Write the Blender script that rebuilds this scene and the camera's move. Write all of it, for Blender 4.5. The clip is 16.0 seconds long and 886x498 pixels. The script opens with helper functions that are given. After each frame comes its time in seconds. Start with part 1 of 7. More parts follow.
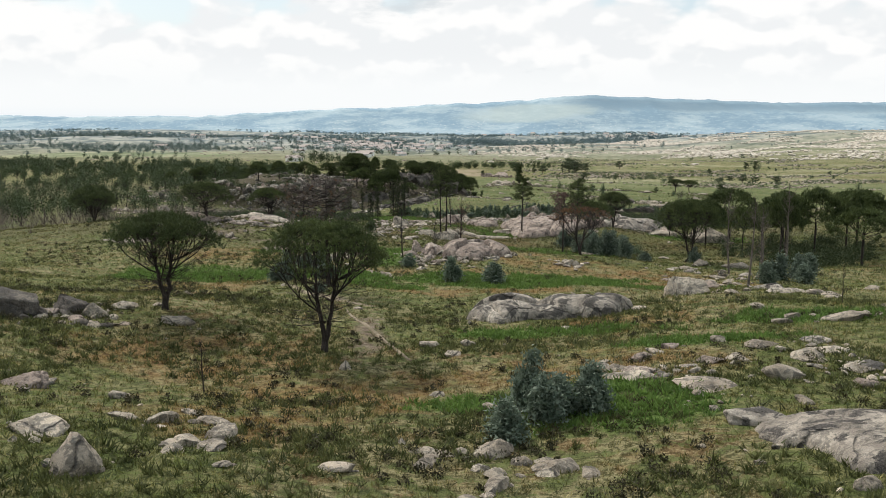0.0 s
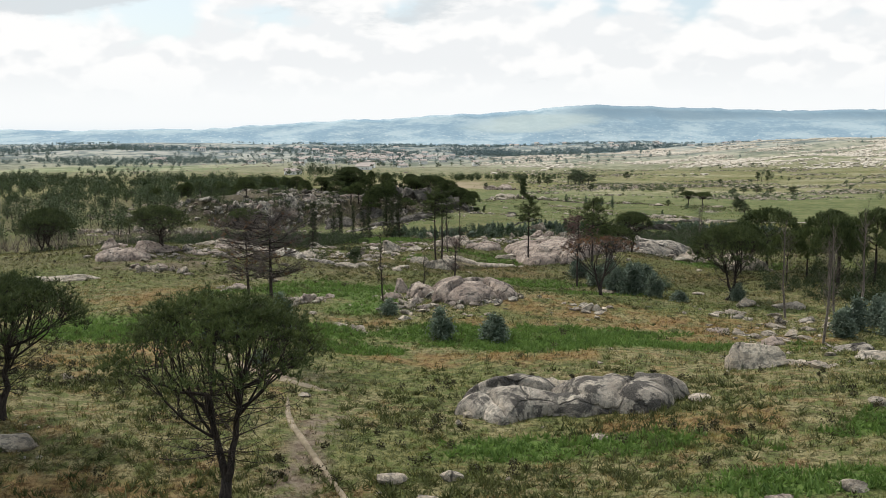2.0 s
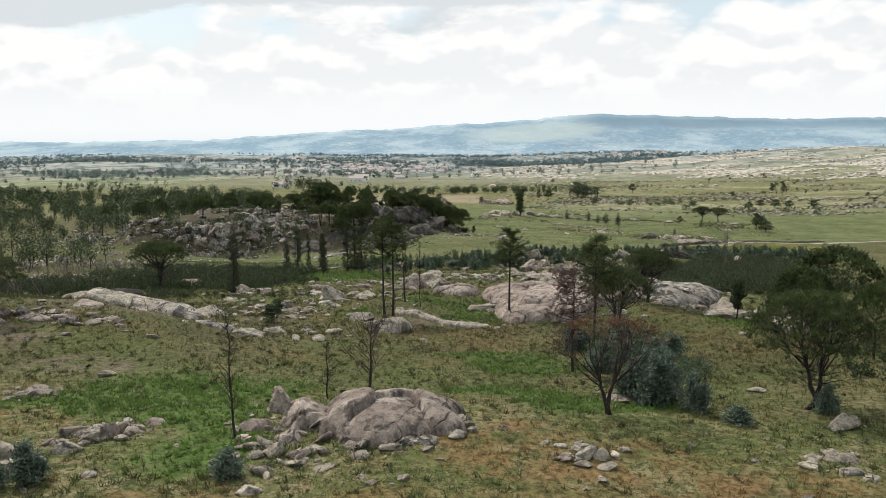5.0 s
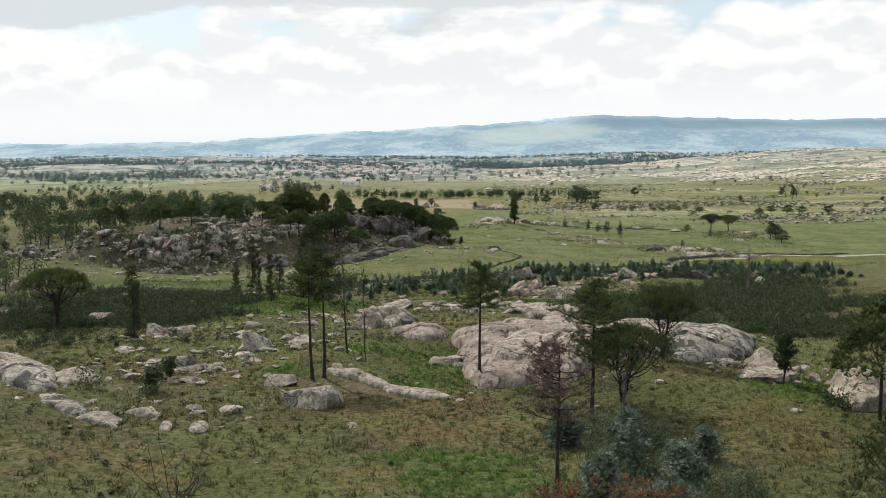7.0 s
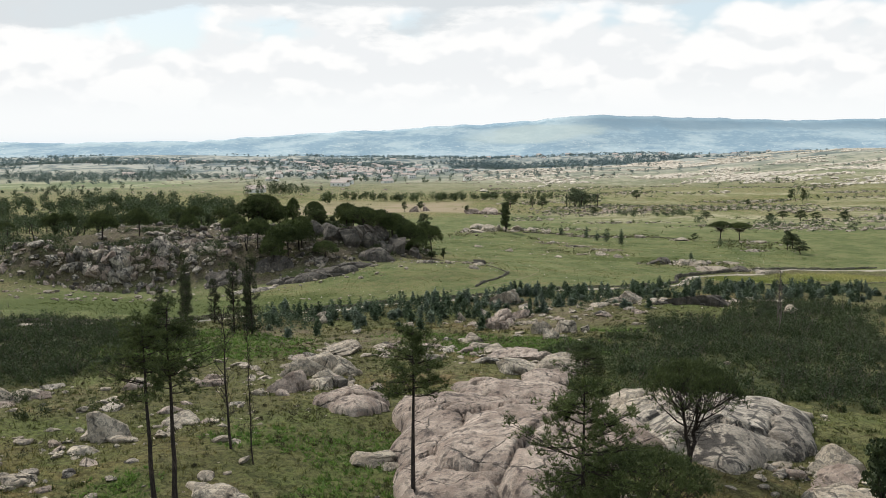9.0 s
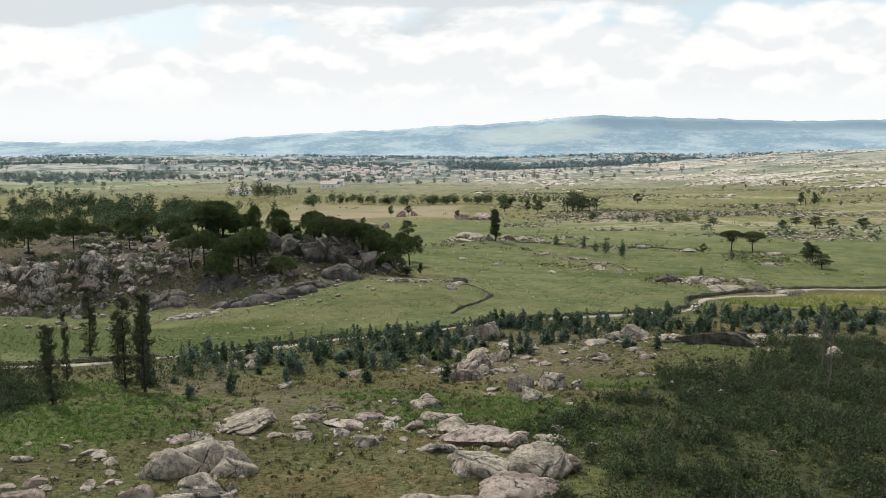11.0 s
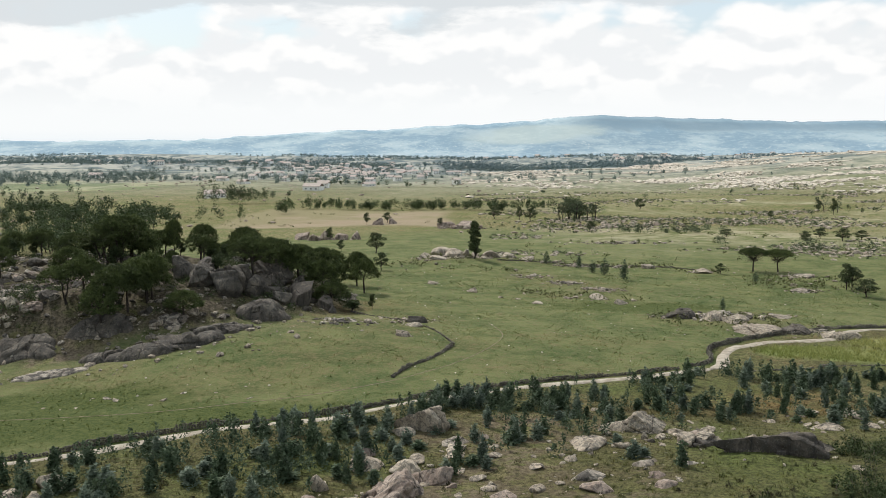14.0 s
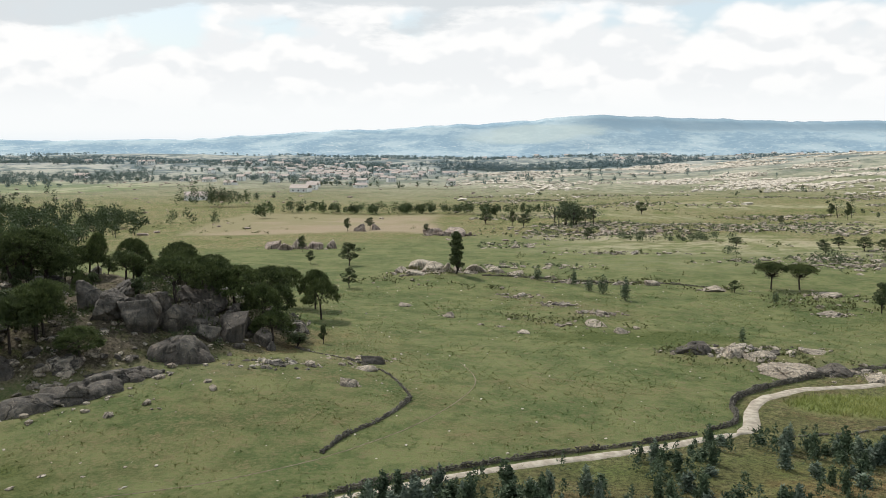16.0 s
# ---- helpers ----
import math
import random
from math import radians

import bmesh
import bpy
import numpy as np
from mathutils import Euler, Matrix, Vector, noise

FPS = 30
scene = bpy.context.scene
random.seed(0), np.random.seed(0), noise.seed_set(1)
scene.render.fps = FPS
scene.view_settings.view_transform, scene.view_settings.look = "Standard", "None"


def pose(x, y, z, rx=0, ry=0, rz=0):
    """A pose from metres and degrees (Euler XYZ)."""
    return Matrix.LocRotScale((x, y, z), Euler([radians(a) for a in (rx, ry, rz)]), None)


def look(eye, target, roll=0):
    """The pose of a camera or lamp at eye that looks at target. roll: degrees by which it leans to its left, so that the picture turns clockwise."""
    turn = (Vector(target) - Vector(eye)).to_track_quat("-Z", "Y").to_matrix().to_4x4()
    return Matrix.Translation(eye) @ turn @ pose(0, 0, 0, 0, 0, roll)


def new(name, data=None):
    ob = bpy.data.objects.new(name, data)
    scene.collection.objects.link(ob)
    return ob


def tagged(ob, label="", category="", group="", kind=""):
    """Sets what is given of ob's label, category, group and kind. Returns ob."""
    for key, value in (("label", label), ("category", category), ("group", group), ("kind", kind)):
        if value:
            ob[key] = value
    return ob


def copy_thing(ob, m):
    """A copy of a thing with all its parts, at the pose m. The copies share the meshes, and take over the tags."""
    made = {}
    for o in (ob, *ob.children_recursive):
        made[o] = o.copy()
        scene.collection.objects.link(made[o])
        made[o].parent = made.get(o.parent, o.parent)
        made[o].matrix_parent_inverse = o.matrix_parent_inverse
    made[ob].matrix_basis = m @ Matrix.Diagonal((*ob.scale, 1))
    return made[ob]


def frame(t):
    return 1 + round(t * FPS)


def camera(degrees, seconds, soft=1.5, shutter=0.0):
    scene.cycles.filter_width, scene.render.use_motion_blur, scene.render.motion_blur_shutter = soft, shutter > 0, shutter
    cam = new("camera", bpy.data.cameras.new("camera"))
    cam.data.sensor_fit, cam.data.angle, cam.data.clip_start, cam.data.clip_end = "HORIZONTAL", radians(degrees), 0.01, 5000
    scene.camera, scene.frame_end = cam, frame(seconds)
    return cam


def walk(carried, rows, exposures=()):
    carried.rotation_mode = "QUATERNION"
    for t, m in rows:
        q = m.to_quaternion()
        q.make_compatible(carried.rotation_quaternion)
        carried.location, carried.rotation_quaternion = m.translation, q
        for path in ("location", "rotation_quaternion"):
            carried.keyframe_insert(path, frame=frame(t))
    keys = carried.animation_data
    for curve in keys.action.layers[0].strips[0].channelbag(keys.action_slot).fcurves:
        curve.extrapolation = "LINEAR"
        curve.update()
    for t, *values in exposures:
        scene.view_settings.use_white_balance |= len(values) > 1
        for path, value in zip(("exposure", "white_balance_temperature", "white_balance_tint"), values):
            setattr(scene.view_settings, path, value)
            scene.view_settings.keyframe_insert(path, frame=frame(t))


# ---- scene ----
cam = camera(52.6, 16.0, soft=0.5)
METRES, EYE, TILT, LEAN, TURN = 247.0, 21.0, -3.84, 0.0, 0.0
ROWS = [
    (0.0, 0.0, 0.0, 0.0, 0.03, -4.58, -0.32),
    (0.5, 0.0004, 0.0223, 0.0017, 0.11, -4.43, -0.21),
    (1.0, 0.0015, 0.0457, 0.0033, 0.18, -4.29, -0.09),
    (1.5, 0.0037, 0.0703, 0.005, 0.22, -4.12, 0.03),
    (2.0, 0.007, 0.0964, 0.0067, 0.29, -3.91, 0.14),
    (2.5, 0.011, 0.1232, 0.0086, 0.34, -3.76, 0.24),
    (3.0, 0.0155, 0.1497, 0.0104, 0.38, -3.63, 0.31),
    (3.5, 0.0203, 0.1778, 0.0122, 0.42, -3.52, 0.29),
    (4.0, 0.0252, 0.2081, 0.0141, 0.47, -3.42, 0.33),
    (4.5, 0.0305, 0.2394, 0.0163, 0.51, -3.34, 0.36),
    (7.0, 0.0572, 0.3975, 0.0275, 0.58, -3.19, 0.44),
    (7.5, 0.0628, 0.4308, 0.0297, 0.58, -3.21, 0.42),
    (8.0, 0.0684, 0.4639, 0.0319, 0.59, -3.2, 0.38),
    (8.5, 0.0742, 0.4966, 0.0341, 0.59, -3.21, 0.34),
    (9.0, 0.08, 0.5296, 0.0362, 0.58, -3.21, 0.31),
    (11.5, 0.1089, 0.6926, 0.047, 0.6, -3.2, 0.16),
    (12.0, 0.1146, 0.7254, 0.049, 0.6, -3.2, 0.14),
    (12.5, 0.1205, 0.7579, 0.0511, 0.6, -3.19, 0.11),
    (13.0, 0.1262, 0.7904, 0.0534, 0.59, -3.2, 0.09),
    (13.5, 0.132, 0.8232, 0.0555, 0.6, -3.2, 0.05),
    (14.0, 0.1378, 0.8559, 0.0576, 0.6, -3.21, 0.03),
    (14.5, 0.1435, 0.8871, 0.0596, 0.6, -3.21, 0.0),
    (15.0, 0.1493, 0.9198, 0.0616, 0.6, -3.21, 0.02),
    (15.5, 0.1551, 0.9521, 0.0638, 0.6, -3.21, 0.02),
    (16.0, 0.1608, 0.9842, 0.0662, 0.59, -3.23, -0.02),
]
walk(cam, [(t, pose(0, 0, EYE, TILT, LEAN, TURN) @ pose(METRES * x, METRES * y, METRES * z, 90 + pitch, roll, yaw)) for t, x, y, z, yaw, pitch, roll in ROWS])


# ---- sky and sun ----
SUN_TURN, SUN_HIGH = -38.0, 48.0   # degrees: from straight ahead (to the left), above the horizon


def nodes_of(owner):
    owner.use_nodes = True
    tree = owner.node_tree
    tree.nodes.clear()
    return tree


def put(tree, kind, **settings):
    node = tree.nodes.new(kind)
    for key, value in settings.items():
        if key == "operation":
            node.operation = value
        elif key == "data_type":
            node.data_type = value
        elif key == "blend_type":
            node.blend_type = value
        else:
            plug = node.inputs[int(key[1:])] if key[0] == "i" and key[1:].isdigit() else node.inputs[key]
            if isinstance(value, bpy.types.NodeSocket):
                tree.links.new(value, plug)
            else:
                plug.default_value = value
    return node


def mix(tree, factor, a, b, blend="MIX"):
    """Colour mix; each of factor, a, b is a value or a socket."""
    node = put(tree, "ShaderNodeMix", data_type="RGBA", blend_type=blend)
    for plug, value in zip((node.inputs[0], node.inputs[6], node.inputs[7]), (factor, a, b)):
        if isinstance(value, bpy.types.NodeSocket):
            tree.links.new(value, plug)
        else:
            plug.default_value = (*value, 1) if isinstance(value, tuple) and len(value) == 3 else value
    return node.outputs[2]


def calc(tree, operation, a, b=0.0, c=0.0):
    return put(tree, "ShaderNodeMath", operation=operation, i0=a, i1=b, i2=c).outputs[0]


def ramp(tree, value, low, high):
    """0 below low, 1 above high, softly between."""
    node = tree.nodes.new("ShaderNodeMapRange")
    node.interpolation_type = "SMOOTHSTEP"
    tree.links.new(value, node.inputs[0])
    node.inputs[1].default_value, node.inputs[2].default_value = low, high
    return node.outputs[0]


def grain(tree, where, scale, detail=4.0, rough=0.55, warp=0.0):
    node = put(tree, "ShaderNodeTexNoise", Vector=where, Scale=scale, Detail=detail, Roughness=rough, Distortion=warp)
    return node.outputs["Fac"]


world = bpy.data.worlds.new("sky")
scene.world = world
wt = nodes_of(world)
sky = wt.nodes.new("ShaderNodeTexSky")
sky.sky_type = "NISHITA"
sky.sun_disc = False
sky.sun_elevation, sky.sun_rotation = radians(SUN_HIGH), radians(SUN_TURN)
sky.air_density, sky.dust_density = 1.0, 2.0
blue = mix(wt, 1.0, sky.outputs[0], (0.13, 0.13, 0.13), "MULTIPLY")
dirs = wt.nodes.new("ShaderNodeTexCoord").outputs["Generated"]
upright = wt.nodes.new("ShaderNodeSeparateXYZ")
wt.links.new(dirs, upright.inputs[0])
# a flat chart of the sky round the way ahead: across, up
chart = calc(wt, "DIVIDE", 2.0, calc(wt, "MAXIMUM", calc(wt, "ADD", upright.outputs[1], 1.0), 0.08))
across_sky = calc(wt, "MULTIPLY", upright.outputs[0], chart)
up_sky = calc(wt, "MULTIPLY", upright.outputs[2], chart)


def cloud_field(shift_up):
    """How thick the cumulus stands at each place of the chart; more than 0.5 is cloud."""
    spot = put(wt, "ShaderNodeCombineXYZ", X=across_sky, Y=calc(wt, "MULTIPLY", calc(wt, "ADD", up_sky, shift_up), 1.7), Z=0.37).outputs[0]
    bent = put(wt, "ShaderNodeVectorMath", operation="ADD", i0=spot, i1=put(wt, "ShaderNodeVectorMath", operation="SCALE", i0=put(wt, "ShaderNodeTexNoise", Vector=spot, Scale=16.0, Detail=4.0).outputs["Color"], Scale=0.035).outputs[0]).outputs[0]
    heap = grain(wt, bent, 5.0, 3, 0.5)
    puffs = None
    for size, weight in ((13.0, 0.34), (31.0, 0.17), (70.0, 0.08)):
        cell = put(wt, "ShaderNodeTexVoronoi", Vector=bent, Scale=size)
        cell.feature, cell.voronoi_dimensions = "SMOOTH_F1", "3D"
        cell.inputs["Smoothness"].default_value = 0.35
        term = calc(wt, "MULTIPLY", calc(wt, "SUBTRACT", 0.55, cell.outputs["Distance"]), weight)
        puffs = term if puffs is None else calc(wt, "ADD", puffs, term)
    return calc(wt, "ADD", heap, puffs)


def bank(x, y, wide, tall, weight):
    """A soft oval of more or less cloud on the chart."""
    dx = calc(wt, "DIVIDE", calc(wt, "SUBTRACT", across_sky, x), wide)
    dy = calc(wt, "DIVIDE", calc(wt, "SUBTRACT", up_sky, y), tall)
    far_off = calc(wt, "ADD", calc(wt, "MULTIPLY", dx, dx), calc(wt, "MULTIPLY", dy, dy))
    return calc(wt, "MULTIPLY", calc(wt, "EXPONENT", calc(wt, "MULTIPLY", far_off, -1.0)), weight)


thick = calc(wt, "ADD", calc(wt, "ADD", calc(wt, "SUBTRACT", cloud_field(0.0), calc(wt, "MULTIPLY", ramp(wt, up_sky, 0.25, 0.7), 0.16)), 0.125), calc(wt, "MULTIPLY", ramp(wt, up_sky, 0.12, 0.03), 0.20))
for oval in ((0.30, 0.075, 0.30, 0.055, 0.15), (-0.22, 0.078, 0.16, 0.045, 0.12), (0.03, 0.125, 0.05, 0.03, 0.10), (-0.44, 0.09, 0.12, 0.04, 0.10), (-0.13, 0.118, 0.15, 0.022, -0.22), (0.16, 0.132, 0.07, 0.022, -0.24), (-0.30, 0.128, 0.05, 0.03, -0.20), (0.40, 0.150, 0.10, 0.012, -0.16)):
    thick = calc(wt, "ADD", thick, bank(*oval))
cloudy = ramp(wt, thick, 0.46, 0.64)
lit = ramp(wt, calc(wt, "SUBTRACT", cloud_field(0.0), cloud_field(0.016)), -0.07, 0.06)   # tops facing the light
white = mix(wt, lit, (0.885, 0.905, 0.918), (1.0, 1.0, 0.995))
white = mix(wt, ramp(wt, up_sky, 0.075, 0.02), white, (0.955, 0.975, 0.98))
white = mix(wt, ramp(wt, up_sky, 0.012, -0.012), white, (0.86, 0.92, 0.955))
pale = mix(wt, 0.62, blue, (0.76, 0.885, 0.945))
seen = mix(wt, cloudy, pale, white)
# flat grey layers overhead
layer = put(wt, "ShaderNodeCombineXYZ", X=across_sky, Y=calc(wt, "MULTIPLY", up_sky, 3.2), Z=1.9).outputs[0]
grey = calc(wt, "ADD", grain(wt, layer, 6.5, 6, 0.58), calc(wt, "MULTIPLY", calc(wt, "SUBTRACT", ramp(wt, up_sky, 0.10, 0.17), ramp(wt, up_sky, 0.22, 0.4)), 0.16))
for oval in ((-0.42, 0.138, 0.10, 0.022, 0.32), (-0.04, 0.152, 0.24, 0.012, 0.32), (0.46, 0.152, 0.12, 0.010, 0.26)):
    grey = calc(wt, "ADD", grey, bank(*oval))
seen = mix(wt, calc(wt, "MULTIPLY", ramp(wt, grey, 0.62, 0.76), 0.85), seen, (0.70, 0.745, 0.775))
back = put(wt, "ShaderNodeBackground", Color=seen, Strength=1.0)
out = wt.nodes.new("ShaderNodeOutputWorld")
wt.links.new(back.outputs[0], out.inputs[0])

sun_data = bpy.data.lights.new("sun", "SUN")
sun_data.energy, sun_data.angle, sun_data.color = 3.8, radians(2), (1.0, 0.955, 0.885)
sun = new("sun", sun_data)
sun.matrix_world = look((0, 0, 0), (math.sin(radians(-SUN_TURN)) * math.cos(radians(SUN_HIGH)), -math.cos(radians(SUN_TURN)) * math.cos(radians(SUN_HIGH)), -math.sin(radians(SUN_HIGH))))

# ---- form of the land ----
PROFILE_Y = [-400, -100, 0, 40, 65, 90, 110, 135, 165, 190, 230, 270, 310, 345, 375, 430, 500, 620, 800, 1000, 1500, 2000, 3000, 4800, 6000]
PROFILE_Z = [26, 14, 8.2, 5.2, 3.8, 2.4, 1.0, 0.2, -2.3, -4.2, -6.3, -9.6, -12.0, -14.0, -14.7, -16.5, -18.2, -21, -24, -27, -36, -46, -62, -80, -90]
# centre x, y, spreads, height
HILLS = [(-54, 352, 28, 22, -4.6), (-112, 445, 30, 40, 5.0), (-46, 369, 13, 5.5, 1.4), (4, 366, 28, 17, 2.2), (-9, 328, 20, 14, -1.7), (-34, 298, 18, 14, -1.4), (15, 291, 14, 10, -1.4), (48, 199, 10, 9, -1.1), (66, 300, 14, 10, 1.0), (-52, 175, 24, 20, 4.0), (36, 197, 11, 10, 2.4), (54, 210, 8, 6, 0.8), (48, 150, 30, 30, -1.6), (15, 197, 7, 9, -1.2), (0, 128, 9, 7, 0.6),
         (720, 1500, 260, 330, 40.0), (330, 980, 130, 160, 1.0), (-600, 1700, 350, 250, 14.0), (40, 492, 16, 14, 2.0), (100, 402, 14, 10, 1.2), (0, 205, 14, 9, 0.8),
         (-60, 60, 20, 30, 2.0), (-16, 56, 9, 9, -1.6), (120, 660, 60, 16, 2.0), (9, 131, 15, 8, 1.4)]
FAR_HILLS = [(-900, 2500, 520, 150, 20), (-50, 2900, 600, 160, 18), (700, 3300, 420, 150, 24), (-1700, 3200, 600, 200, 25), (1500, 2500, 420, 200, 34), (1700, 3700, 600, 200, 30), (-350, 1950, 260, 120, 9), (250, 2200, 240, 110, 10), (-1100, 3900, 700, 160, 22)]


def smooth_noise(x, y, size, seed):
    """Soft value noise between -1 and 1, for arrays."""
    x, y = np.asarray(x, float) / size, np.asarray(y, float) / size
    i, j = np.floor(x), np.floor(y)
    u, v = x - i, y - j
    u, v = u * u * (3 - 2 * u), v * v * (3 - 2 * v)

    def h(a, b):
        q = np.sin(a * 127.1 + b * 311.7 + seed * 74.7) * 43758.5453
        return 2 * (q - np.floor(q)) - 1
    return (h(i, j) * (1 - u) + h(i + 1, j) * u) * (1 - v) + (h(i, j + 1) * (1 - u) + h(i + 1, j + 1) * u) * v


def hill_edge(x, y):
    """Below 1 on the rocky hill, above 1 outside it."""
    return np.minimum(np.hypot((x + 43) / 57, (y - 403) / 43), np.hypot((x + 75) / 32, (y - 376) / 17))


def land(x, y):
    """Height of the land at x, y (arrays or numbers)."""
    x, y = np.asarray(x, float), np.asarray(y, float)
    z = 0.0
    for shift, weight in ((-12, 0.25), (0, 0.5), (12, 0.25)):
        z = z + weight * np.interp(y + shift, PROFILE_Y, PROFILE_Z)
    for cx, cy, sx, sy, high in HILLS + FAR_HILLS:
        z = z + high * np.exp(-0.5 * (((x - cx) / sx) ** 2 + ((y - cy) / sy) ** 2))
    near = np.clip((105 - y) / 30, 0, 1)
    z = z + near * 1.8 * (1 - np.exp(-((x - 2) / 14) ** 2))
    valley = np.exp(-0.5 * ((y - 385) / 55) ** 2)
    z = z - valley * 0.035 * np.clip(x - 25, -20, 110)
    rise = np.clip((1.06 - hill_edge(x, y)) / 0.42, 0, 1)
    z = z + 7.6 * rise * rise * (3 - 2 * rise)
    calm = 1 - 0.85 * meadow(x, y)
    z = z + calm * (0.45 * smooth_noise(x, y, 14, 1) + 0.22 * smooth_noise(x, y, 5, 2) + 0.08 * smooth_noise(x, y, 2.1, 3))
    crag = np.clip((1.08 - hill_edge(x, y)) * 4, 0, 1)
    z = z + crag * (1.3 * np.abs(smooth_noise(x, y, 9, 9)) + 0.7 * np.abs(smooth_noise(x, y, 4, 10)) - 0.6)
    far = np.clip((y - 500) / 600, 0, 1)
    return z + far * (5 * smooth_noise(x, y, 210, 4) + 2.0 * smooth_noise(x, y, 70, 5) + 9 * np.clip((y - 1500) / 1500, 0, 1) * smooth_noise(x, y, 600, 8))


def side(px, py, line):
    """1 where the point lies ahead (+y) of an open line of points, else 0, softly."""
    xs, ys = [p[0] for p in line], [p[1] for p in line]
    return np.clip((py - np.interp(px, xs, ys)) / 3 + 0.5, 0, 1)


# the dirt track, from west to east
TRACK = [(-62, 284), (-27, 296), (-15.4, 298.6), (-9.4, 300.8), (-5.8, 304), (-1.5, 308.6), (3.4, 312.2), (12.1, 315.8), (20.5, 318), (27.7, 324), (36.8, 330.6), (46.6, 336), (53.2, 339.3), (62.5, 344.1), (68.5, 347.9), (76, 352.3)]
TRACK_UP = [(75, 351.6), (78.2, 355), (79.4, 359.4), (81.2, 364.5), (84.4, 369.6), (90.8, 376), (96.1, 378), (103.1, 379.2), (107.7, 381.8), (111.2, 386.6), (116, 391), (125, 394), (150, 401), (180, 405)]
SOUTH_EDGE = [(-400, 250), *TRACK[:-1], (77, 354), (81, 370), (94.7, 382), (111, 389), (125, 396), (180, 406), (500, 430)]


def meadow(x, y):
    """How far a place belongs to the smooth grazed meadow of the valley."""
    x, y = np.asarray(x, float), np.asarray(y, float)
    a = side(x, y, SOUTH_EDGE)
    b = 1 - np.clip((y - 600 - 70 * smooth_noise(x, y, 60, 17) + 0.25 * np.clip(x - 60, 0, 300)) / 40, 0, 1)
    wob = 0.10 * smooth_noise(x, y, 11, 15) + 0.05 * smooth_noise(x, y, 4, 16)
    hill = hill_edge(x, y) + wob
    return a * b * np.clip((hill - 0.98) * 12, 0, 1) * np.clip((x + 95) / 20, 0, 1) * np.clip((330 - x) / 80, 0, 1)


def ground(x, y):
    return float(land(x, y))


# ---- materials ----
BRACKEN = [(14, 104, 15, 4.0), (3, 108, 6, 3.0), (-6, 100, 4, 2.2), (9, 48, 5, 4.5), (2, 50, 3.5, 2.5), (18, 158, 7, 4), (-12, 140, 8, 6), (16, 200, 4, 7), (20, 136, 5, 4),
           (30, 70, 9, 2.2), (20, 62, 5, 2), (13, 143, 5, 3), (36, 252, 8, 5), (28, 258, 5, 5), (-30, 112, 10, 6), (55, 186, 8, 5), (14.6, 164, 6, 2.5), (-17, 137, 9, 4.5), (-10, 131, 5, 4), (-8, 122, 4, 4), (-14, 108, 6, 4), (2, 110, 4, 2.5), (17, 110, 7, 3), (12, 198, 3.2, 10), (13, 206, 4, 5), (10, 191, 3, 4), (18, 268, 8, 3), (46, 276, 6, 4), (-16, 252, 12, 9), (-22, 270, 9, 7), (-8, 262, 6, 4), (30, 262, 10, 5), (24, 256, 6, 6), (8, 71, 6, 2), (50, 188, 6, 3), (-4, 192, 3, 3), (4, 205, 4, 3)]
DRY = [(-6, 52, 7, 4), (-10, 44, 5, 4), (2, 56, 7, 3), (12, 56, 5, 4), (-16, 60, 8, 5), (-26, 98, 5, 12), (3, 97, 10, 2.5), (10, 113, 9, 3), (30, 108, 9, 4), (46, 178, 14, 14),
       (8, 174, 10, 5), (-40, 165, 14, 9), (-30, 130, 8, 10), (14, 73, 6, 3), (18, 286, 5, 5), (80, 330, 9, 8), (62, 325, 9, 5), (20, 402, 9, 9), (10, 375, 10, 4), (56.3, 460.6, 10, 7), (64.1, 450.1, 10, 7), (72.4, 440.2, 10, 7), (92, 401, 14, 7), (36, 362, 5, 7), (28, 392, 7, 8), (2, 341, 16, 7), (14, 352, 14, 7), (-12, 338, 14, 7), (-26, 348, 10, 5), (20, 372, 12, 8), (12, 392, 10, 8), (48, 348, 10, 4), (60, 372, 14, 4), (20, 358, 6, 4), (44, 174, 12, 10), (-32, 160, 9, 5), (15, 122, 8, 4), (0, 160, 10, 4), (27, 116, 8, 4), (-8, 114, 4, 2), (8, 182, 9, 4), (22, 250, 10, 5), (20, 280, 12, 5), (52, 262, 6, 5), (10, 232, 10, 5), (-6, 338, 22, 7), (16, 373, 11, 9), (24, 384, 9, 6), (64, 428, 12, 4), (88, 396, 14, 5), (70, 486, 26, 4), (36, 490, 15, 6), (-16, 200, 12, 8), (-10, 190, 8, 5)]
THICKET = [(56, 248, 17, 17), (72, 262, 16, 14), (52, 230, 14, 9), (68, 226, 12, 9), (78, 285, 12, 9), (60, 272, 9, 8), (44, 250, 9, 7), (-38, 240, 15, 11), (-34, 262, 12, 10), (-54, 262, 14, 12), (-50, 285, 16, 8), (90, 300, 12, 8), (-60, 232, 16, 12)]
BARE = [(56.3, 460.6, 6, 3.5), (64.1, 450.1, 6, 3.5), (72.4, 440.2, 6, 3.5), (97, 392, 9, 4), (20, 381, 8, 5), (-42, 157, 8, 7), (-26, 150, 5, 3), (-36, 182, 9, 6), (5, 187, 10, 2.2), (-12, 89, 4, 2), (-6, 70, 1.2, 8), (40, 290, 14, 10), (10, 262, 14, 9), (45, 312, 14, 8), (-22, 360, 14, 6), (-8, 276, 5, 8), (2, 372, 10, 6), (-45, 380, 45, 24), (-60, 400, 40, 30), (85, 400, 10, 3), (98, 389, 8, 4)]
# lusher meadow grass, darkened further to paint in cloud shade
LUSH_SHADE = [(-34, 316, 34, 13), (2, 320, 26, 7), (-22, 334, 16, 7), (-66, 326, 34, 20), (76, 414, 18, 6)]


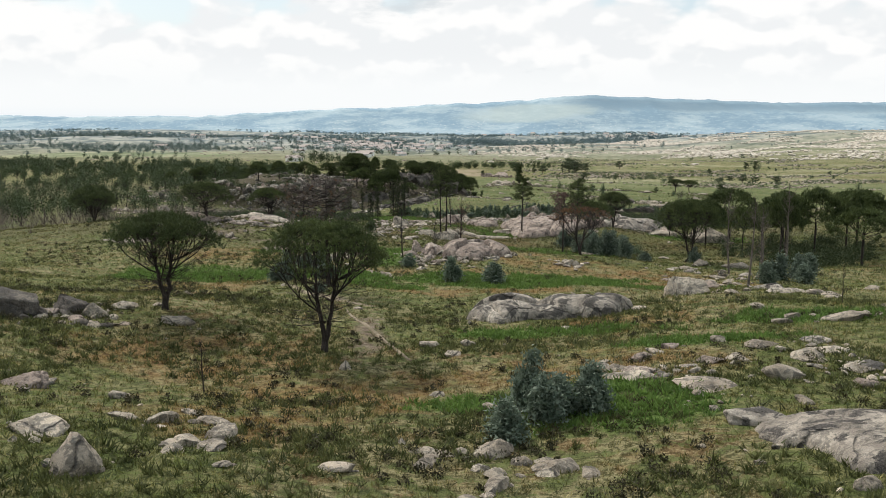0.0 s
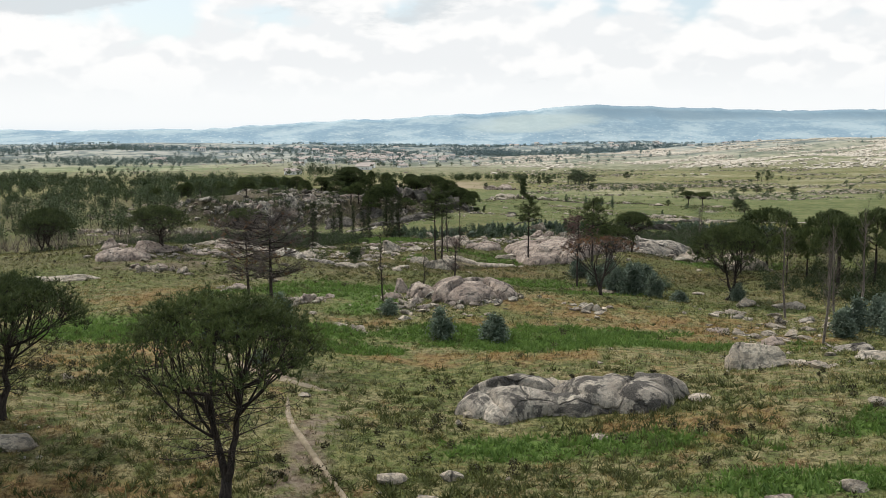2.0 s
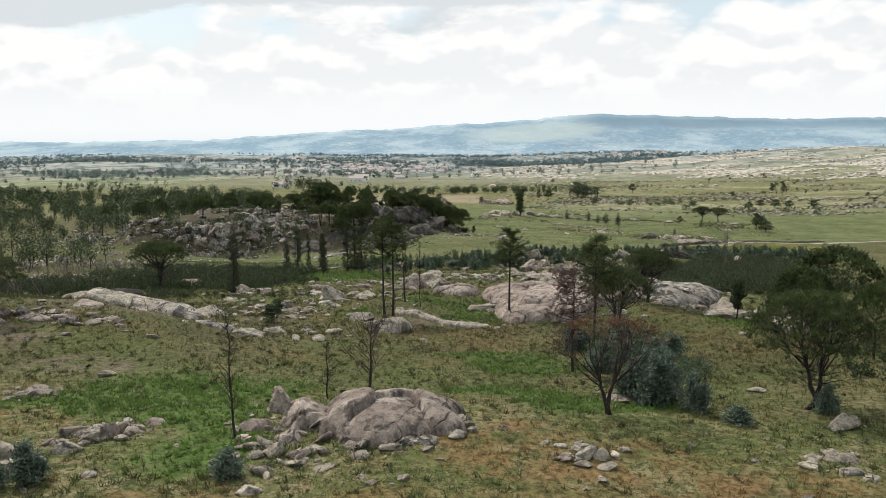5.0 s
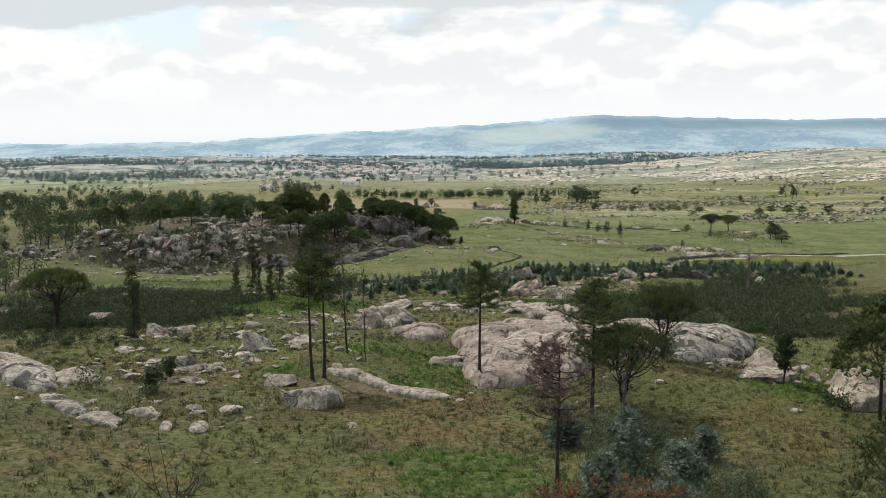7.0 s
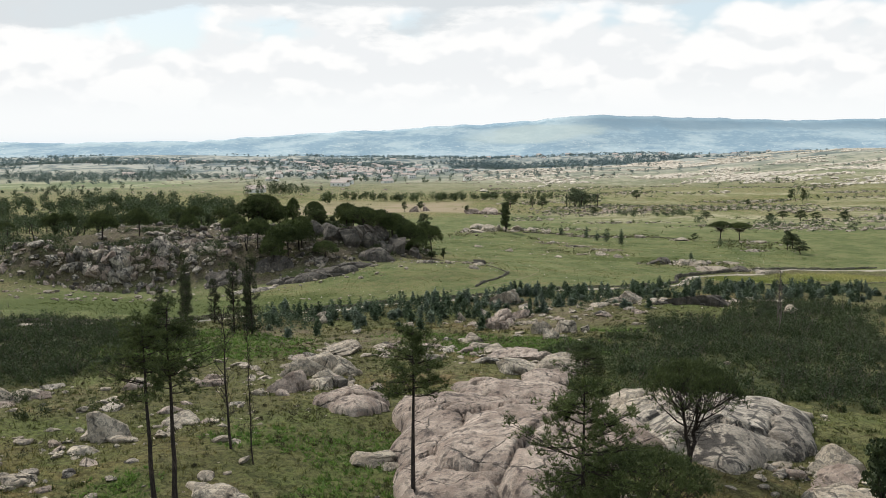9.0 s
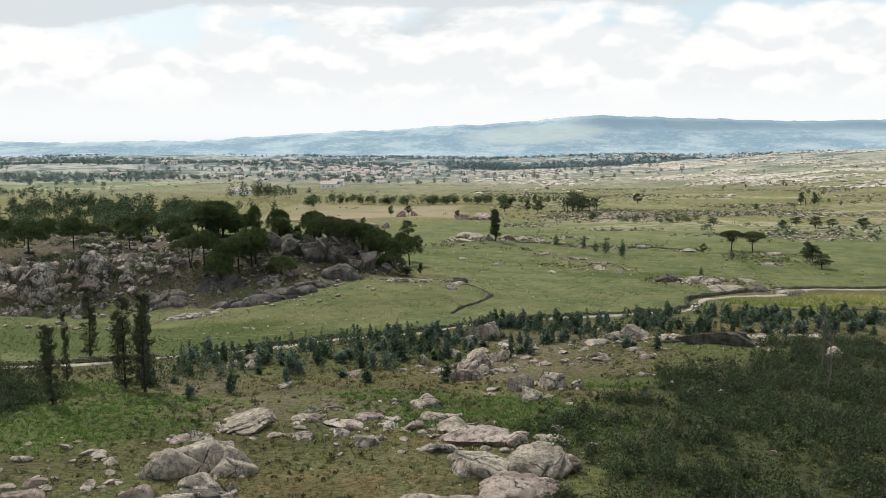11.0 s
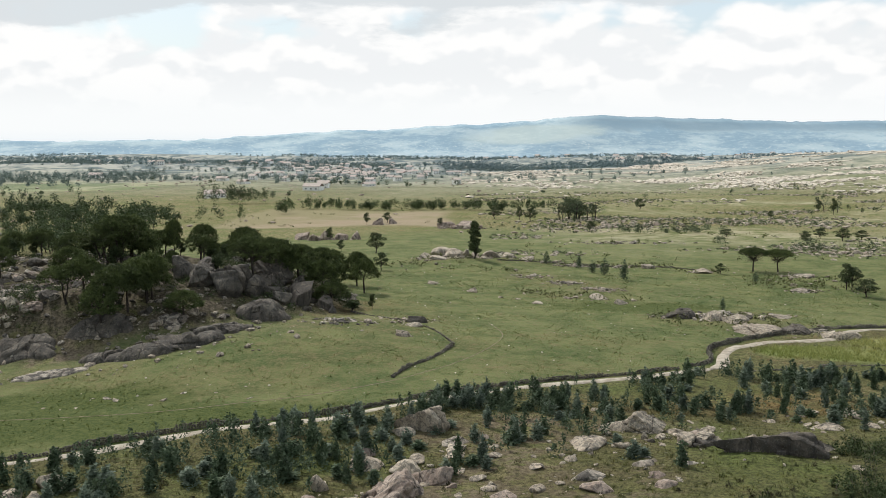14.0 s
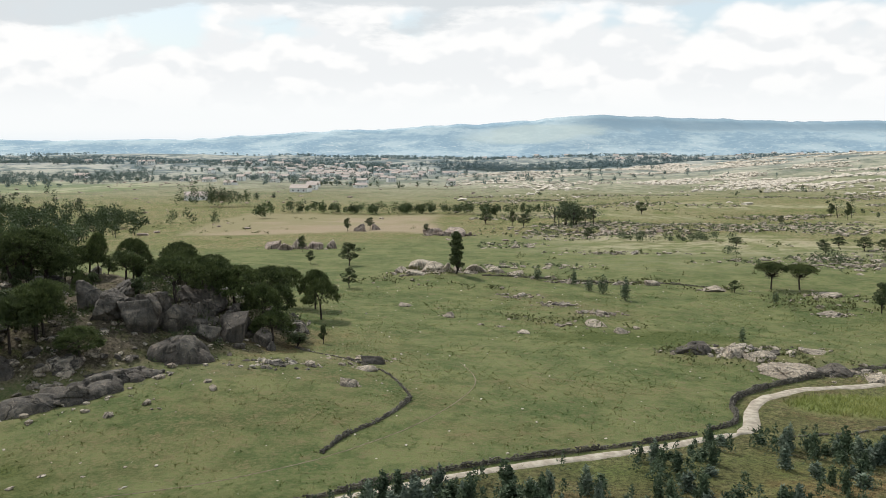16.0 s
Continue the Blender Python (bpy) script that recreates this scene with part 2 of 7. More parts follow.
def patch(x, y, spots):
    """0 to 1: how far a place lies in one of some rough round patches."""
    x, y = np.asarray(x, float), np.asarray(y, float)
    wob = 0.5 * smooth_noise(x, y, 4.5, 21) + 0.35 * smooth_noise(x, y, 1.7, 22)
    best = np.zeros_like(x)
    for cx, cy, rx, ry in spots:
        best = np.maximum(best, 1.35 - np.sqrt(((x - cx) / rx) ** 2 + ((y - cy) / ry) ** 2) + wob * 0.6)
    return np.clip(best * 2.2, 0, 1)


def cover_of(x, y):
    """The plant cover at places: meadow, bracken, dry grass, bare soil."""
    m = meadow(x, y)
    heathy = np.clip(0.35 + 0.8 * smooth_noise(x, y, 13, 23) + 0.4 * smooth_noise(x, y, 4, 24), 0, 1) * np.clip((np.asarray(y, float) - 120) / 30, 0, 1) * np.clip((420 - np.asarray(y, float)) / 40, 0, 1) * 0.75
    # on the meadow the bracken channel holds lush grass and painted cloud shade
    return np.stack([m, np.maximum(np.maximum(patch(x, y, BRACKEN), heathy) * (1 - m), 0.95 * patch(x, y, LUSH_SHADE) * m), patch(x, y, DRY) * (1 - 0.7 * m), patch(x, y, BARE) * (1 - 0.8 * m)], -1)


def fields_of(x, y):
    """Far land use: ploughed field, bright pasture, far woods and fields with haze painted in, bare hill."""
    x, y = np.asarray(x, float), np.asarray(y, float)
    wob = 12 * smooth_noise(x, y, 60, 31)
    rye = np.clip((1 - np.minimum(np.hypot((x - 101) / 15, (y - 367) / 7.5), np.hypot((x - 126) / 20, (y - 377) / 8))) * 6 + 0.25 * smooth_noise(x, y, 5, 35), 0, 1)
    plough = np.clip((1 - np.maximum(np.abs(x + 20 + wob) / 62, np.abs(y - 705 + wob) / 66)) * 8, 0, 1)
    pasture = np.clip((1 - np.hypot((x + 400) / 170, (y - 1130) / 130)) * 5 + 0.3 * smooth_noise(x, y, 40, 32), 0, 1)
    pasture = np.maximum(pasture, np.clip((1 - np.hypot((x - 420) / 190, (y - 1150) / 150)) * 4, 0, 1))
    pasture = np.maximum(pasture, rye * (y < 400))
    # grows with distance only: how strongly the haze tint replaces the ground colour
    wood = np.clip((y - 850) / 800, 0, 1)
    hill = np.clip(np.exp(-0.5 * (((x - 560) / 420) ** 2 + ((y - 1400) / 330) ** 2)) * 1.6 + 0.3 * smooth_noise(x, y, 90, 33), 0, 1) * np.clip((y - 800) / 200, 0, 1) * np.clip((2300 - y) / 500, 0, 1)
    near_side = np.clip((y - 500) / 90, 0, 1) * np.clip((x - 40) / 60, 0, 1) * np.clip((1000 - y) / 200, 0, 1) * np.clip(0.45 + 0.9 * smooth_noise(x * 0.5, y, 26, 36), 0, 1)
    hill = np.maximum(hill, 0.8 * near_side)
    hill = np.maximum(hill, np.clip((1 - np.hypot((x - 100) / 300, (y - 1350) / 300)) * 2, 0, 1) * 0.7)
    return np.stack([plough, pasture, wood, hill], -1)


def heath_and_shade_of(x, y):
    """Dark heather and charred litter, with cloud shade put into the darkening: on the lower slopes and all over the
    rocky hill.
    """
    x, y = np.asarray(x, float), np.asarray(y, float)
    slope = np.clip((y - 125) / 40, 0, 1) * (1 - side(x, y, SOUTH_EDGE))
    hill = np.clip((1.1 - hill_edge(x, y)) * 5, 0, 1)
    west = np.clip((-60 - x) / 30, 0, 1) * np.clip((y - 120) / 40, 0, 1) * np.clip((560 - y) / 60, 0, 1)
    h = np.maximum(np.maximum(slope, hill), west) * (0.72 + 0.28 * smooth_noise(x, y, 7, 25))
    h = np.maximum(h, 1.4 * patch(x, y, THICKET))
    return np.stack([np.clip(h, 0, 1), patch(x, y, THICKET), hill * (0.8 + 0.2 * smooth_noise(x, y, 5, 26)), h * 0 + 1], -1)


def shader(tree, colour, rough=0.85, bump=None, strength=0.3, far=0.05, spec=0.25, metal=0.0):
    node = put(tree, "ShaderNodeBsdfPrincipled", Roughness=rough, Metallic=metal)
    node.inputs["Specular IOR Level"].default_value = spec
    if isinstance(colour, bpy.types.NodeSocket):
        tree.links.new(colour, node.inputs["Base Color"])
    else:
        node.inputs["Base Color"].default_value = (*colour, 1)
    if bump is not None:
        relief = put(tree, "ShaderNodeBump", Strength=strength, Distance=far, Height=bump)
        tree.links.new(relief.outputs[0], node.inputs["Normal"])
    end = tree.nodes.new("ShaderNodeOutputMaterial")
    tree.links.new(node.outputs[0], end.inputs[0])
    return node


def land_colour(tree):
    """The colour of the plant cover by place, with far haze and cloud shade put in; shared by the soil and the grass
    that grows on it.
    """
    where = tree.nodes.new("ShaderNodeNewGeometry").outputs["Position"]

    def masks(name):
        node = tree.nodes.new("ShaderNodeAttribute")
        node.attribute_name = name
        parts = tree.nodes.new("ShaderNodeSeparateColor")
        tree.links.new(node.outputs["Color"], parts.inputs[0])
        return [*parts.outputs[:3], node.outputs["Alpha"]]
    m, bracken, dry, bare = masks("cover")
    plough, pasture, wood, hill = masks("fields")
    big, mid, fine = grain(tree, where, 0.07, 3), grain(tree, where, 0.42, 5, 0.65), grain(tree, where, 1.9, 7, 0.78)
    tips = grain(tree, where, 5.2, 5, 0.7)
    tuft = grain(tree, where, 0.95, 4, 0.6)
    rough = mix(tree, ramp(tree, fine, 0.42, 0.57), (0.074, 0.070, 0.027), (0.290, 0.255, 0.132))
    rough = mix(tree, calc(tree, "MULTIPLY", ramp(tree, mid, 0.50, 0.64), 0.75), rough, mix(tree, ramp(tree, fine, 0.42, 0.58), (0.105, 0.062, 0.026), (0.270, 0.180, 0.088)))
    rough = mix(tree, calc(tree, "MULTIPLY", ramp(tree, tips, 0.54, 0.64), 0.7), rough, (0.40, 0.345, 0.20))
    rough = mix(tree, calc(tree, "MULTIPLY", ramp(tree, big, 0.46, 0.60), 0.52), rough, mix(tree, ramp(tree, fine, 0.40, 0.60), (0.044, 0.066, 0.016), (0.170, 0.190, 0.058)))
    rough = mix(tree, calc(tree, "MULTIPLY", ramp(tree, tuft, 0.50, 0.56), 0.76), rough, mix(tree, ramp(tree, fine, 0.4, 0.6), (0.026, 0.040, 0.011), (0.110, 0.140, 0.040)))
    tawny = mix(tree, ramp(tree, fine, 0.38, 0.60), (0.105, 0.058, 0.024), (0.300, 0.195, 0.088))
    rough = mix(tree, calc(tree, "MULTIPLY", calc(tree, "MULTIPLY", dry, ramp(tree, mid, 0.36, 0.58)), 0.80), rough, tawny)
    green = mix(tree, ramp(tree, fine, 0.35, 0.62), (0.038, 0.066, 0.016), (0.125, 0.190, 0.045))
    rough = mix(tree, calc(tree, "MULTIPLY", bracken, ramp(tree, calc(tree, "ADD", fine, calc(tree, "MULTIPLY", mid, 0.5)), 0.55, 0.75)), rough, green)
    soil = mix(tree, ramp(tree, fine, 0.35, 0.65), (0.125, 0.090, 0.064), (0.27, 0.22, 0.165))
    rough = mix(tree, calc(tree, "MULTIPLY", bare, ramp(tree, mid, 0.42, 0.58)), rough, soil)
    lawn = mix(tree, ramp(tree, grain(tree, where, 0.09, 9, 0.74), 0.38, 0.6), (0.066, 0.098, 0.031), (0.148, 0.162, 0.065))
    lawn = mix(tree, calc(tree, "MULTIPLY", ramp(tree, fine, 0.46, 0.60), 0.75), lawn, (0.150, 0.138, 0.068))
    lawn = mix(tree, calc(tree, "MULTIPLY", ramp(tree, mid, 0.54, 0.68), 0.6), lawn, (0.170, 0.138, 0.076))
    lawn = mix(tree, calc(tree, "MULTIPLY", ramp(tree, grain(tree, where, 0.22, 9, 0.76), 0.51, 0.60), 0.55), lawn, (0.050, 0.078, 0.022))
    lawn = mix(tree, calc(tree, "MULTIPLY", dry, ramp(tree, mid, 0.30, 0.60)), lawn, mix(tree, ramp(tree, fine, 0.40, 0.60), (0.098, 0.080, 0.034), (0.215, 0.170, 0.088)))
    lawn = mix(tree, calc(tree, "MULTIPLY", bare, 0.6), lawn, soil)
    # dark olive: lush grass together with cloud shade put into the colour
    lawn = mix(tree, calc(tree, "MULTIPLY", bracken, ramp(tree, mid, 0.15, 0.5)), lawn, mix(tree, ramp(tree, fine, 0.38, 0.60), (0.036, 0.056, 0.013), (0.090, 0.106, 0.032)))
    heather, shaggy, rubble, _ = masks("kinds")
    litter = mix(tree, ramp(tree, fine, 0.36, 0.62), (0.030, 0.029, 0.013), (0.112, 0.096, 0.044))
    # strong mix: litter colour plus the cloud shade painted over the slopes
    rough = mix(tree, calc(tree, "MULTIPLY", heather, 0.84), rough, litter)
    rough = mix(tree, calc(tree, "MULTIPLY", shaggy, 0.8), rough, mix(tree, ramp(tree, fine, 0.38, 0.62), (0.020, 0.028, 0.010), (0.070, 0.084, 0.030)))
    rough = mix(tree, calc(tree, "MULTIPLY", rubble, ramp(tree, mid, 0.30, 0.50)), rough, mix(tree, ramp(tree, fine, 0.38, 0.62), (0.032, 0.028, 0.018), (0.140, 0.116, 0.084)))
    colour = mix(tree, m, rough, lawn)
    wide = grain(tree, where, 0.018, 4, 0.6)
    colour = mix(tree, plough, colour, mix(tree, ramp(tree, wide, 0.4, 0.6), (0.27, 0.215, 0.145), (0.215, 0.19, 0.105)))
    colour = mix(tree, pasture, colour, mix(tree, ramp(tree, wide, 0.4, 0.6), (0.17, 0.20, 0.065), (0.28, 0.27, 0.12)))
    stony = mix(tree, ramp(tree, grain(tree, where, 0.11, 8, 0.75), 0.42, 0.60), (0.130, 0.145, 0.058), (0.360, 0.320, 0.215))
    colour = mix(tree, hill, colour, stony)
    # far woods and open patches; aerial haze is put into their bluish tones
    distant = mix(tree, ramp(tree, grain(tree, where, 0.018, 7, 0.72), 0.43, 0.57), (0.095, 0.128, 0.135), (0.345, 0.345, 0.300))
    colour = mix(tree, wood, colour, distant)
    return colour, mid, fine


def material(name):
    m = bpy.data.materials.new(name)
    return m, nodes_of(m)


def make_soil():
    m, tree = material("grassy_ground")
    colour, mid, fine = land_colour(tree)
    shader(tree, colour, 0.95, calc(tree, "ADD", fine, calc(tree, "MULTIPLY", mid, 0.8)), 0.8, 0.45, 0.1)
    return m


def leafy(tree, colour, through_light=0.25, rough=0.7):
    body = put(tree, "ShaderNodeBsdfPrincipled", Roughness=rough)
    body.inputs["Specular IOR Level"].default_value = 0.2
    glow = tree.nodes.new("ShaderNodeBsdfTranslucent")
    for node in (body, glow):
        tree.links.new(colour, node.inputs[0])
    both = tree.nodes.new("ShaderNodeMixShader")
    both.inputs[0].default_value = through_light
    tree.links.new(body.outputs[0], both.inputs[1])
    tree.links.new(glow.outputs[0], both.inputs[2])
    end = tree.nodes.new("ShaderNodeOutputMaterial")
    tree.links.new(both.outputs[0], end.inputs[0])


def make_grass():
    m, tree = material("grass_blades")
    colour, mid, fine = land_colour(tree)
    chance = tree.nodes.new("ShaderNodeNewGeometry").outputs["Random Per Island"]
    tone = mix(tree, chance, (0.75, 0.82, 0.68), (1.75, 1.65, 1.45))
    leafy(tree, mix(tree, 1.0, colour, tone, "MULTIPLY"), 0.2)
    return m


def make_leaf(name, dark, light, through_light=0.2, size=0.5):
    """Foliage between two greens, varied leaf by leaf and in clumps."""
    m, tree = material(name)
    chance = tree.nodes.new("ShaderNodeNewGeometry").outputs["Random Per Island"]
    where = tree.nodes.new("ShaderNodeTexCoord").outputs["Object"]
    own = tree.nodes.new("ShaderNodeObjectInfo").outputs["Random"]
    spread = calc(tree, "ADD", calc(tree, "MULTIPLY", chance, 0.55), calc(tree, "MULTIPLY", ramp(tree, grain(tree, where, size, 2), 0.35, 0.65), 0.45))
    colour = mix(tree, spread, dark, light)
    colour = mix(tree, 1.0, colour, mix(tree, own, (0.82, 0.82, 0.82), (1.15, 1.12, 1.05)), "MULTIPLY")
    leafy(tree, colour, through_light)
    return m


def make_rock(name, low, high, lichen, stain=0.5, dark=(0.07, 0.065, 0.06), blots=0.0):
    """Weathered granite: speckle, broad tints, lichen blotches, dark run-off streaks."""
    m, tree = material(name)
    where = tree.nodes.new("ShaderNodeNewGeometry").outputs["Position"]
    own = tree.nodes.new("ShaderNodeObjectInfo").outputs["Random"]
    broad, mid, speck = grain(tree, where, 0.55, 4, 0.6), grain(tree, where, 2.2, 6, 0.68, 0.4), grain(tree, where, 16, 3, 0.7)
    colour = mix(tree, ramp(tree, broad, 0.34, 0.66), low, high)
    colour = mix(tree, calc(tree, "MULTIPLY", ramp(tree, mid, 0.48, 0.56), lichen), colour, (0.082, 0.077, 0.070))
    colour = mix(tree, calc(tree, "MULTIPLY", ramp(tree, grain(tree, where, 4.5, 5, 0.7), 0.58, 0.70), 0.45), colour, (0.50, 0.49, 0.45))
    if blots:
        colour = mix(tree, calc(tree, "MULTIPLY", ramp(tree, grain(tree, where, 0.62, 7, 0.68, 0.5), 0.49, 0.56), blots), colour, mix(tree, ramp(tree, speck, 0.35, 0.65), (0.040, 0.036, 0.033), (0.13, 0.12, 0.11)))
    tall = put(tree, "ShaderNodeMapping", Vector=where)
    tall.inputs["Scale"].default_value = (1.5, 1.5, 0.18)
    streak = ramp(tree, grain(tree, tall.outputs[0], 1.0, 4, 0.6), 0.50, 0.66)
    colour = mix(tree, calc(tree, "MULTIPLY", streak, stain), colour, dark)
    colour = mix(tree, 0.35, colour, mix(tree, ramp(tree, speck, 0.35, 0.65), (0.10, 0.095, 0.09), (0.52, 0.50, 0.47)), "OVERLAY")
    colour = mix(tree, 1.0, colour, mix(tree, own, (0.84, 0.82, 0.80), (1.08, 1.08, 1.06)), "MULTIPLY")
    cells = put(tree, "ShaderNodeTexVoronoi", Scale=0.17)
    cells.feature = "DISTANCE_TO_EDGE"
    bent = put(tree, "ShaderNodeVectorMath", operation="ADD", i0=where, i1=put(tree, "ShaderNodeTexNoise", Vector=where, Scale=0.9, Detail=4.0).outputs["Color"]).outputs[0]
    tree.links.new(bent, cells.inputs["Vector"])
    joint = calc(tree, "MULTIPLY", ramp(tree, cells.outputs["Distance"], 0.018, 0.0), ramp(tree, broad, 0.40, 0.56))
    colour = mix(tree, calc(tree, "MULTIPLY", joint, 0.8), colour, (0.05, 0.046, 0.042))
    mid = calc(tree, "SUBTRACT", mid, joint)
    relief = calc(tree, "ADD", calc(tree, "MULTIPLY", mid, 0.8), calc(tree, "MULTIPLY", speck, 0.25))
    shader(tree, colour, 0.88, relief, 0.9, 0.34, 0.25)
    return m


def make_bark(name, low, high, charred=0.0):
    m, tree = material(name)
    where = tree.nodes.new("ShaderNodeTexCoord").outputs["Object"]
    tall = put(tree, "ShaderNodeMapping", Vector=where)
    tall.inputs["Scale"].default_value = (5, 5, 1.2)
    rough = grain(tree, tall.outputs[0], 2.5, 6, 0.7)
    colour = mix(tree, ramp(tree, rough, 0.35, 0.65), low, high)
    if charred:
        colour = mix(tree, calc(tree, "MULTIPLY", ramp(tree, grain(tree, where, 0.5, 4), 0.35, 0.6), charred), colour, (0.022, 0.020, 0.019))
    shader(tree, colour, 0.95, rough, 0.7, 0.05, 0.1)
    return m


def make_plain(name, low, high, scale=3.0, rough=0.85):
    m, tree = material(name)
    where = tree.nodes.new("ShaderNodeNewGeometry").outputs["Position"]
    spots = grain(tree, where, scale, 5, 0.65)
    colour = mix(tree, ramp(tree, spots, 0.32, 0.68), low, high)
    shader(tree, colour, rough, spots, 0.4, 0.05, 0.2)
    return m


SOIL, GRASS = make_soil(), make_grass()
NEEDLES = make_leaf("pine_needles", (0.024, 0.037, 0.013), (0.120, 0.152, 0.054), 0.2)
DARK_LEAF = make_leaf("dark_evergreen_leaves", (0.024, 0.037, 0.016), (0.082, 0.106, 0.044), 0.15)
BLUE_LEAF = make_leaf("young_eucalyptus_leaves", (0.038, 0.062, 0.040), (0.225, 0.275, 0.215), 0.25, 1.2)
SAPLING_LEAF = make_leaf("sapling_leaves", (0.030, 0.052, 0.027), (0.130, 0.175, 0.105), 0.2, 0.8)
FERN = make_leaf("bracken_fronds", (0.060, 0.110, 0.024), (0.175, 0.275, 0.066), 0.35, 0.6)
SCORCHED = make_leaf("scorched_needles", (0.075, 0.042, 0.026), (0.21, 0.110, 0.055), 0.2)
REDDISH = make_leaf("dead_reddish_twigs", (0.075, 0.045, 0.042), (0.20, 0.115, 0.105), 0.1)
HEATH = make_leaf("low_heath_leaves", (0.048, 0.062, 0.026), (0.150, 0.155, 0.068), 0.2, 1.0)
TUSSOCK = make_leaf("green_tussock_blades", (0.028, 0.040, 0.012), (0.150, 0.160, 0.060), 0.25, 0.4)
DARK_HEATH = make_leaf("dark_heather_twigs", (0.022, 0.022, 0.011), (0.092, 0.080, 0.036), 0.1, 0.8)
TWIG = make_leaf("dry_twigs", (0.080, 0.066, 0.060), (0.19, 0.155, 0.14), 0.0)
BARK = make_bark("pine_bark", (0.030, 0.024, 0.021), (0.085, 0.068, 0.058), 0.7)
PALE_BARK = make_bark("bare_grey_bark", (0.095, 0.082, 0.072), (0.24, 0.20, 0.17), 0.35)
GRANITE = make_rock("grey_granite", (0.36, 0.305, 0.24), (0.61, 0.54, 0.44), 0.60, 0.55)
PINK_GRANITE = make_rock("pinkish_granite", (0.31, 0.240, 0.200), (0.56, 0.465, 0.395), 0.42, 0.85, (0.075, 0.060, 0.056), 0.18)
MOTTLED = make_rock("lichened_granite", (0.33, 0.29, 0.245), (0.62, 0.56, 0.475), 0.5, 0.4, (0.06, 0.056, 0.052), 0.95)
DARK_GRANITE = make_rock("dark_stained_granite", (0.070, 0.061, 0.051), (0.225, 0.195, 0.163), 0.75, 0.75, (0.04, 0.037, 0.035), 0.6)
WALL_STONE = make_rock("dry_wall_stone", (0.10, 0.092, 0.08), (0.24, 0.22, 0.18), 0.6, 0.3)
PALE_ROCK = make_plain("sunlit_pale_rock", (0.36, 0.315, 0.255), (0.68, 0.61, 0.51), 0.35)
SAND = make_plain("trodden_sand", (0.15, 0.12, 0.078), (0.29, 0.235, 0.165), 1.5)
DUST = make_plain("dusty_track", (0.24, 0.205, 0.16), (0.41, 0.365, 0.295), 0.9)
PLASTER = make_plain("white_plaster", (0.70, 0.69, 0.66), (0.82, 0.81, 0.78), 0.6)
ROOF = make_plain("terracotta_roof", (0.36, 0.30, 0.265), (0.50, 0.43, 0.385), 0.8)
GLASS_DARK = make_plain("dark_window", (0.03, 0.035, 0.04), (0.06, 0.065, 0.07), 0.8, 0.25)
FAR_LEAF = make_leaf("far_tree_leaves", (0.034, 0.054, 0.030), (0.125, 0.155, 0.085), 0.15, 0.05)
THICKET_LEAF = make_leaf("thicket_leaves", (0.017, 0.029, 0.012), (0.062, 0.086, 0.034), 0.15, 0.25)
# pale blue leaf colour: haze over the farthest woods is painted in
HAZED_RISE_LEAF = make_leaf("far_rise_leaves", (0.085, 0.130, 0.145), (0.16, 0.215, 0.225), 0.1, 0.02)
WOOD_LEAF = make_leaf("broad_wood_leaves", (0.022, 0.038, 0.015), (0.096, 0.130, 0.056), 0.15, 0.12)
# leaf colour lifted towards grey-blue to carry the haze of the middle distance
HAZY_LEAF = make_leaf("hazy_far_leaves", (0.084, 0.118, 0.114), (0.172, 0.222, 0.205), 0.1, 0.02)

# ---- mesh helpers ----
def tri_mesh(name, verts, tris, smooth=False):
    """A mesh from arrays of points and of triangles or quads."""
    verts, tris = np.asarray(verts, np.float32), np.asarray(tris, np.int32)
    n, k = tris.shape
    mesh = bpy.data.meshes.new(name)
    mesh.vertices.add(len(verts))
    mesh.vertices.foreach_set("co", verts.ravel())
    mesh.loops.add(n * k)
    mesh.loops.foreach_set("vertex_index", tris.ravel())
    mesh.polygons.add(n)
    mesh.polygons.foreach_set("loop_start", np.arange(0, n * k, k, dtype=np.int32))
    mesh.polygons.foreach_set("use_smooth", np.full(n, smooth))
    mesh.update(calc_edges=True)
    mesh.validate()
    return mesh


def with_cover(mesh, x, y):
    """Stores the plant cover of the land, with its haze and cloud-shade masks, at each point, for the ground's and the
    grass's colour.
    """
    for name, values in (("cover", cover_of(x, y)), ("fields", fields_of(x, y)), ("kinds", heath_and_shade_of(x, y))):
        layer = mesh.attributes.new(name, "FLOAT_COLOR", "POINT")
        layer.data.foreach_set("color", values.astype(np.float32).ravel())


def part(name, mesh, mat, parent=None, label=""):
    ob = new(name, mesh)
    if mat and not mesh.materials:
        mesh.materials.append(mat)
    if parent:
        ob.parent = parent
    if label:
        ob["label"] = label
    return ob


def thing(name, label, category, group="", kind=""):
    return tagged(new(name), label, category, group, kind)


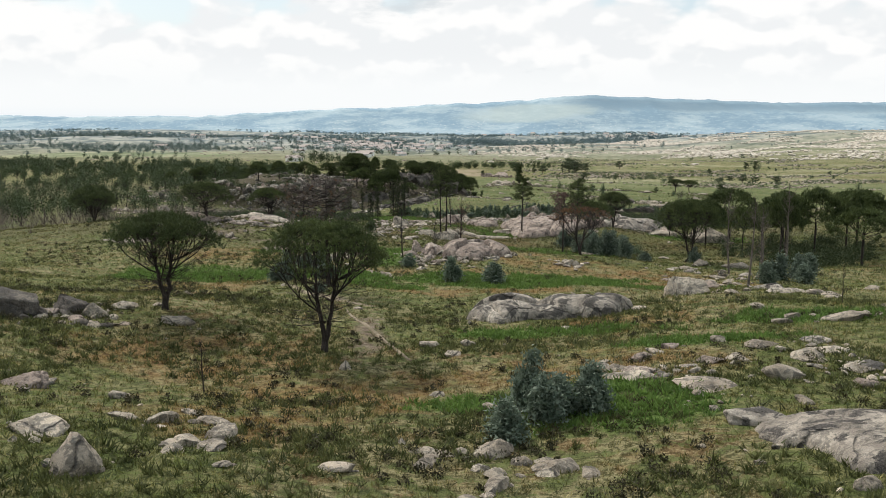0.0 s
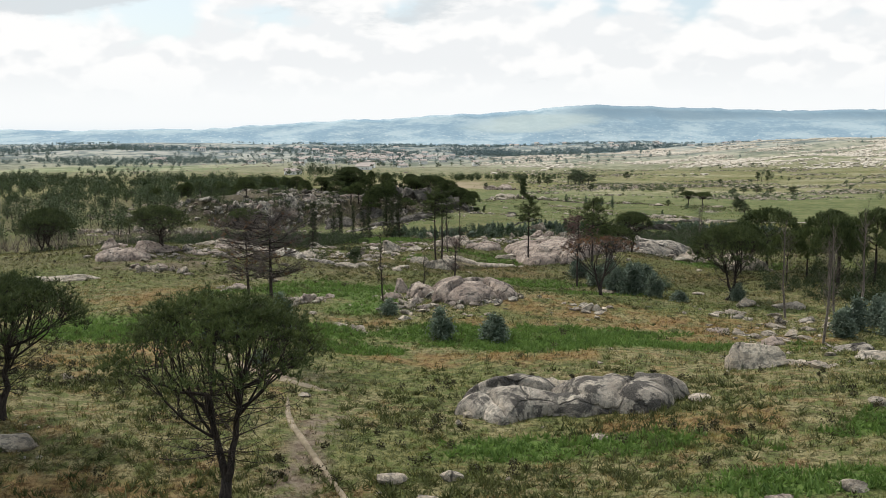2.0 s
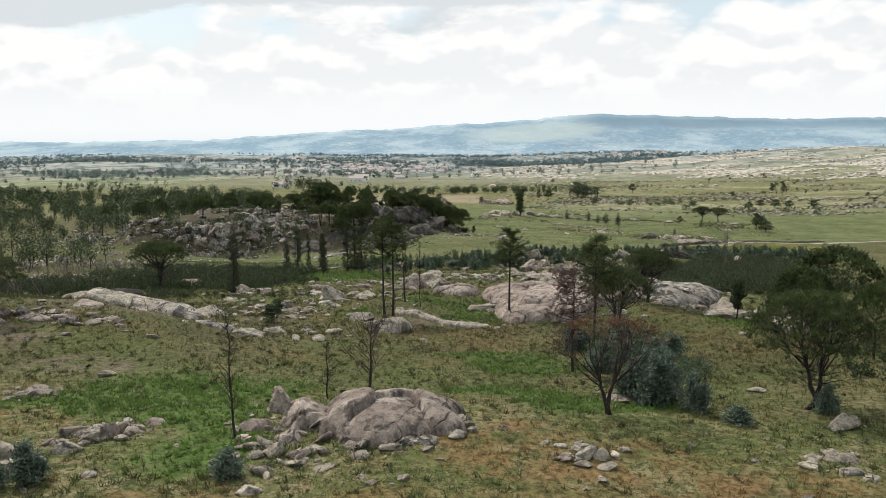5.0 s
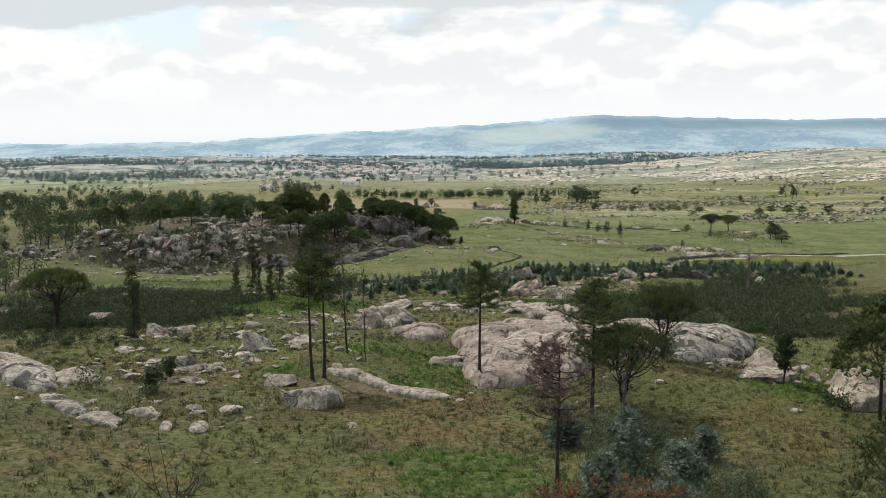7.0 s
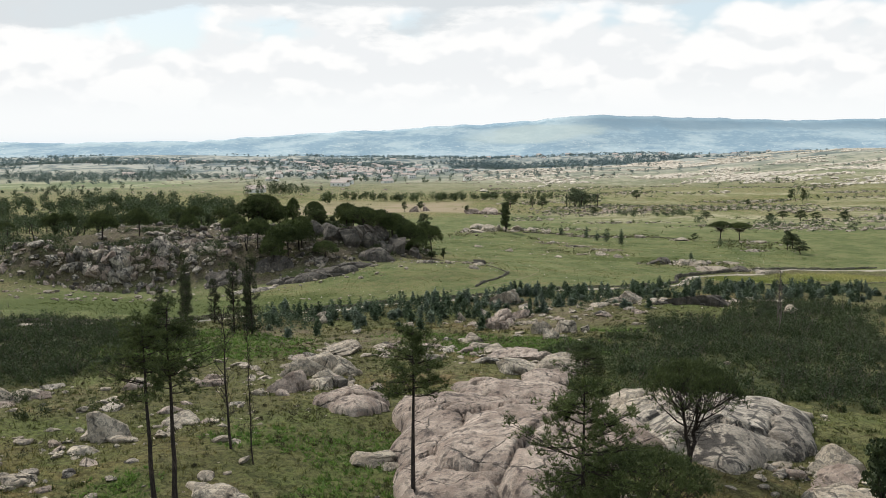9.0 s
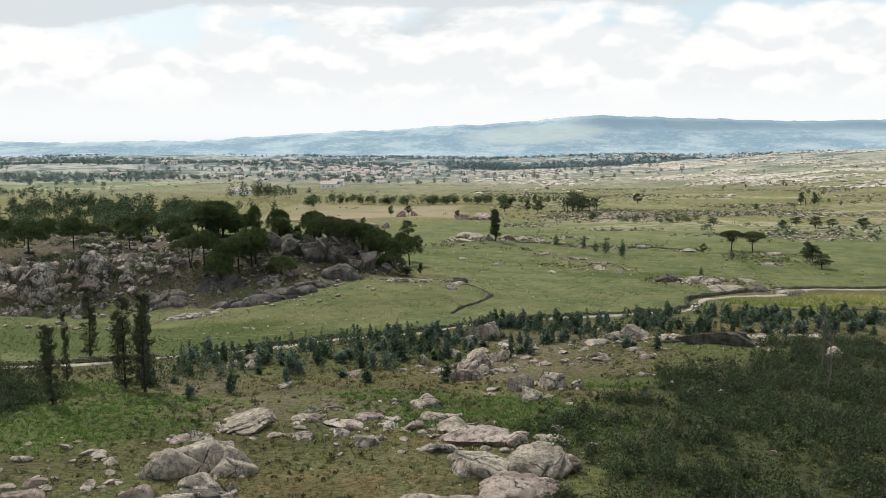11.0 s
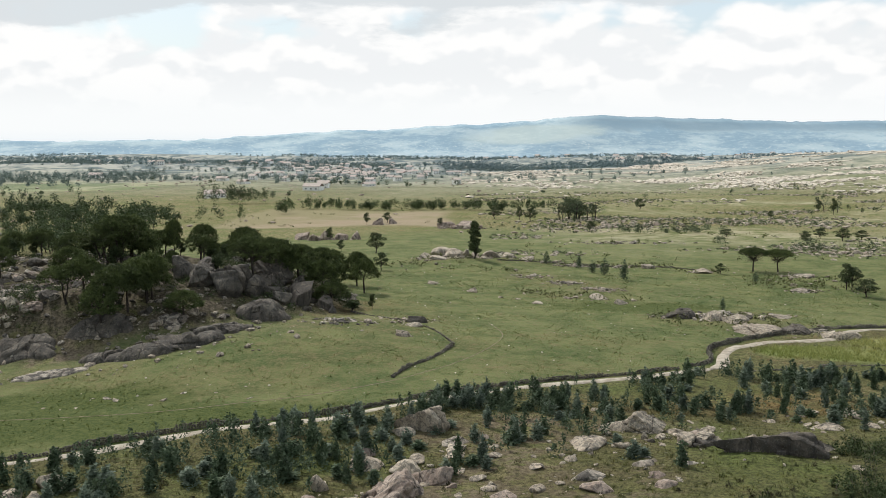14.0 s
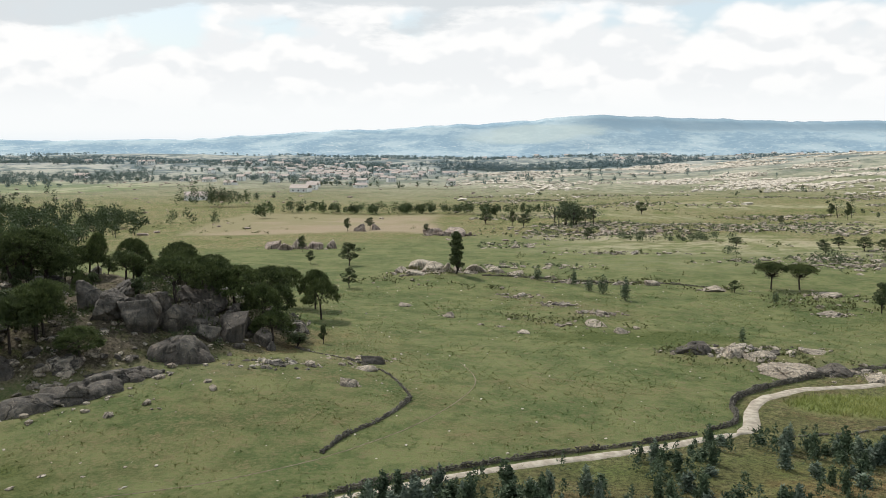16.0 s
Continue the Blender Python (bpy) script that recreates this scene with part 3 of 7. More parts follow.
class Wood:
    """Collects tapered tubes into one mesh."""

    def __init__(self):
        self.v, self.f, self.n = [], [], 0

    def tube(self, points, radii, sides=6):
        points = np.asarray(points, float)
        for i, (p, r) in enumerate(zip(points, radii)):
            d = points[min(i + 1, len(points) - 1)] - points[max(i - 1, 0)]
            d = d / (np.linalg.norm(d) + 1e-9)
            a = np.cross(d, (0.3, 1, 0.2))
            a /= np.linalg.norm(a) + 1e-9
            b = np.cross(d, a)
            turn = np.arange(sides) * 2 * math.pi / sides
            self.v.append(p + r * (np.cos(turn)[:, None] * a + np.sin(turn)[:, None] * b))
        for i in range(len(points) - 1):
            for s in range(sides):
                q = self.n + i * sides
                self.f.append((q + s, q + (s + 1) % sides, q + sides + (s + 1) % sides, q + sides + s))
        self.n += len(points) * sides

    def mesh(self, name):
        return tri_mesh(name, np.concatenate(self.v), self.f, True)


def bend(a, b, sag, rng, steps=5, wob=0.08):
    """A limb's line from a to b that first runs along sag and then turns up."""
    a, b = np.asarray(a, float), np.asarray(b, float)
    length = np.linalg.norm(b - a)
    t = np.linspace(0, 1, steps)[:, None]
    mid = (a + b) / 2 + np.asarray(sag) * length
    line = (1 - t) ** 2 * a + 2 * t * (1 - t) * mid + t ** 2 * b
    line[1:-1] += rng.normal(0, wob * length / steps, (steps - 2, 3))
    return line


def blades(centres, rng, count, length, width, up=0.3, flat=1.0):
    """Tufts: count thin triangles that spread from each centre. Returns points and triangles."""
    centres = np.repeat(np.asarray(centres, float), count, 0)
    n = len(centres)
    d = rng.normal(0, 1, (n, 3))
    d[:, 2] = np.abs(d[:, 2]) * flat * 0.8 + up
    d /= np.linalg.norm(d, axis=1)[:, None]
    s = np.cross(d, rng.normal(0, 1, (n, 3)))
    s /= np.linalg.norm(s, axis=1)[:, None] + 1e-9
    lengths = length * rng.uniform(0.6, 1.25, (n, 1))
    root = centres - d * lengths * 0.15
    v = np.stack([root - s * width / 2, root + s * width / 2, centres + d * lengths], 1).reshape(-1, 3)
    return v, np.arange(3 * n).reshape(-1, 3)


def leaves(centres, rng, size, count=1, spread=0.0):
    """Small rhombic leaves at random slants round the centres."""
    centres = np.repeat(np.asarray(centres, float), count, 0)
    n = len(centres)
    centres = centres + rng.normal(0, spread, (n, 3)) if spread else centres
    d = rng.normal(0, 1, (n, 3))
    d /= np.linalg.norm(d, axis=1)[:, None]
    s = np.cross(d, rng.normal(0, 1, (n, 3)))
    s /= np.linalg.norm(s, axis=1)[:, None] + 1e-9
    z = size * rng.uniform(0.6, 1.3, (n, 1))
    v = np.stack([centres - d * z, centres + s * z * 0.5, centres + d * z, centres - s * z * 0.5], 1).reshape(-1, 3)
    return v, np.arange(4 * n).reshape(-1, 4)


# ---- the land ----
def axis(stops):
    out = [stops[0][0]]
    for (a, step), (b, _) in zip(stops, stops[1:]):
        n = max(1, round((b - a) / step))
        out += [a + (b - a) * (i + 1) / n for i in range(n)]
    return np.array(out)


gx = axis([(-3600, 200), (-1600, 60), (-700, 16), (-250, 5), (-90, 1.9), (-45, 1.25), (95, 2.0), (190, 7), (420, 20), (1000, 60), (2000, 200), (3600, 0)])
gy = axis([(-420, 30), (0, 4), (20, 1.2), (140, 1.5), (300, 1.8), (420, 3), (560, 6), (760, 10), (1200, 20), (2000, 50), (4900, 0)])
mx, my = np.meshgrid(gx, gy)
cells = (np.arange(len(gy) - 1)[:, None] * len(gx) + np.arange(len(gx) - 1)[None]).ravel()
ground_mesh = tri_mesh("ground", np.stack([mx, my, land(mx, my)], -1).reshape(-1, 3),
                       np.stack([cells, cells + 1, cells + 1 + len(gx), cells + len(gx)], 1), True)
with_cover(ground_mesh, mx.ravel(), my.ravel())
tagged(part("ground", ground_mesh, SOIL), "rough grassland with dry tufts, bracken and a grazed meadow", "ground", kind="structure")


# ---- the far ridges ----
def ridge(name, label, far, heights, low, high, deep, seed, rough):
    """A range of hills: a slope that climbs from its foot to a crest of given heights."""
    xs = np.linspace(-3000, 3400, 321)
    crest = np.interp(xs, [h[0] for h in heights], [h[1] for h in heights])
    crest = sum(np.roll(crest, k) for k in range(-4, 5)) / 9 + rough * smooth_noise(xs, xs * 0, 90, seed) + rough * 0.6 * smooth_noise(xs, xs * 0, 34, seed + 1) + rough * 0.35 * smooth_noise(xs, xs * 0, 14, seed + 2)
    rows = np.linspace(0, 1, 15)
    v = []
    for r in rows:
        rise = r ** 1.25
        y = far - deep * (1 - r) + 60 * smooth_noise(xs, xs * 0 + r * 900, 300, seed + 3) * (1 - r)
        v.append(np.stack([xs, y, -95 + (crest + 95) * rise + 12 * smooth_noise(xs, xs * 0 + r * 700, 260, seed + 4) * r * (1 - r) * 4], -1))
    v.append(np.stack([xs, np.full_like(xs, far + 60), crest * 0 - 120], -1))
    n = len(xs)
    c = (np.arange(len(rows))[:, None] * n + np.arange(n - 1)[None]).ravel()
    m, tree = material(name)
    where = tree.nodes.new("ShaderNodeNewGeometry").outputs["Position"]
    bands = put(tree, "ShaderNodeMapping", Vector=where)
    bands.inputs["Scale"].default_value = (1.0, 1.0, 3.0)
    patches = grain(tree, bands.outputs[0], 0.0036, 9, 0.72)
    specks = grain(tree, bands.outputs[0], 0.03, 4, 0.7)
    # the blue haze of the distance is painted into low and high
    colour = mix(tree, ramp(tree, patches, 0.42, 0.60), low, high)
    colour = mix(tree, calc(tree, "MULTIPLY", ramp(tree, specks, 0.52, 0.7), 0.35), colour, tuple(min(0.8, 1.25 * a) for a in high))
    at = tree.nodes.new("ShaderNodeSeparateXYZ")
    tree.links.new(where, at.inputs[0])
    high_up = calc(tree, "ADD", at.outputs[2], calc(tree, "MULTIPLY", calc(tree, "SUBTRACT", patches, 0.5), 160.0))
    crest_wood = calc(tree, "MULTIPLY", ramp(tree, high_up, 46.0, 78.0), ramp(tree, at.outputs[0], 520.0, 800.0))
    colour = mix(tree, calc(tree, "MULTIPLY", crest_wood, 0.8), colour, tuple(0.84 * a for a in low))
    # sunlit part of the slope, painted as a ragged oval of paler colour
    dx = calc(tree, "DIVIDE", calc(tree, "SUBTRACT", at.outputs[0], 440.0), 340.0)
    dz = calc(tree, "DIVIDE", calc(tree, "SUBTRACT", at.outputs[2], calc(tree, "ADD", 42.0, calc(tree, "MULTIPLY", dx, 22.0))), 44.0)
    off = calc(tree, "ADD", calc(tree, "ADD", calc(tree, "MULTIPLY", dx, dx), calc(tree, "MULTIPLY", dz, dz)), calc(tree, "MULTIPLY", patches, 3.0))
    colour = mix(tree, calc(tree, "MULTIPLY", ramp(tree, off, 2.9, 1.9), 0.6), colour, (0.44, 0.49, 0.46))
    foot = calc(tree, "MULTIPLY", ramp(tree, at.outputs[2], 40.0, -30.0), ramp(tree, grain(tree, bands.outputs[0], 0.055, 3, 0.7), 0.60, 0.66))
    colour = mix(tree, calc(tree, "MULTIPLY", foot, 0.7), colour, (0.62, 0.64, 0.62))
    shader(tree, colour, 1.0, spec=0.0)
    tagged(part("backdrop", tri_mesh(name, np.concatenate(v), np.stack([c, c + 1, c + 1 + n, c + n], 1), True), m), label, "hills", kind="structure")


ridge("far_ridge", "distant wooded mountain ridge with blue haze painted into its colour", 4880, [(-3000, 18), (-1900, 8), (-1350, 14), (-900, 38), (-520, 62), (-230, 64), (-40, 86), (250, 92), (480, 114), (720, 138), (1120, 126), (1500, 112), (1900, 104), (2300, 112), (3400, 90)],
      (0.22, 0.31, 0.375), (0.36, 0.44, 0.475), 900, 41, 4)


# ---- rocks ----
def noise3(p, size, seed):
    """Soft noise in space, built from three plane noises."""
    x, y, z = (p[:, i] for i in range(3))
    return (smooth_noise(x + 0.37 * z, y - 0.21 * z, size, seed) + smooth_noise(y + 0.31 * x, z - 0.17 * x, size, seed + 7) + smooth_noise(z + 0.29 * y, x - 0.33 * y, size, seed + 13)) / 1.9


def ball(level):
    bm = bmesh.new()
    bmesh.ops.create_icosphere(bm, subdivisions=level, radius=1)
    bm.verts.ensure_lookup_table()
    v = np.array([p.co[:] for p in bm.verts])
    f = np.array([[q.index for q in face.verts] for face in bm.faces])
    bm.free()
    return v, f


BALLS = {k: ball(k) for k in (1, 2, 3, 4, 5)}


def rock_form(seed, level=3, cuts=7, cracks=0.0, lumps=0.22, steps=0.03, pits=0.024):
    """Points and faces of a weathered granite block about 2 across."""
    rng = np.random.default_rng(seed)
    v, f = BALLS[level]
    v = v.copy()
    v *= (1 + lumps * noise3(v, 0.9, seed) + lumps * 0.4 * noise3(v, 0.38, seed + 3))[:, None]
    for _ in range(cuts):
        n = rng.normal(0, 1, 3)
        n /= np.linalg.norm(n)
        over = v @ n - rng.uniform(0.40, 0.78)
        v -= np.clip(over, 0, None)[:, None] * n * 0.96
    if cracks:
        for _ in range(6):
            n = rng.normal(0, 1, 3) * (1, 1, 0.35)
            n /= np.linalg.norm(n)
            d = np.abs(v @ n - rng.uniform(-0.6, 0.6) + 0.10 * noise3(v, 0.5, seed + 9))
            v *= (1 - cracks * np.exp(-(d / 0.045) ** 2))[:, None]
    if cracks:
        n = rng.normal(0, 0.5, 3) + (0, 0, 1)
        n /= np.linalg.norm(n)
        t = v @ n * 3.2 + 0.5 * noise3(v, 0.7, seed + 11)
        v *= (1 + steps * (t - np.floor(t) - 0.5))[:, None]
    v *= (1 + pits * noise3(v, 0.20, seed + 4) + 0.5 * pits * noise3(v, 0.09, seed + 5))[:, None]
    return v, f


ROCKS = [tri_mesh("boulder", *rock_form(100 + i, 4, 5 + i % 4, 0.06, 0.24), True) for i in range(10)]
CRAGS = [tri_mesh("crag", *rock_form(300 + i, 5, 9, 0.13, 0.30, 0.06, 0.035), True) for i in range(6)]
BLOCKS = [tri_mesh("block", *rock_form(400 + i, 4, 12, 0.12, 0.34, 0.06, 0.04), True) for i in range(6)]
PEBBLES = [tri_mesh("pebble", *rock_form(200 + i, 3, 11, 0.05, 0.3), True) for i in range(8)]
SLABS = [tri_mesh("slab", *rock_form(500 + i, 5, 6, 0.13, 0.24), True) for i in range(5)]
rock_rng = np.random.default_rng(5)


def own_mesh(stock, mat):
    """The stock mesh in that material, shared by all that ask for the pair."""
    key = f"{stock.name}_{mat.name}"
    if key not in bpy.data.meshes:
        m = stock.copy()
        m.name = key
        m.materials.append(mat)
    return bpy.data.meshes[key]


ROCK_SPOTS = []
RUBBLE = {k: [rock_form(600 + i, k, 12, 0.12, 0.34) for i in range(8)] for k in (3, 4)}


def rock(x, y, w, h, d=None, mat=None, stock=None, label="", turn=None, sink=0.8, lean=0.0):
    """One rock, w across, h out of the ground; x, y is the foot of its southern side."""
    mat, stock = mat or GRANITE, stock or (PEBBLES if w < 2.6 else ROCKS)
    d = d or w * 0.85
    y += 0.38 * d
    high = h * (1 + sink)
    if w > 1.6:
        ROCK_SPOTS.append((x, y, w, d))
    base = stock[int(rock_rng.integers(len(stock)))]
    ob = new("boulder", own_mesh(base, mat))
    z = min(ground(x, y), ground(x, y - 0.3 * d), ground(x - 0.35 * w, y), ground(x + 0.35 * w, y)) + h - high / 2
    turn = rock_rng.uniform(-25, 25) + 180 * rock_rng.integers(2) if turn is None else turn
    ob.matrix_world = pose(x, y, z, rock_rng.uniform(-6, 6), rock_rng.uniform(-6, 6) + lean, turn) @ Matrix.Diagonal((w * 0.60, d * 0.60, high * 0.60, 1))
    size = "large" if w > 3.5 else "small" if w < 1.4 else "rounded"
    kind = "pinkish" if mat == PINK_GRANITE else "dark lichen-stained" if mat == DARK_GRANITE else "pale grey"
    return tagged(ob, label or f"{size} {kind} granite boulder half sunk in rough grass", "boulder", "granite boulders on the heath")


def whaleback(cx, cy, rx, ry, high, turn, mat, label, blocks=14, seed=1, groove=0.35, fine=0.3, steep=3.0):
    """A bare back of granite that grows out of the slope: pillow-shaped sheets parted by joints, rounded off at its foot."""
    rng = np.random.default_rng(seed)
    nr, na = max(14, round(min(rx, ry) / fine * 1.1)), max(60, round(math.pi * (rx + ry) / fine * 0.75))
    r = np.linspace(0, 1.06, nr)[:, None] ** 0.8
    a = (np.arange(na) * 2 * math.pi / na)[None]
    edge = 1 + 0.26 * smooth_noise(2.2 * np.cos(a) + 9, 2.2 * np.sin(a), 1.0, seed) + 0.07 * smooth_noise(6 * np.cos(a) + 9, 6 * np.sin(a), 1.0, seed + 1)
    u, w = rx * r * edge * np.cos(a), ry * r * edge * np.sin(a)
    ca, sa = math.cos(radians(turn)), math.sin(radians(turn))
    x, y = cx + u * ca - w * sa, cy + u * sa + w * ca
    seeds = np.column_stack([rng.uniform(-rx, rx, blocks), rng.uniform(-ry, ry, blocks)])
    wu, ww = u + 0.5 * smooth_noise(x, y, 2.5, seed + 2) * groove * 3, w + 0.5 * smooth_noise(x, y, 2.5, seed + 3) * groove * 3
    d = np.sqrt((wu[..., None] - seeds[:, 0]) ** 2 * 1.5 + (ww[..., None] - seeds[:, 1]) ** 2)
    order = np.argsort(d, -1)
    d1, d2 = (np.take_along_axis(d, order[..., k:k + 1], -1)[..., 0] for k in (0, 1))
    gap = d2 - d1
    pillow = 1 - np.exp(-gap / (0.22 * math.sqrt(rx * ry / blocks) + 0.1))
    lift = rng.uniform(-0.5, 0.5, blocks)[order[..., 0]]
    body = np.clip(1 - np.clip(r, 0, 1) ** steep, 0, 1) ** 0.62
    z = high * body * (0.86 + 0.14 * pillow + 0.42 * lift) - groove * np.exp(-(gap / 0.16) ** 2) * body
    z = z + body * (0.22 * high * smooth_noise(x, y, 4.0, seed + 4) + 0.10 * smooth_noise(x, y, 1.3, seed + 5) + 0.04 * smooth_noise(x, y, 0.6, seed + 6))
    z = z + land(x, y) - 0.9 * np.clip(r - 0.93, 0, 1) / 0.13 - 0.05
    v = np.stack([x, y, z], -1).reshape(-1, 3)
    i, j = np.meshgrid(np.arange(nr - 1), np.arange(na), indexing="ij")
    k = (j + 1) % na
    f = np.stack([i * na + j, (i + 1) * na + j, (i + 1) * na + k, i * na + k], -1).reshape(-1, 4)
    owner = order[..., 0].reshape(-1)[f[:, 2]]
    ROCK_SPOTS.append((cx, cy - 0.2 * ry, 1.5 * rx, 1.4 * ry))
    root = thing("granite_outcrop", label, "rock outcrop", "granite boulders on the heath")
    root.location = (cx, cy, ground(cx, cy))
    for block in np.unique(owner):
        used, faces = np.unique(f[owner == block], return_inverse=True)
        part("sheet", tri_mesh("sheet", v[used] - np.array(root.location), faces.reshape(-1, 4), True), mat, root)
    return root


# ---- trees ----
def stone_pine(seed, H, W, bare=0.0, leaf=None, dense=1.0, name="stone_pine", label="", thick=0.27, forked=True, far=False, cap=0.30):
    """An umbrella pine: dark trunk, a fan of many thin rising limbs, and a shallow domed cap of needle tufts."""
    rng = np.random.default_rng(seed)
    wood, tufts = Wood(), []
    R, top, base = W / 2, H, H * (1 - cap)
    fork = H * (0.10 if forked else 0.42)
    lean = rng.normal(0, 0.02 * H, 2)
    knee = np.array((lean[0], lean[1], fork))
    wood.tube([(0, 0, -0.4), (0, 0, 0.15), (lean[0] * 0.5, lean[1] * 0.5, fork * 0.5), knee], [thick * 1.5, thick * 1.1, thick * 0.95, thick * 0.9], 9)
    stems = []
    for k in ((-1, 1) if forked else (0,)):
        tip = np.array((k * R * rng.uniform(0.12, 0.20) + lean[0], rng.normal(0, R * 0.06), H * rng.uniform(0.50, 0.60)))
        line = bend(knee - (0, 0, 0.2), tip, (k * 0.03, 0, 0.0), rng, 7, 0.12)
        wood.tube(line, np.linspace(thick * (0.74 if forked else 0.88), thick * 0.36, 7), 8)
        stems.append(line)

    def roof(r):
        return base + (top - base) * (0.12 + 0.86 * math.sqrt(max(0.0, 1 - (min(r, R) / (R * 1.02)) ** 2)))

    mains = 10 if far else 15 if bare > 0.5 else 22
    for i in range(mains):
        a = 2 * math.pi * (i * 0.382 + rng.uniform(-0.08, 0.08))
        reach = R * (0.12 + 0.76 * math.sqrt((i + 0.5) / mains))
        stem = stems[0] if len(stems) == 1 else stems[0 if math.cos(a) < 0 else 1]
        start = stem[int(rng.integers(3, 7))]
        tip = np.array((reach * math.cos(a), reach * math.sin(a), roof(reach) - 0.14 * H * rng.uniform(0.6, 1.3)))
        out = np.array((math.cos(a), math.sin(a), 0)) * 0.10
        line = bend(start, tip, out + (0, 0, -0.07), rng, 6)
        wood.tube(line, np.linspace(thick * 0.27, thick * 0.09, 6), 5)
        for j in range(5 if far else 3 if bare > 0.5 else 4):
            b = a + rng.normal(0, 0.42)
            r2 = min(R * 0.98, max(0.04 * R, reach + rng.normal(0.05, 0.20) * R))
            end = np.array((r2 * math.cos(b), r2 * math.sin(b), roof(r2) - 0.05 * H + rng.normal(0, 0.08)))
            twig = bend(line[int(rng.integers(2, 6))], end, (0.05 * math.cos(b), 0.05 * math.sin(b), -0.06), rng, 4)
            wood.tube(twig, np.linspace(thick * 0.10, 0.02, 4), 3 if far else 4)
            for _ in range(6 if far else 4 if bare > 0.5 else 5):
                c = b + rng.normal(0, 0.26)
                r3 = min(R * 1.03, abs(r2 + rng.normal(0, 0.13) * R))
                e3 = np.array((r3 * math.cos(c), r3 * math.sin(c), roof(r3) - abs(rng.normal(0, 0.06)) * (top - base) + rng.normal(0, 0.10)))
                if not far:
                    wood.tube(bend(twig[int(rng.integers(1, 4))], e3, (0, 0, -0.05), rng, 3), (0.022, 0.016, 0.010), 3)
                tufts += [e3 + rng.normal(0, 1, 3) * (0.34, 0.34, 0.13) for _ in range(4 if far else 3)]
    # dead side twigs under the cap
    for _ in range(0 if far else 34 if bare > 0.5 else 60):
        a = rng.uniform(0, 2 * math.pi)
        s = stems[int(rng.integers(len(stems)))][int(rng.integers(2, 7))]
        e = s + np.array((math.cos(a), math.sin(a), rng.uniform(-0.15, 0.7))) * rng.uniform(0.3, 0.8) * R
        line = bend(s, e, (0, 0, -0.08), rng, 4)
        wood.tube(line, (0.028, 0.022, 0.016, 0.010), 3)
        for _ in range(4):
            q = line[int(rng.integers(1, 4))]
            wood.tube([q, q + rng.normal(0, 0.25, 3) + (0, 0, 0.1), q + rng.normal(0, 0.45, 3) + (0, 0, 0.2)], (0.014, 0.010, 0.007), 3)
    root = thing(name, label, "pine tree")
    part("trunk", wood.mesh(name + "_trunk"), BARK, root)
    tufts = np.array(tufts)
    if bare:
        keep = rng.random(len(tufts)) > bare
        fine = tufts[rng.random(len(tufts)) < 0.85]
        v, f = blades(fine + rng.normal(0, 0.3, fine.shape), rng, 3, 0.42, 0.020, 0.1)
        part("twig_crown", tri_mesh(name + "_twigs", v, f), TWIG, root)
        tufts = tufts[keep]
    if len(tufts):
        tufts = np.repeat(tufts, round(dense) if far else max(1, round(2 * dense)), 0)
        tufts = tufts + rng.normal(0, 0.12, tufts.shape)
        v, f = blades(tufts, rng, 4, 0.46, 0.15, 0.4) if far else blades(tufts, rng, 8, 0.34, 0.050, 0.40)
        part("crown", tri_mesh(name + "_crown", v, f), leaf or NEEDLES, root)
    return root


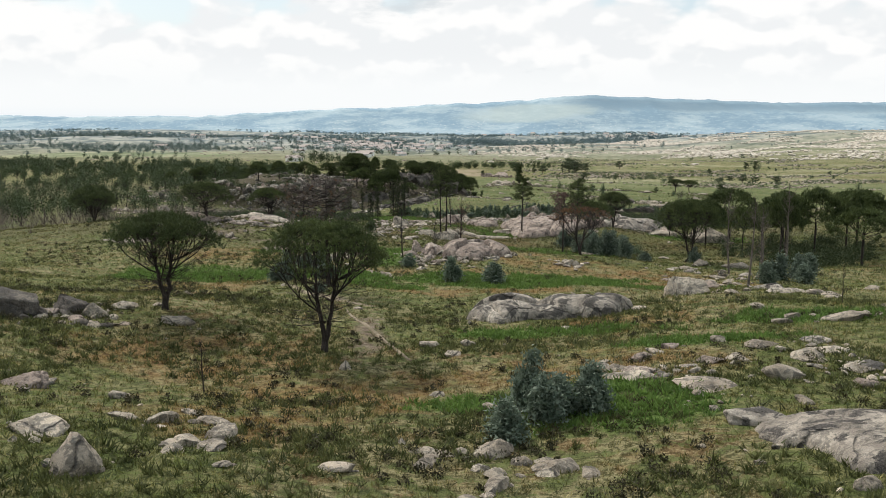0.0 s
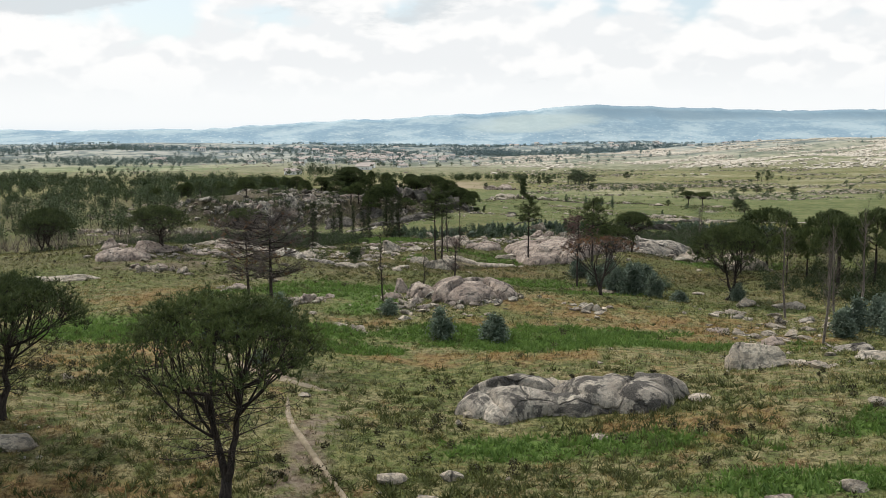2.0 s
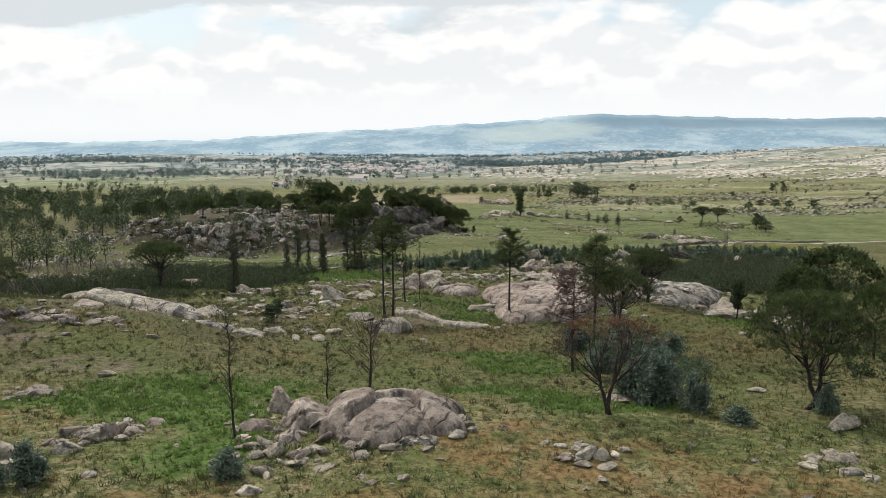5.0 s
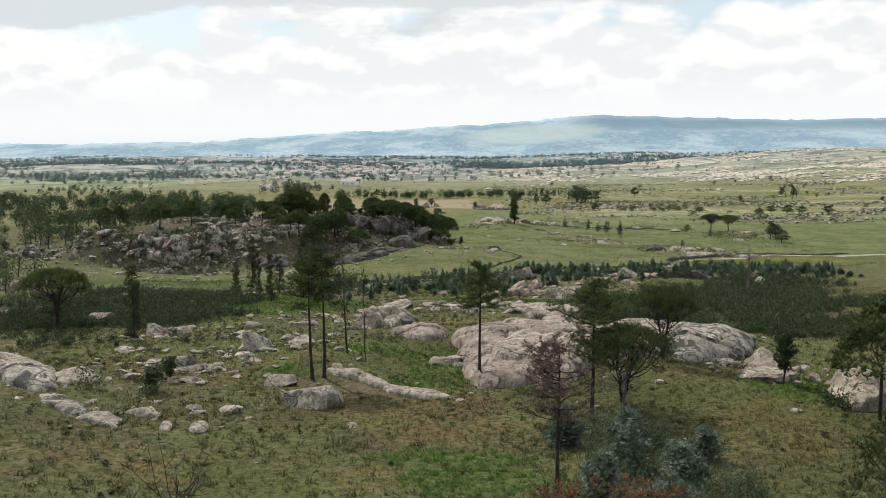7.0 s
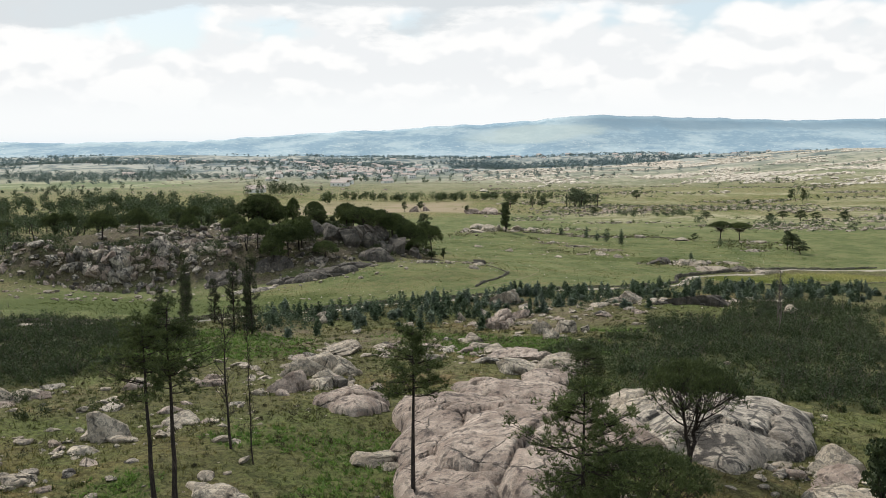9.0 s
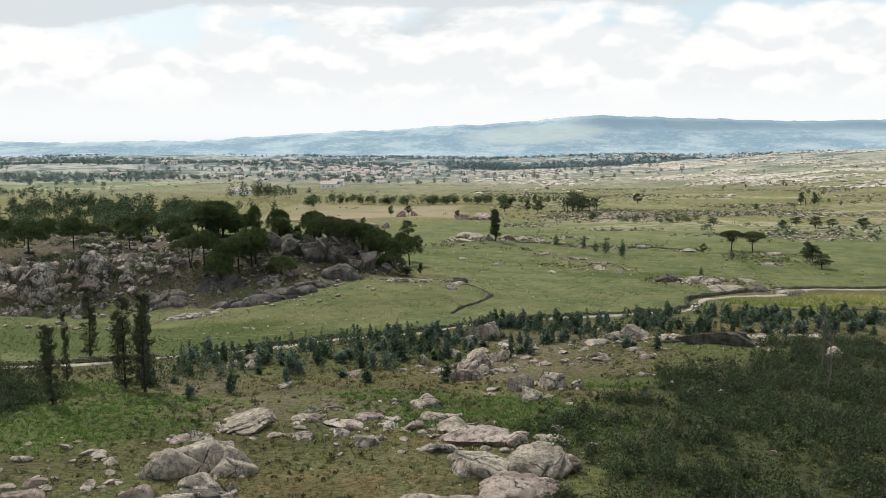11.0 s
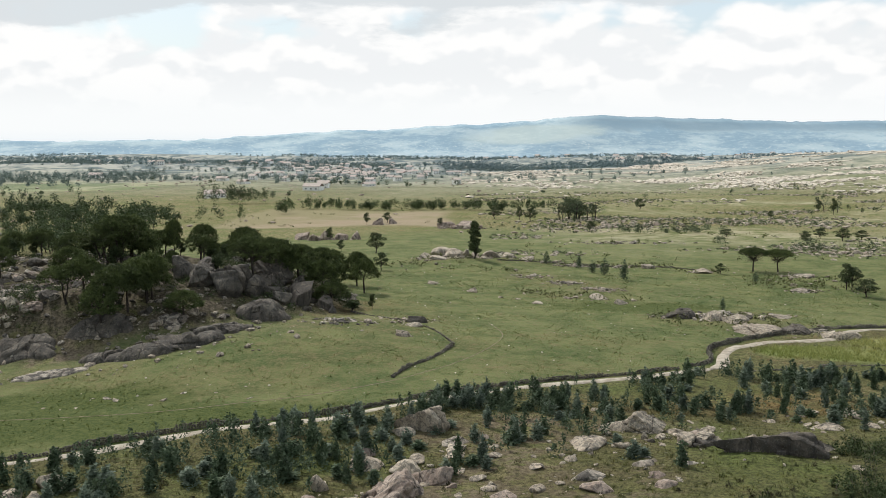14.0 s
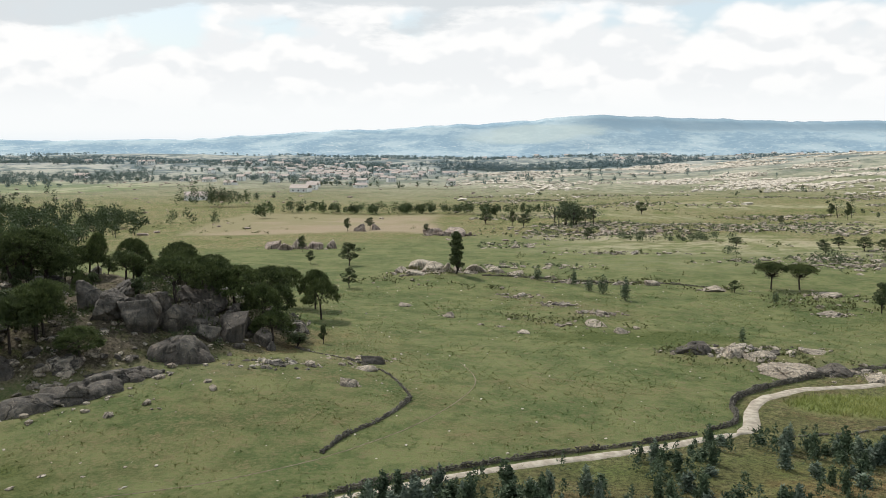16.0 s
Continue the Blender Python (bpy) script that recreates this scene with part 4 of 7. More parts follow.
def tall_pine(seed, H, W, crown=0.34, bare=0.0, leaf=None, name="tall_pine", label="", thick=0.20, bark=None, lean=0.02):
    """A tall, lean pine: one bare trunk with stubs, whorled branches and needle tufts near the top."""
    rng = np.random.default_rng(seed)
    wood, tufts = Wood(), []
    n = 9
    off = np.cumsum(rng.normal(0, lean * H / n, (n, 2)), 0)
    zs = np.linspace(-0.4, H * 0.98, n)
    line = np.column_stack([off - off[0], zs])
    wood.tube(line, np.linspace(thick, 0.03, n) * np.r_[1.25, np.ones(n - 1)], 8)

    def at(z):
        return np.array((np.interp(z, zs, line[:, 0]), np.interp(z, zs, line[:, 1]), z))
    low = H * (1 - crown)
    z = low
    while z < H * 0.99:
        u = (z - low) / (H - low)
        reach = W / 2 * (0.70 + 0.75 * u - 1.15 * u * u) * rng.uniform(0.55, 1.25) + 0.12
        for k in range(int(rng.integers(2, 5))):
            a = rng.uniform(0, 2 * math.pi)
            s = at(z + rng.uniform(-0.2, 0.2))
            e = s + np.array((math.cos(a) * reach, math.sin(a) * reach, reach * rng.uniform(0.0, 0.5)))
            b = bend(s, e, (0, 0, -0.12), rng, 5)
            wood.tube(b, np.linspace(0.05, 0.015, 5), 4)
            for _ in range(8):
                q = b[int(rng.integers(2, 5))] + rng.normal(0, 0.17, 3) * (reach, reach, 0.5 * reach)
                wood.tube([b[2], (b[2] + q) / 2 + rng.normal(0, 0.05, 3), q], (0.018, 0.013, 0.009), 3)
                tufts += [q + rng.normal(0, 0.13, 3) for _ in range(3)]
        z += H * (0.024 if bare > 0.9 else 0.036)
    for _ in range(14):
        s = at(rng.uniform(0.06 * H, max(low, 0.1 * H)))
        a = rng.uniform(0, 2 * math.pi)
        e = s + np.array((math.cos(a), math.sin(a), rng.uniform(-0.3, 0.3))) * rng.uniform(0.3, 1.1)
        wood.tube(bend(s, e, (0, 0, -0.05), rng, 3), (0.03, 0.02, 0.01), 3)
    root = thing(name, label, "pine tree")
    part("trunk", wood.mesh(name + "_trunk"), bark or BARK, root)
    tufts = np.array(tufts)
    if bare:
        v, f = blades(tufts, rng, 4 if bare > 0.9 else 2, 0.46 if bare > 0.9 else 0.32, 0.024, 0.1)
        part("twig_crown", tri_mesh(name + "_twigs", v, f), TWIG, root)
        tufts = tufts[rng.random(len(tufts)) > bare]
    if len(tufts):
        tufts = np.repeat(tufts, 2, 0) + rng.normal(0, 0.1, (2 * len(tufts), 3))
        v, f = blades(tufts, rng, 7, 0.30, 0.050, 0.25)
        part("crown", tri_mesh(name + "_crown", v, f), leaf or NEEDLES, root)
    return root


def round_tree(seed, H, W, leaf=None, name="evergreen_tree", label="", stem=0.28, column=False, size=0.16, count=2600):
    """A broad-leaved evergreen: short trunk, several limbs, a lumpy crown of small leaves with gaps."""
    rng = np.random.default_rng(seed)
    wood = Wood()
    fork = H * stem
    wood.tube([(0, 0, -0.3), (0, 0, 0.1), (0.03 * H, 0, fork)], [0.045 * H ** 0.8, 0.035 * H ** 0.8, 0.028 * H ** 0.8], 7)
    points = []
    lumps = 44 if column else 15
    for i in range(lumps):
        a = rng.uniform(0, 2 * math.pi)
        u = (i + 0.5) / lumps
        z = fork + (H - fork) * (0.10 + 0.82 * u)
        r = W / 2 * (0.62 * min(1, 2.4 * (1 - u) + 0.15) if column else math.sin(math.pi * (0.22 + 0.66 * u))) * rng.uniform(0.25, 0.85)
        c = np.array((r * math.cos(a), r * math.sin(a), z))
        wood.tube(bend((0.03 * H, 0, fork * rng.uniform(0.8, 1.0)), c, (0, 0, -0.04), rng, 4), np.linspace(0.018 * H ** 0.7, 0.01, 4), 4)
        s = np.array((0.26 * W, 0.26 * W, (0.05 if column else 0.12) * (H - fork))) * rng.uniform(0.6, 1.15)
        p = rng.normal(0, 1, (count // lumps, 3))
        p /= np.linalg.norm(p, axis=1)[:, None] ** 0.75
        points.append(c + p * s * 0.72)
    points = np.concatenate(points)
    v, f = leaves(points, rng, size)
    root = thing(name, label, "tree")
    part("trunk", wood.mesh(name + "_trunk"), BARK, root)
    part("crown", tri_mesh(name + "_crown", v, f), leaf or DARK_LEAF, root)
    return root


def sapling(seed, H, W, leaf=None, name="eucalyptus_sapling", label="", count=750, size=0.085):
    """A young eucalyptus: leafy to the ground, several upright shoots."""
    rng = np.random.default_rng(seed)
    shoots, points = [], []
    for k in range(5):
        a = rng.uniform(0, 2 * math.pi)
        spread = W / 2 * (0.0 if k == 0 else rng.uniform(0.3, 0.75))
        top = H * (1.0 if k == 0 else rng.uniform(0.45, 0.85))
        tip = np.array((spread * math.cos(a), spread * math.sin(a), top))
        line = bend((0, 0, -0.15), tip, (0.1 * math.cos(a), 0.1 * math.sin(a), 0), rng, 6)
        wood = Wood()
        wood.tube(line, np.linspace(0.035, 0.008, 6), 4)
        shoots.append(wood)
        n = count // 5
        u = rng.uniform(0.08, 1.0, n) ** 0.8
        p = np.column_stack([np.interp(u, np.linspace(0, 1, 6), line[:, i]) for i in range(3)])
        wide = W * 0.25 * (1.1 - 0.7 * u)
        p += rng.normal(0, 1, (n, 3)) * np.column_stack([wide, wide, wide * 0.6])
        p[:, 2] = np.maximum(p[:, 2], 0.03)
        points.append(p)
    v, f = blades(np.concatenate(points), rng, 1, size * 2.1, size * 1.35, 0.0)
    root = thing(name, label, "shrub")
    for wood in shoots:
        part("stem", wood.mesh(name + "_stem"), BARK, root)
    part("foliage", tri_mesh(name + "_foliage", v, f), leaf or BLUE_LEAF, root)
    return root


def bare_tree(seed, H, W, bark=None, leaf=None, name="bare_tree", label="", thick=0.11):
    """A thin dead or leafless tree with upright forked branches."""
    rng = np.random.default_rng(seed)
    wood, tips = Wood(), []
    n = 7
    off = np.cumsum(rng.normal(0, 0.012 * H, (n, 2)), 0)
    zs = np.linspace(-0.3, H, n)
    line = np.column_stack([off - off[0], zs])
    wood.tube(line, np.linspace(thick, 0.02, n), 6)
    for _ in range(26):
        z = rng.uniform(0.22, 0.95) * H
        s = np.array((np.interp(z, zs, line[:, 0]), np.interp(z, zs, line[:, 1]), z))
        a, r = rng.uniform(0, 2 * math.pi), W / 2 * rng.uniform(0.35, 1.0) * (1.15 - 0.6 * z / H)
        e = s + np.array((math.cos(a) * r, math.sin(a) * r, r * rng.uniform(0.5, 1.6)))
        b = bend(s, e, (0, 0, -0.08), rng, 4)
        wood.tube(b, (0.035, 0.026, 0.018, 0.01), 3)
        for _ in range(5):
            q = b[int(rng.integers(1, 4))]
            t = q + rng.normal(0, 0.35, 3) * (1, 1, 0.8) + (0, 0, 0.25)
            wood.tube([q, (q + t) / 2 + rng.normal(0, 0.04, 3), t], (0.015, 0.011, 0.007), 3)
            tips.append(t)
    root = thing(name, label, "tree")
    part("trunk", wood.mesh(name + "_trunk"), bark or BARK, root)
    if leaf:
        v, f = blades(np.array(tips), rng, 5, 0.28, 0.035, 0.1)
        part("dead_foliage", tri_mesh(name + "_leaves", v, f), leaf, root)
    return root


def stand(tree, x, y, h=1.0, w=None, turn=0.0, label="", tilt=0.0):
    """Plants the first use of a tree in place, and copies of it after that."""
    w = w or h
    m = pose(x, y, ground(x, y) - 0.05, tilt, 0, turn) @ Matrix.Diagonal((w, w, h, 1))
    if not tree.get("planted"):
        tree["planted"] = 1
        tree.matrix_world = m
        ob = tree
    else:
        own = tree.scale.copy()
        tree.scale = (1, 1, 1)
        ob = copy_thing(tree, m)
        tree.scale = own
    if label:
        ob["label"] = label
    return ob

# ---- the dirt track ----
def smooth_line(line, step=1.0):
    """Points along a line every step metres, corners rounded."""
    p = np.array(line, float)
    for _ in range(2):
        q = [p[0]]
        for a, b in zip(p, p[1:]):
            q += [0.75 * a + 0.25 * b, 0.25 * a + 0.75 * b]
        p = np.array(q + [p[-1]])
    d = np.r_[0, np.cumsum(np.linalg.norm(np.diff(p, axis=0), axis=1))]
    s = np.arange(0, d[-1], step)
    return np.column_stack([np.interp(s, d, p[:, 0]), np.interp(s, d, p[:, 1])])


def across(line):
    d = np.gradient(line, axis=0)
    d /= np.linalg.norm(d, axis=1)[:, None]
    return np.column_stack([-d[:, 1], d[:, 0]])


def strip(name, line, width, mat, label, category, lift=0.05, seed=0, step=0.7):
    """A worn path laid over the land, with two shallow ruts and ragged edges."""
    p = smooth_line(line, step)
    n = across(p)
    us = np.array([-1, -0.8, -0.5, -0.22, 0.0, 0.22, 0.5, 0.8, 1])
    dip = np.array([-0.16, -0.03, 0.0, 0.02, 0.04, 0.02, 0.0, -0.03, -0.16])
    edge = 1 + 0.22 * smooth_noise(p[:, 0], p[:, 1], 2.2, 60 + seed)
    edge = edge * np.minimum(1, np.minimum(np.arange(len(p)), np.arange(len(p))[::-1]) * step / 2.5 + 0.15)
    v = []
    for u, h in zip(us, dip):
        q = p + n * (u * width / 2 * edge)[:, None]
        v.append(np.column_stack([q, land(q[:, 0], q[:, 1]) + lift + h]))
    v = np.stack(v, 1).reshape(-1, 3)
    k = len(us)
    c = (np.arange(len(p) - 1)[:, None] * k + np.arange(k - 1)[None]).ravel()
    tagged(part(name, tri_mesh(name, v, np.stack([c, c + 1, c + 1 + k, c + k], 1), True), mat), label, category, kind="structure")


strip("track", TRACK, 1.7, DUST, "pale dusty farm track with two wheel ruts", "track", 0.12)
strip("track", TRACK_UP, 2.0, DUST, "pale dusty farm track bending uphill beside a stone wall", "track", 0.15, 3)
strip("footpath", [(-9, 82), (-7.8, 75.3), (-6, 70), (-3.4, 64.7), (-2, 61)], 0.40, SAND, "narrow trodden footpath through the grass", "footpath", 0.10, 5)
strip("footpath", [(-18, 97), (-14, 90.5), (-10, 86.5), (-6, 84)], 1.3, SAND, "bare sandy patch of an old path", "footpath", 0.02, 6)

strip("footpath", [(-30, 322), (0, 326), (20, 332), (33, 345), (40, 358), (44, 372), (41, 386)], 0.2, SAND, "faint trodden sheep path in the meadow", "footpath", 0.02, 7)


# ---- dry stone walls ----
STONE_FORMS = []
for k in range(6):
    v, f = rock_form(900 + k, 1, 8, 0, 0.12)
    STONE_FORMS.append((v * 0.5, f))
STONE_MESHES = [tri_mesh("wall_stone", v, f) for v, f in STONE_FORMS]
for m in STONE_MESHES:
    m.materials.append(WALL_STONE)


def stone_wall(line, high, thick, label, singles=(0, 0), seed=1):
    """A dry stone wall of single stones; those between the two stated lengths along it are parts, the rest one mesh."""
    rng = np.random.default_rng(seed)
    p = smooth_line(line, 0.34)
    n = across(p)
    root = thing("dry_stone_wall", label, "stone wall", kind="structure")
    vs, fs, count, made = [], [], 0, 0
    for i, (q, side_way) in enumerate(zip(p, n)):
        turn = math.atan2(side_way[1], side_way[0]) - math.pi / 2
        broken = 1 + 0.35 * float(smooth_noise(q[0], q[1], 5, 70 + seed)) + 0.12 * float(smooth_noise(q[0], q[1], 1.3, 71))
        rows = max(1, round(high * broken / 0.24))
        for r in range(rows):
            for s in (-1, 1):
                if r == rows - 1 and rng.random() < 0.35:
                    continue
                c = q + side_way * s * thick * 0.25 * (1 - 0.25 * r / rows) + rng.normal(0, 0.03, 2)
                size = np.array((rng.uniform(0.34, 0.52), rng.uniform(0.26, 0.40), rng.uniform(0.24, 0.34)))
                z = ground(*c) + 0.08 + r * 0.23
                k = int(rng.integers(6))
                m = Matrix.Translation((c[0], c[1], z)) @ Matrix.Rotation(turn + rng.normal(0, 0.2), 4, "Z") @ Matrix.Diagonal((*size, 1))
                if singles[0] <= i < singles[1] and made < 290 and s == -1:
                    ob = new("stone", STONE_MESHES[k])
                    ob.parent, ob.matrix_world = root, m
                    made += 1
                else:
                    a = np.array(m)
                    v, f = STONE_FORMS[k]
                    vs.append(v @ a[:3, :3].T + a[:3, 3])
                    fs.append(f + count)
                    count += len(v)
    ob = part("stonework", tri_mesh("stonework", np.concatenate(vs), np.concatenate(fs)), WALL_STONE, root)
    ob["kind"] = "stuff"
    return root


def offset(line, by):
    p = smooth_line(line, 3.0)
    return [tuple(q) for q in p + across(p) * by]


stone_wall(offset(TRACK, 1.9)[:-1], 0.75, 0.7, "weathered dry stone wall along the dusty track", (240, 330), 1)
stone_wall([(72, 352.9), (76, 355.6), (78, 360.5), (78.4, 366), (85.4, 375.7), (94.7, 382.6), (99.4, 385)], 0.9, 0.8, "mossy dry stone wall round the bend of the track", (0, 95), 2)
stone_wall([(25.3, 339.1), (27.4, 345.1), (30.2, 348.8), (32.6, 354.4), (34.2, 359.7)], 0.6, 0.6, "low ruined stone wall crossing the meadow", (0, 90), 3)
stone_wall([(34.2, 360.5), (33.3, 364), (30, 373.8), (27, 376.8), (22.3, 383.5), (17.8, 386.9), (13.4, 391)], 0.35, 0.5, "tumbled line of wall stones below the rocky hill", (0, 0), 4)
stone_wall([(100, 385.6), (113, 393), (126, 398), (150, 405)], 0.7, 0.7, "dry stone wall with brush beside the track", (0, 0), 5)
stone_wall([(48, 486), (60, 489), (80, 484), (95, 486), (110, 476)], 0.5, 0.8, "low broken stone wall across the far meadow", (0, 0), 6)
stone_wall([(82, 352), (95, 355), (115, 361), (140, 372)], 0.35, 0.5, "low line of stones below the rye field", (0, 0), 7)

# ---- boulders, from the first slope to the far meadow: x, y, width, height ----
for x, y, w, h in [(2.3, 39.3, 1.8, 0.8), (3.7, 38.6, 0.9, 0.5), (4.8, 36.8, 1.3, 0.35), (1.7, 37.6, 0.9, 0.3), (4.8, 38.7, 1.1, 0.25), (-0.6, 39.5, 2.2, 0.3),
                   (-14.4, 33.1, 2.0, 1.7), (-18.3, 37.9, 3.1, 0.8), (-11.5, 38.1, 1.5, 0.8), (-11.6, 36.5, 1.0, 0.4), (-17.8, 47.4, 1.1, 0.5), (-22.4, 48.8, 1.1, 0.5)]:
    rock(x, y, w, h)
for x, y, w, h in [(-25.0, 68.8, 2.0, 0.7), (-20.3, 66.5, 2.6, 0.6), (-6.6, 58.8, 0.8, 0.6), (14.6, 47.3, 3.8, 0.35), (19.9, 49.5, 2.5, 0.9), (23.3, 54.7, 2.2, 0.6),
                   (16.6, 32.5, 1.3, 0.6), (31.2, 66.7, 4.4, 0.7), (36.8, 93.0, 4.8, 0.5), (2.0, 65.9, 1.2, 0.5), (0.7, 62.5, 1.6, 0.4), (15.2, 52.2, 0.8, 0.35),
                   (16.1, 51.8, 0.7, 0.35), (18.7, 54.7, 1.8, 0.4), (25.2, 55.8, 2.2, 0.5), (24.7, 51.4, 2.0, 0.5), (14.5, 58.0, 1.5, 0.3), (21.5, 58, 2.4, 0.45)]:
    rock(x, y, w, h)
rock(24.9, 87.3, 4.2, 1.9, 3.4)
rock(26.6, 95.0, 0.9, 1.2)
rock(-28.3, 66.7, 3.0, 1.3, mat=DARK_GRANITE)
rock(-26.6, 66.4, 1.9, 1.1)
rock(-31.8, 63.5, 4.0, 2.4, mat=DARK_GRANITE)
rock(-30.0, 65.0, 1.6, 1.0, mat=DARK_GRANITE)
rock(-23.1, 47.6, 3.2, 0.7, mat=PINK_GRANITE)
# the two long flat crags in the grass
whaleback(6.0, 80.2, 3.3, 3.4, 1.6, 8, MOTTLED, "long grey granite outcrop with dark lichen stains", 3, 11, 0.3, 0.14)
whaleback(12.4, 80.6, 4.6, 3.6, 1.6, -14, MOTTLED, "long pale granite outcrop streaked with dark lichen", 4, 12, 0.3, 0.14)
whaleback(9.4, 84.2, 3.6, 1.6, 0.9, 4, GRANITE, "low granite ledge behind a lichened outcrop", 4, 13, 0.25, 0.14)
whaleback(21.5, 37.6, 6.4, 4.0, 1.3, -12, MOTTLED, "large dark weathered granite slab among grass", 5, 14, 0.3, 0.16)
rock(15.5, 41.9, 3.2, 0.8, 2.2, MOTTLED)
# the pinkish outcrop
whaleback(4.2, 127.6, 5.6, 4.6, 1.7, -8, PINK_GRANITE, "broad pinkish granite outcrop smoothed by weather", 7, 15, 0.3, 0.2)
rock(-1.6, 126.0, 5.0, 1.5, 4.5, PINK_GRANITE, CRAGS)
rock(-3.9, 130.0, 3.2, 1.5, 3.0, PINK_GRANITE, CRAGS)
rock(-4.6, 125.5, 2.0, 0.9, 1.8, PINK_GRANITE)
for x, y, w, h in [(-2.7, 115.3, 1.6, 0.5), (17.1, 121.2, 1.6, 0.8), (18.4, 121.6, 1.3, 0.9), (16.0, 121.0, 1.0, 0.5), (-7.2, 109.3, 3.2, 0.45), (-9.0, 110.5, 2.0, 0.3), (-14.5, 126.2, 1.6, 0.7),
                   (43.8, 132.4, 3.4, 0.9), (31.4, 121.3, 1.7, 0.5), (38.7, 133.0, 2.6, 0.8), (36.4, 115.6, 2.2, 0.5), (23.2, 137.3, 3.6, 0.7), (34, 124, 1.5, 0.5), (37.5, 118.0, 1.2, 1.0)]:
    rock(x, y, w, h)
for x, y, w, h in [(-46.3, 164, 8.0, 1.5), (-42.0, 234.6, 6.0, 1.6), (-24.0, 183.1, 5.0, 1.2), (-10.9, 204.0, 3.6, 1.6), (-37, 176, 4.5, 1.0), (-32, 181, 6.0, 0.8), (-53, 168, 3.4, 1.7),
                   (-18.0, 118, 3.0, 1.1), (-19.6, 121, 2.4, 1.3), (-16.2, 122, 2.0, 0.8), (-28.0, 186, 4.0, 0.9), (-38, 166, 3.0, 0.6)]:
    rock(x, y, w, h, mat=PINK_GRANITE if x < -30 else GRANITE)
# slope with the twin pines
rock(0.0, 179.8, 5.2, 2.1, 4.6, GRANITE, ROCKS, "large smooth pale granite boulder with a split crown")
rock(-3.2, 187, 3.4, 1.1, 3.0)
whaleback(4.6, 190.4, 5.4, 1.5, 0.7, -41, GRANITE, "long flat granite slab with worn whitish top", 4, 16, 0.2, 0.18, 4.0)
whaleback(10.6, 185.6, 4.6, 1.6, 0.8, -41, GRANITE, "long flat granite slab lying in the grass", 3, 17, 0.25, 0.18, 4.0)
whaleback(-28, 184, 6.5, 2.4, 1.2, -50, MOTTLED, "long lichen-stained granite back in short grass", 6, 18, 0.3, 0.2)
whaleback(-20, 174, 4.2, 1.5, 0.6, -50, MOTTLED, "low granite ledge running down the slope", 4, 19, 0.2, 0.2)
whaleback(-37, 190, 8.5, 4.6, 1.6, -10, GRANITE, "broad smooth granite back at the top of the western slope", 8, 20, 0.35, 0.24)
rock(-38, 193, 5.5, 2.2, 4.5, DARK_GRANITE)
rock(54, 178.5, 7.5, 3.0, 6.0, GRANITE, ROCKS, "large pale granite boulder at the edge of the grove")
for x, y, w, h in [(-10.1, 203.3, 4.2, 2.0), (-4.9, 210.2, 4.0, 1.0), (-27.7, 220.0, 4.6, 1.5), (-25.4, 224, 2.4, 1.5), (13.8, 200.8, 3.8, 1.1), (2.1, 234.8, 5.4, 2.5), (5.2, 231.0, 3.2, 1.6),
                   (6.6, 237.7, 3.2, 1.7), (50.1, 198.0, 3.4, 1.6), (52.5, 211.3, 2.2, 0.8), (47.5, 196.5, 2.4, 1.2), (-25.6, 202.8, 2.8, 0.7), (-12.6, 171.9, 3.0, 1.0), (-14.5, 168, 3.6, 0.8)]:
    rock(x, y, w, h)
rock(2.4, 223.5, 5.2, 1.7, 3.4, PINK_GRANITE)
rock(6.4, 226, 3.6, 1.4, 3.0, DARK_GRANITE)
rock(9.0, 222, 4.0, 1.0, 3.0, PINK_GRANITE)
# the great whaleback domes
whaleback(23.4, 204.0, 10.4, 17.6, 3.0, 10, PINK_GRANITE, "great pinkish whaleback of bare granite with runnels", 13, 21, 0.8, 0.28)
whaleback(20.5, 193.0, 5.0, 4.0, 2.4, 25, PINK_GRANITE, "bulging pinkish granite sheet above bracken", 4, 22, 0.4, 0.22)
whaleback(43.5, 208.0, 8.5, 12.5, 2.4, -14, MOTTLED, "dark streaked whaleback of granite on the slope", 8, 23, 0.6, 0.26)
whaleback(38.2, 213.0, 4.6, 8.0, 2.6, -6, GRANITE, "broad pale granite back sloping to a thicket", 5, 24, 0.4, 0.26)
whaleback(26.5, 224.5, 7.0, 4.6, 1.7, -8, PINK_GRANITE, "low pinkish granite back behind the great dome", 6, 25, 0.35, 0.26)
whaleback(9.8, 217.5, 4.2, 2.6, 1.7, -35, PINK_GRANITE, "rounded granite shoulder above bracken", 4, 26, 0.3, 0.22)
rock(13.0, 200.4, 3.9, 1.2, 2.6, GRANITE, ROCKS, "smooth white granite boulder lying in bracken")
rock(24.6, 184.6, 3.2, 1.3, 2.6, PINK_GRANITE)
rock(31.6, 187.2, 2.4, 1.2, 2.0, GRANITE)
rock(46.5, 188.5, 5.0, 1.0, 4.0, GRANITE, SLABS)
rock(56.4, 190.0, 4.6, 1.5)
rock(27.6, 234.5, 6.5, 1.8, 4.0, GRANITE, SLABS)
rock(30.5, 229.0, 6.0, 1.2, 5.0, PINK_GRANITE, SLABS)


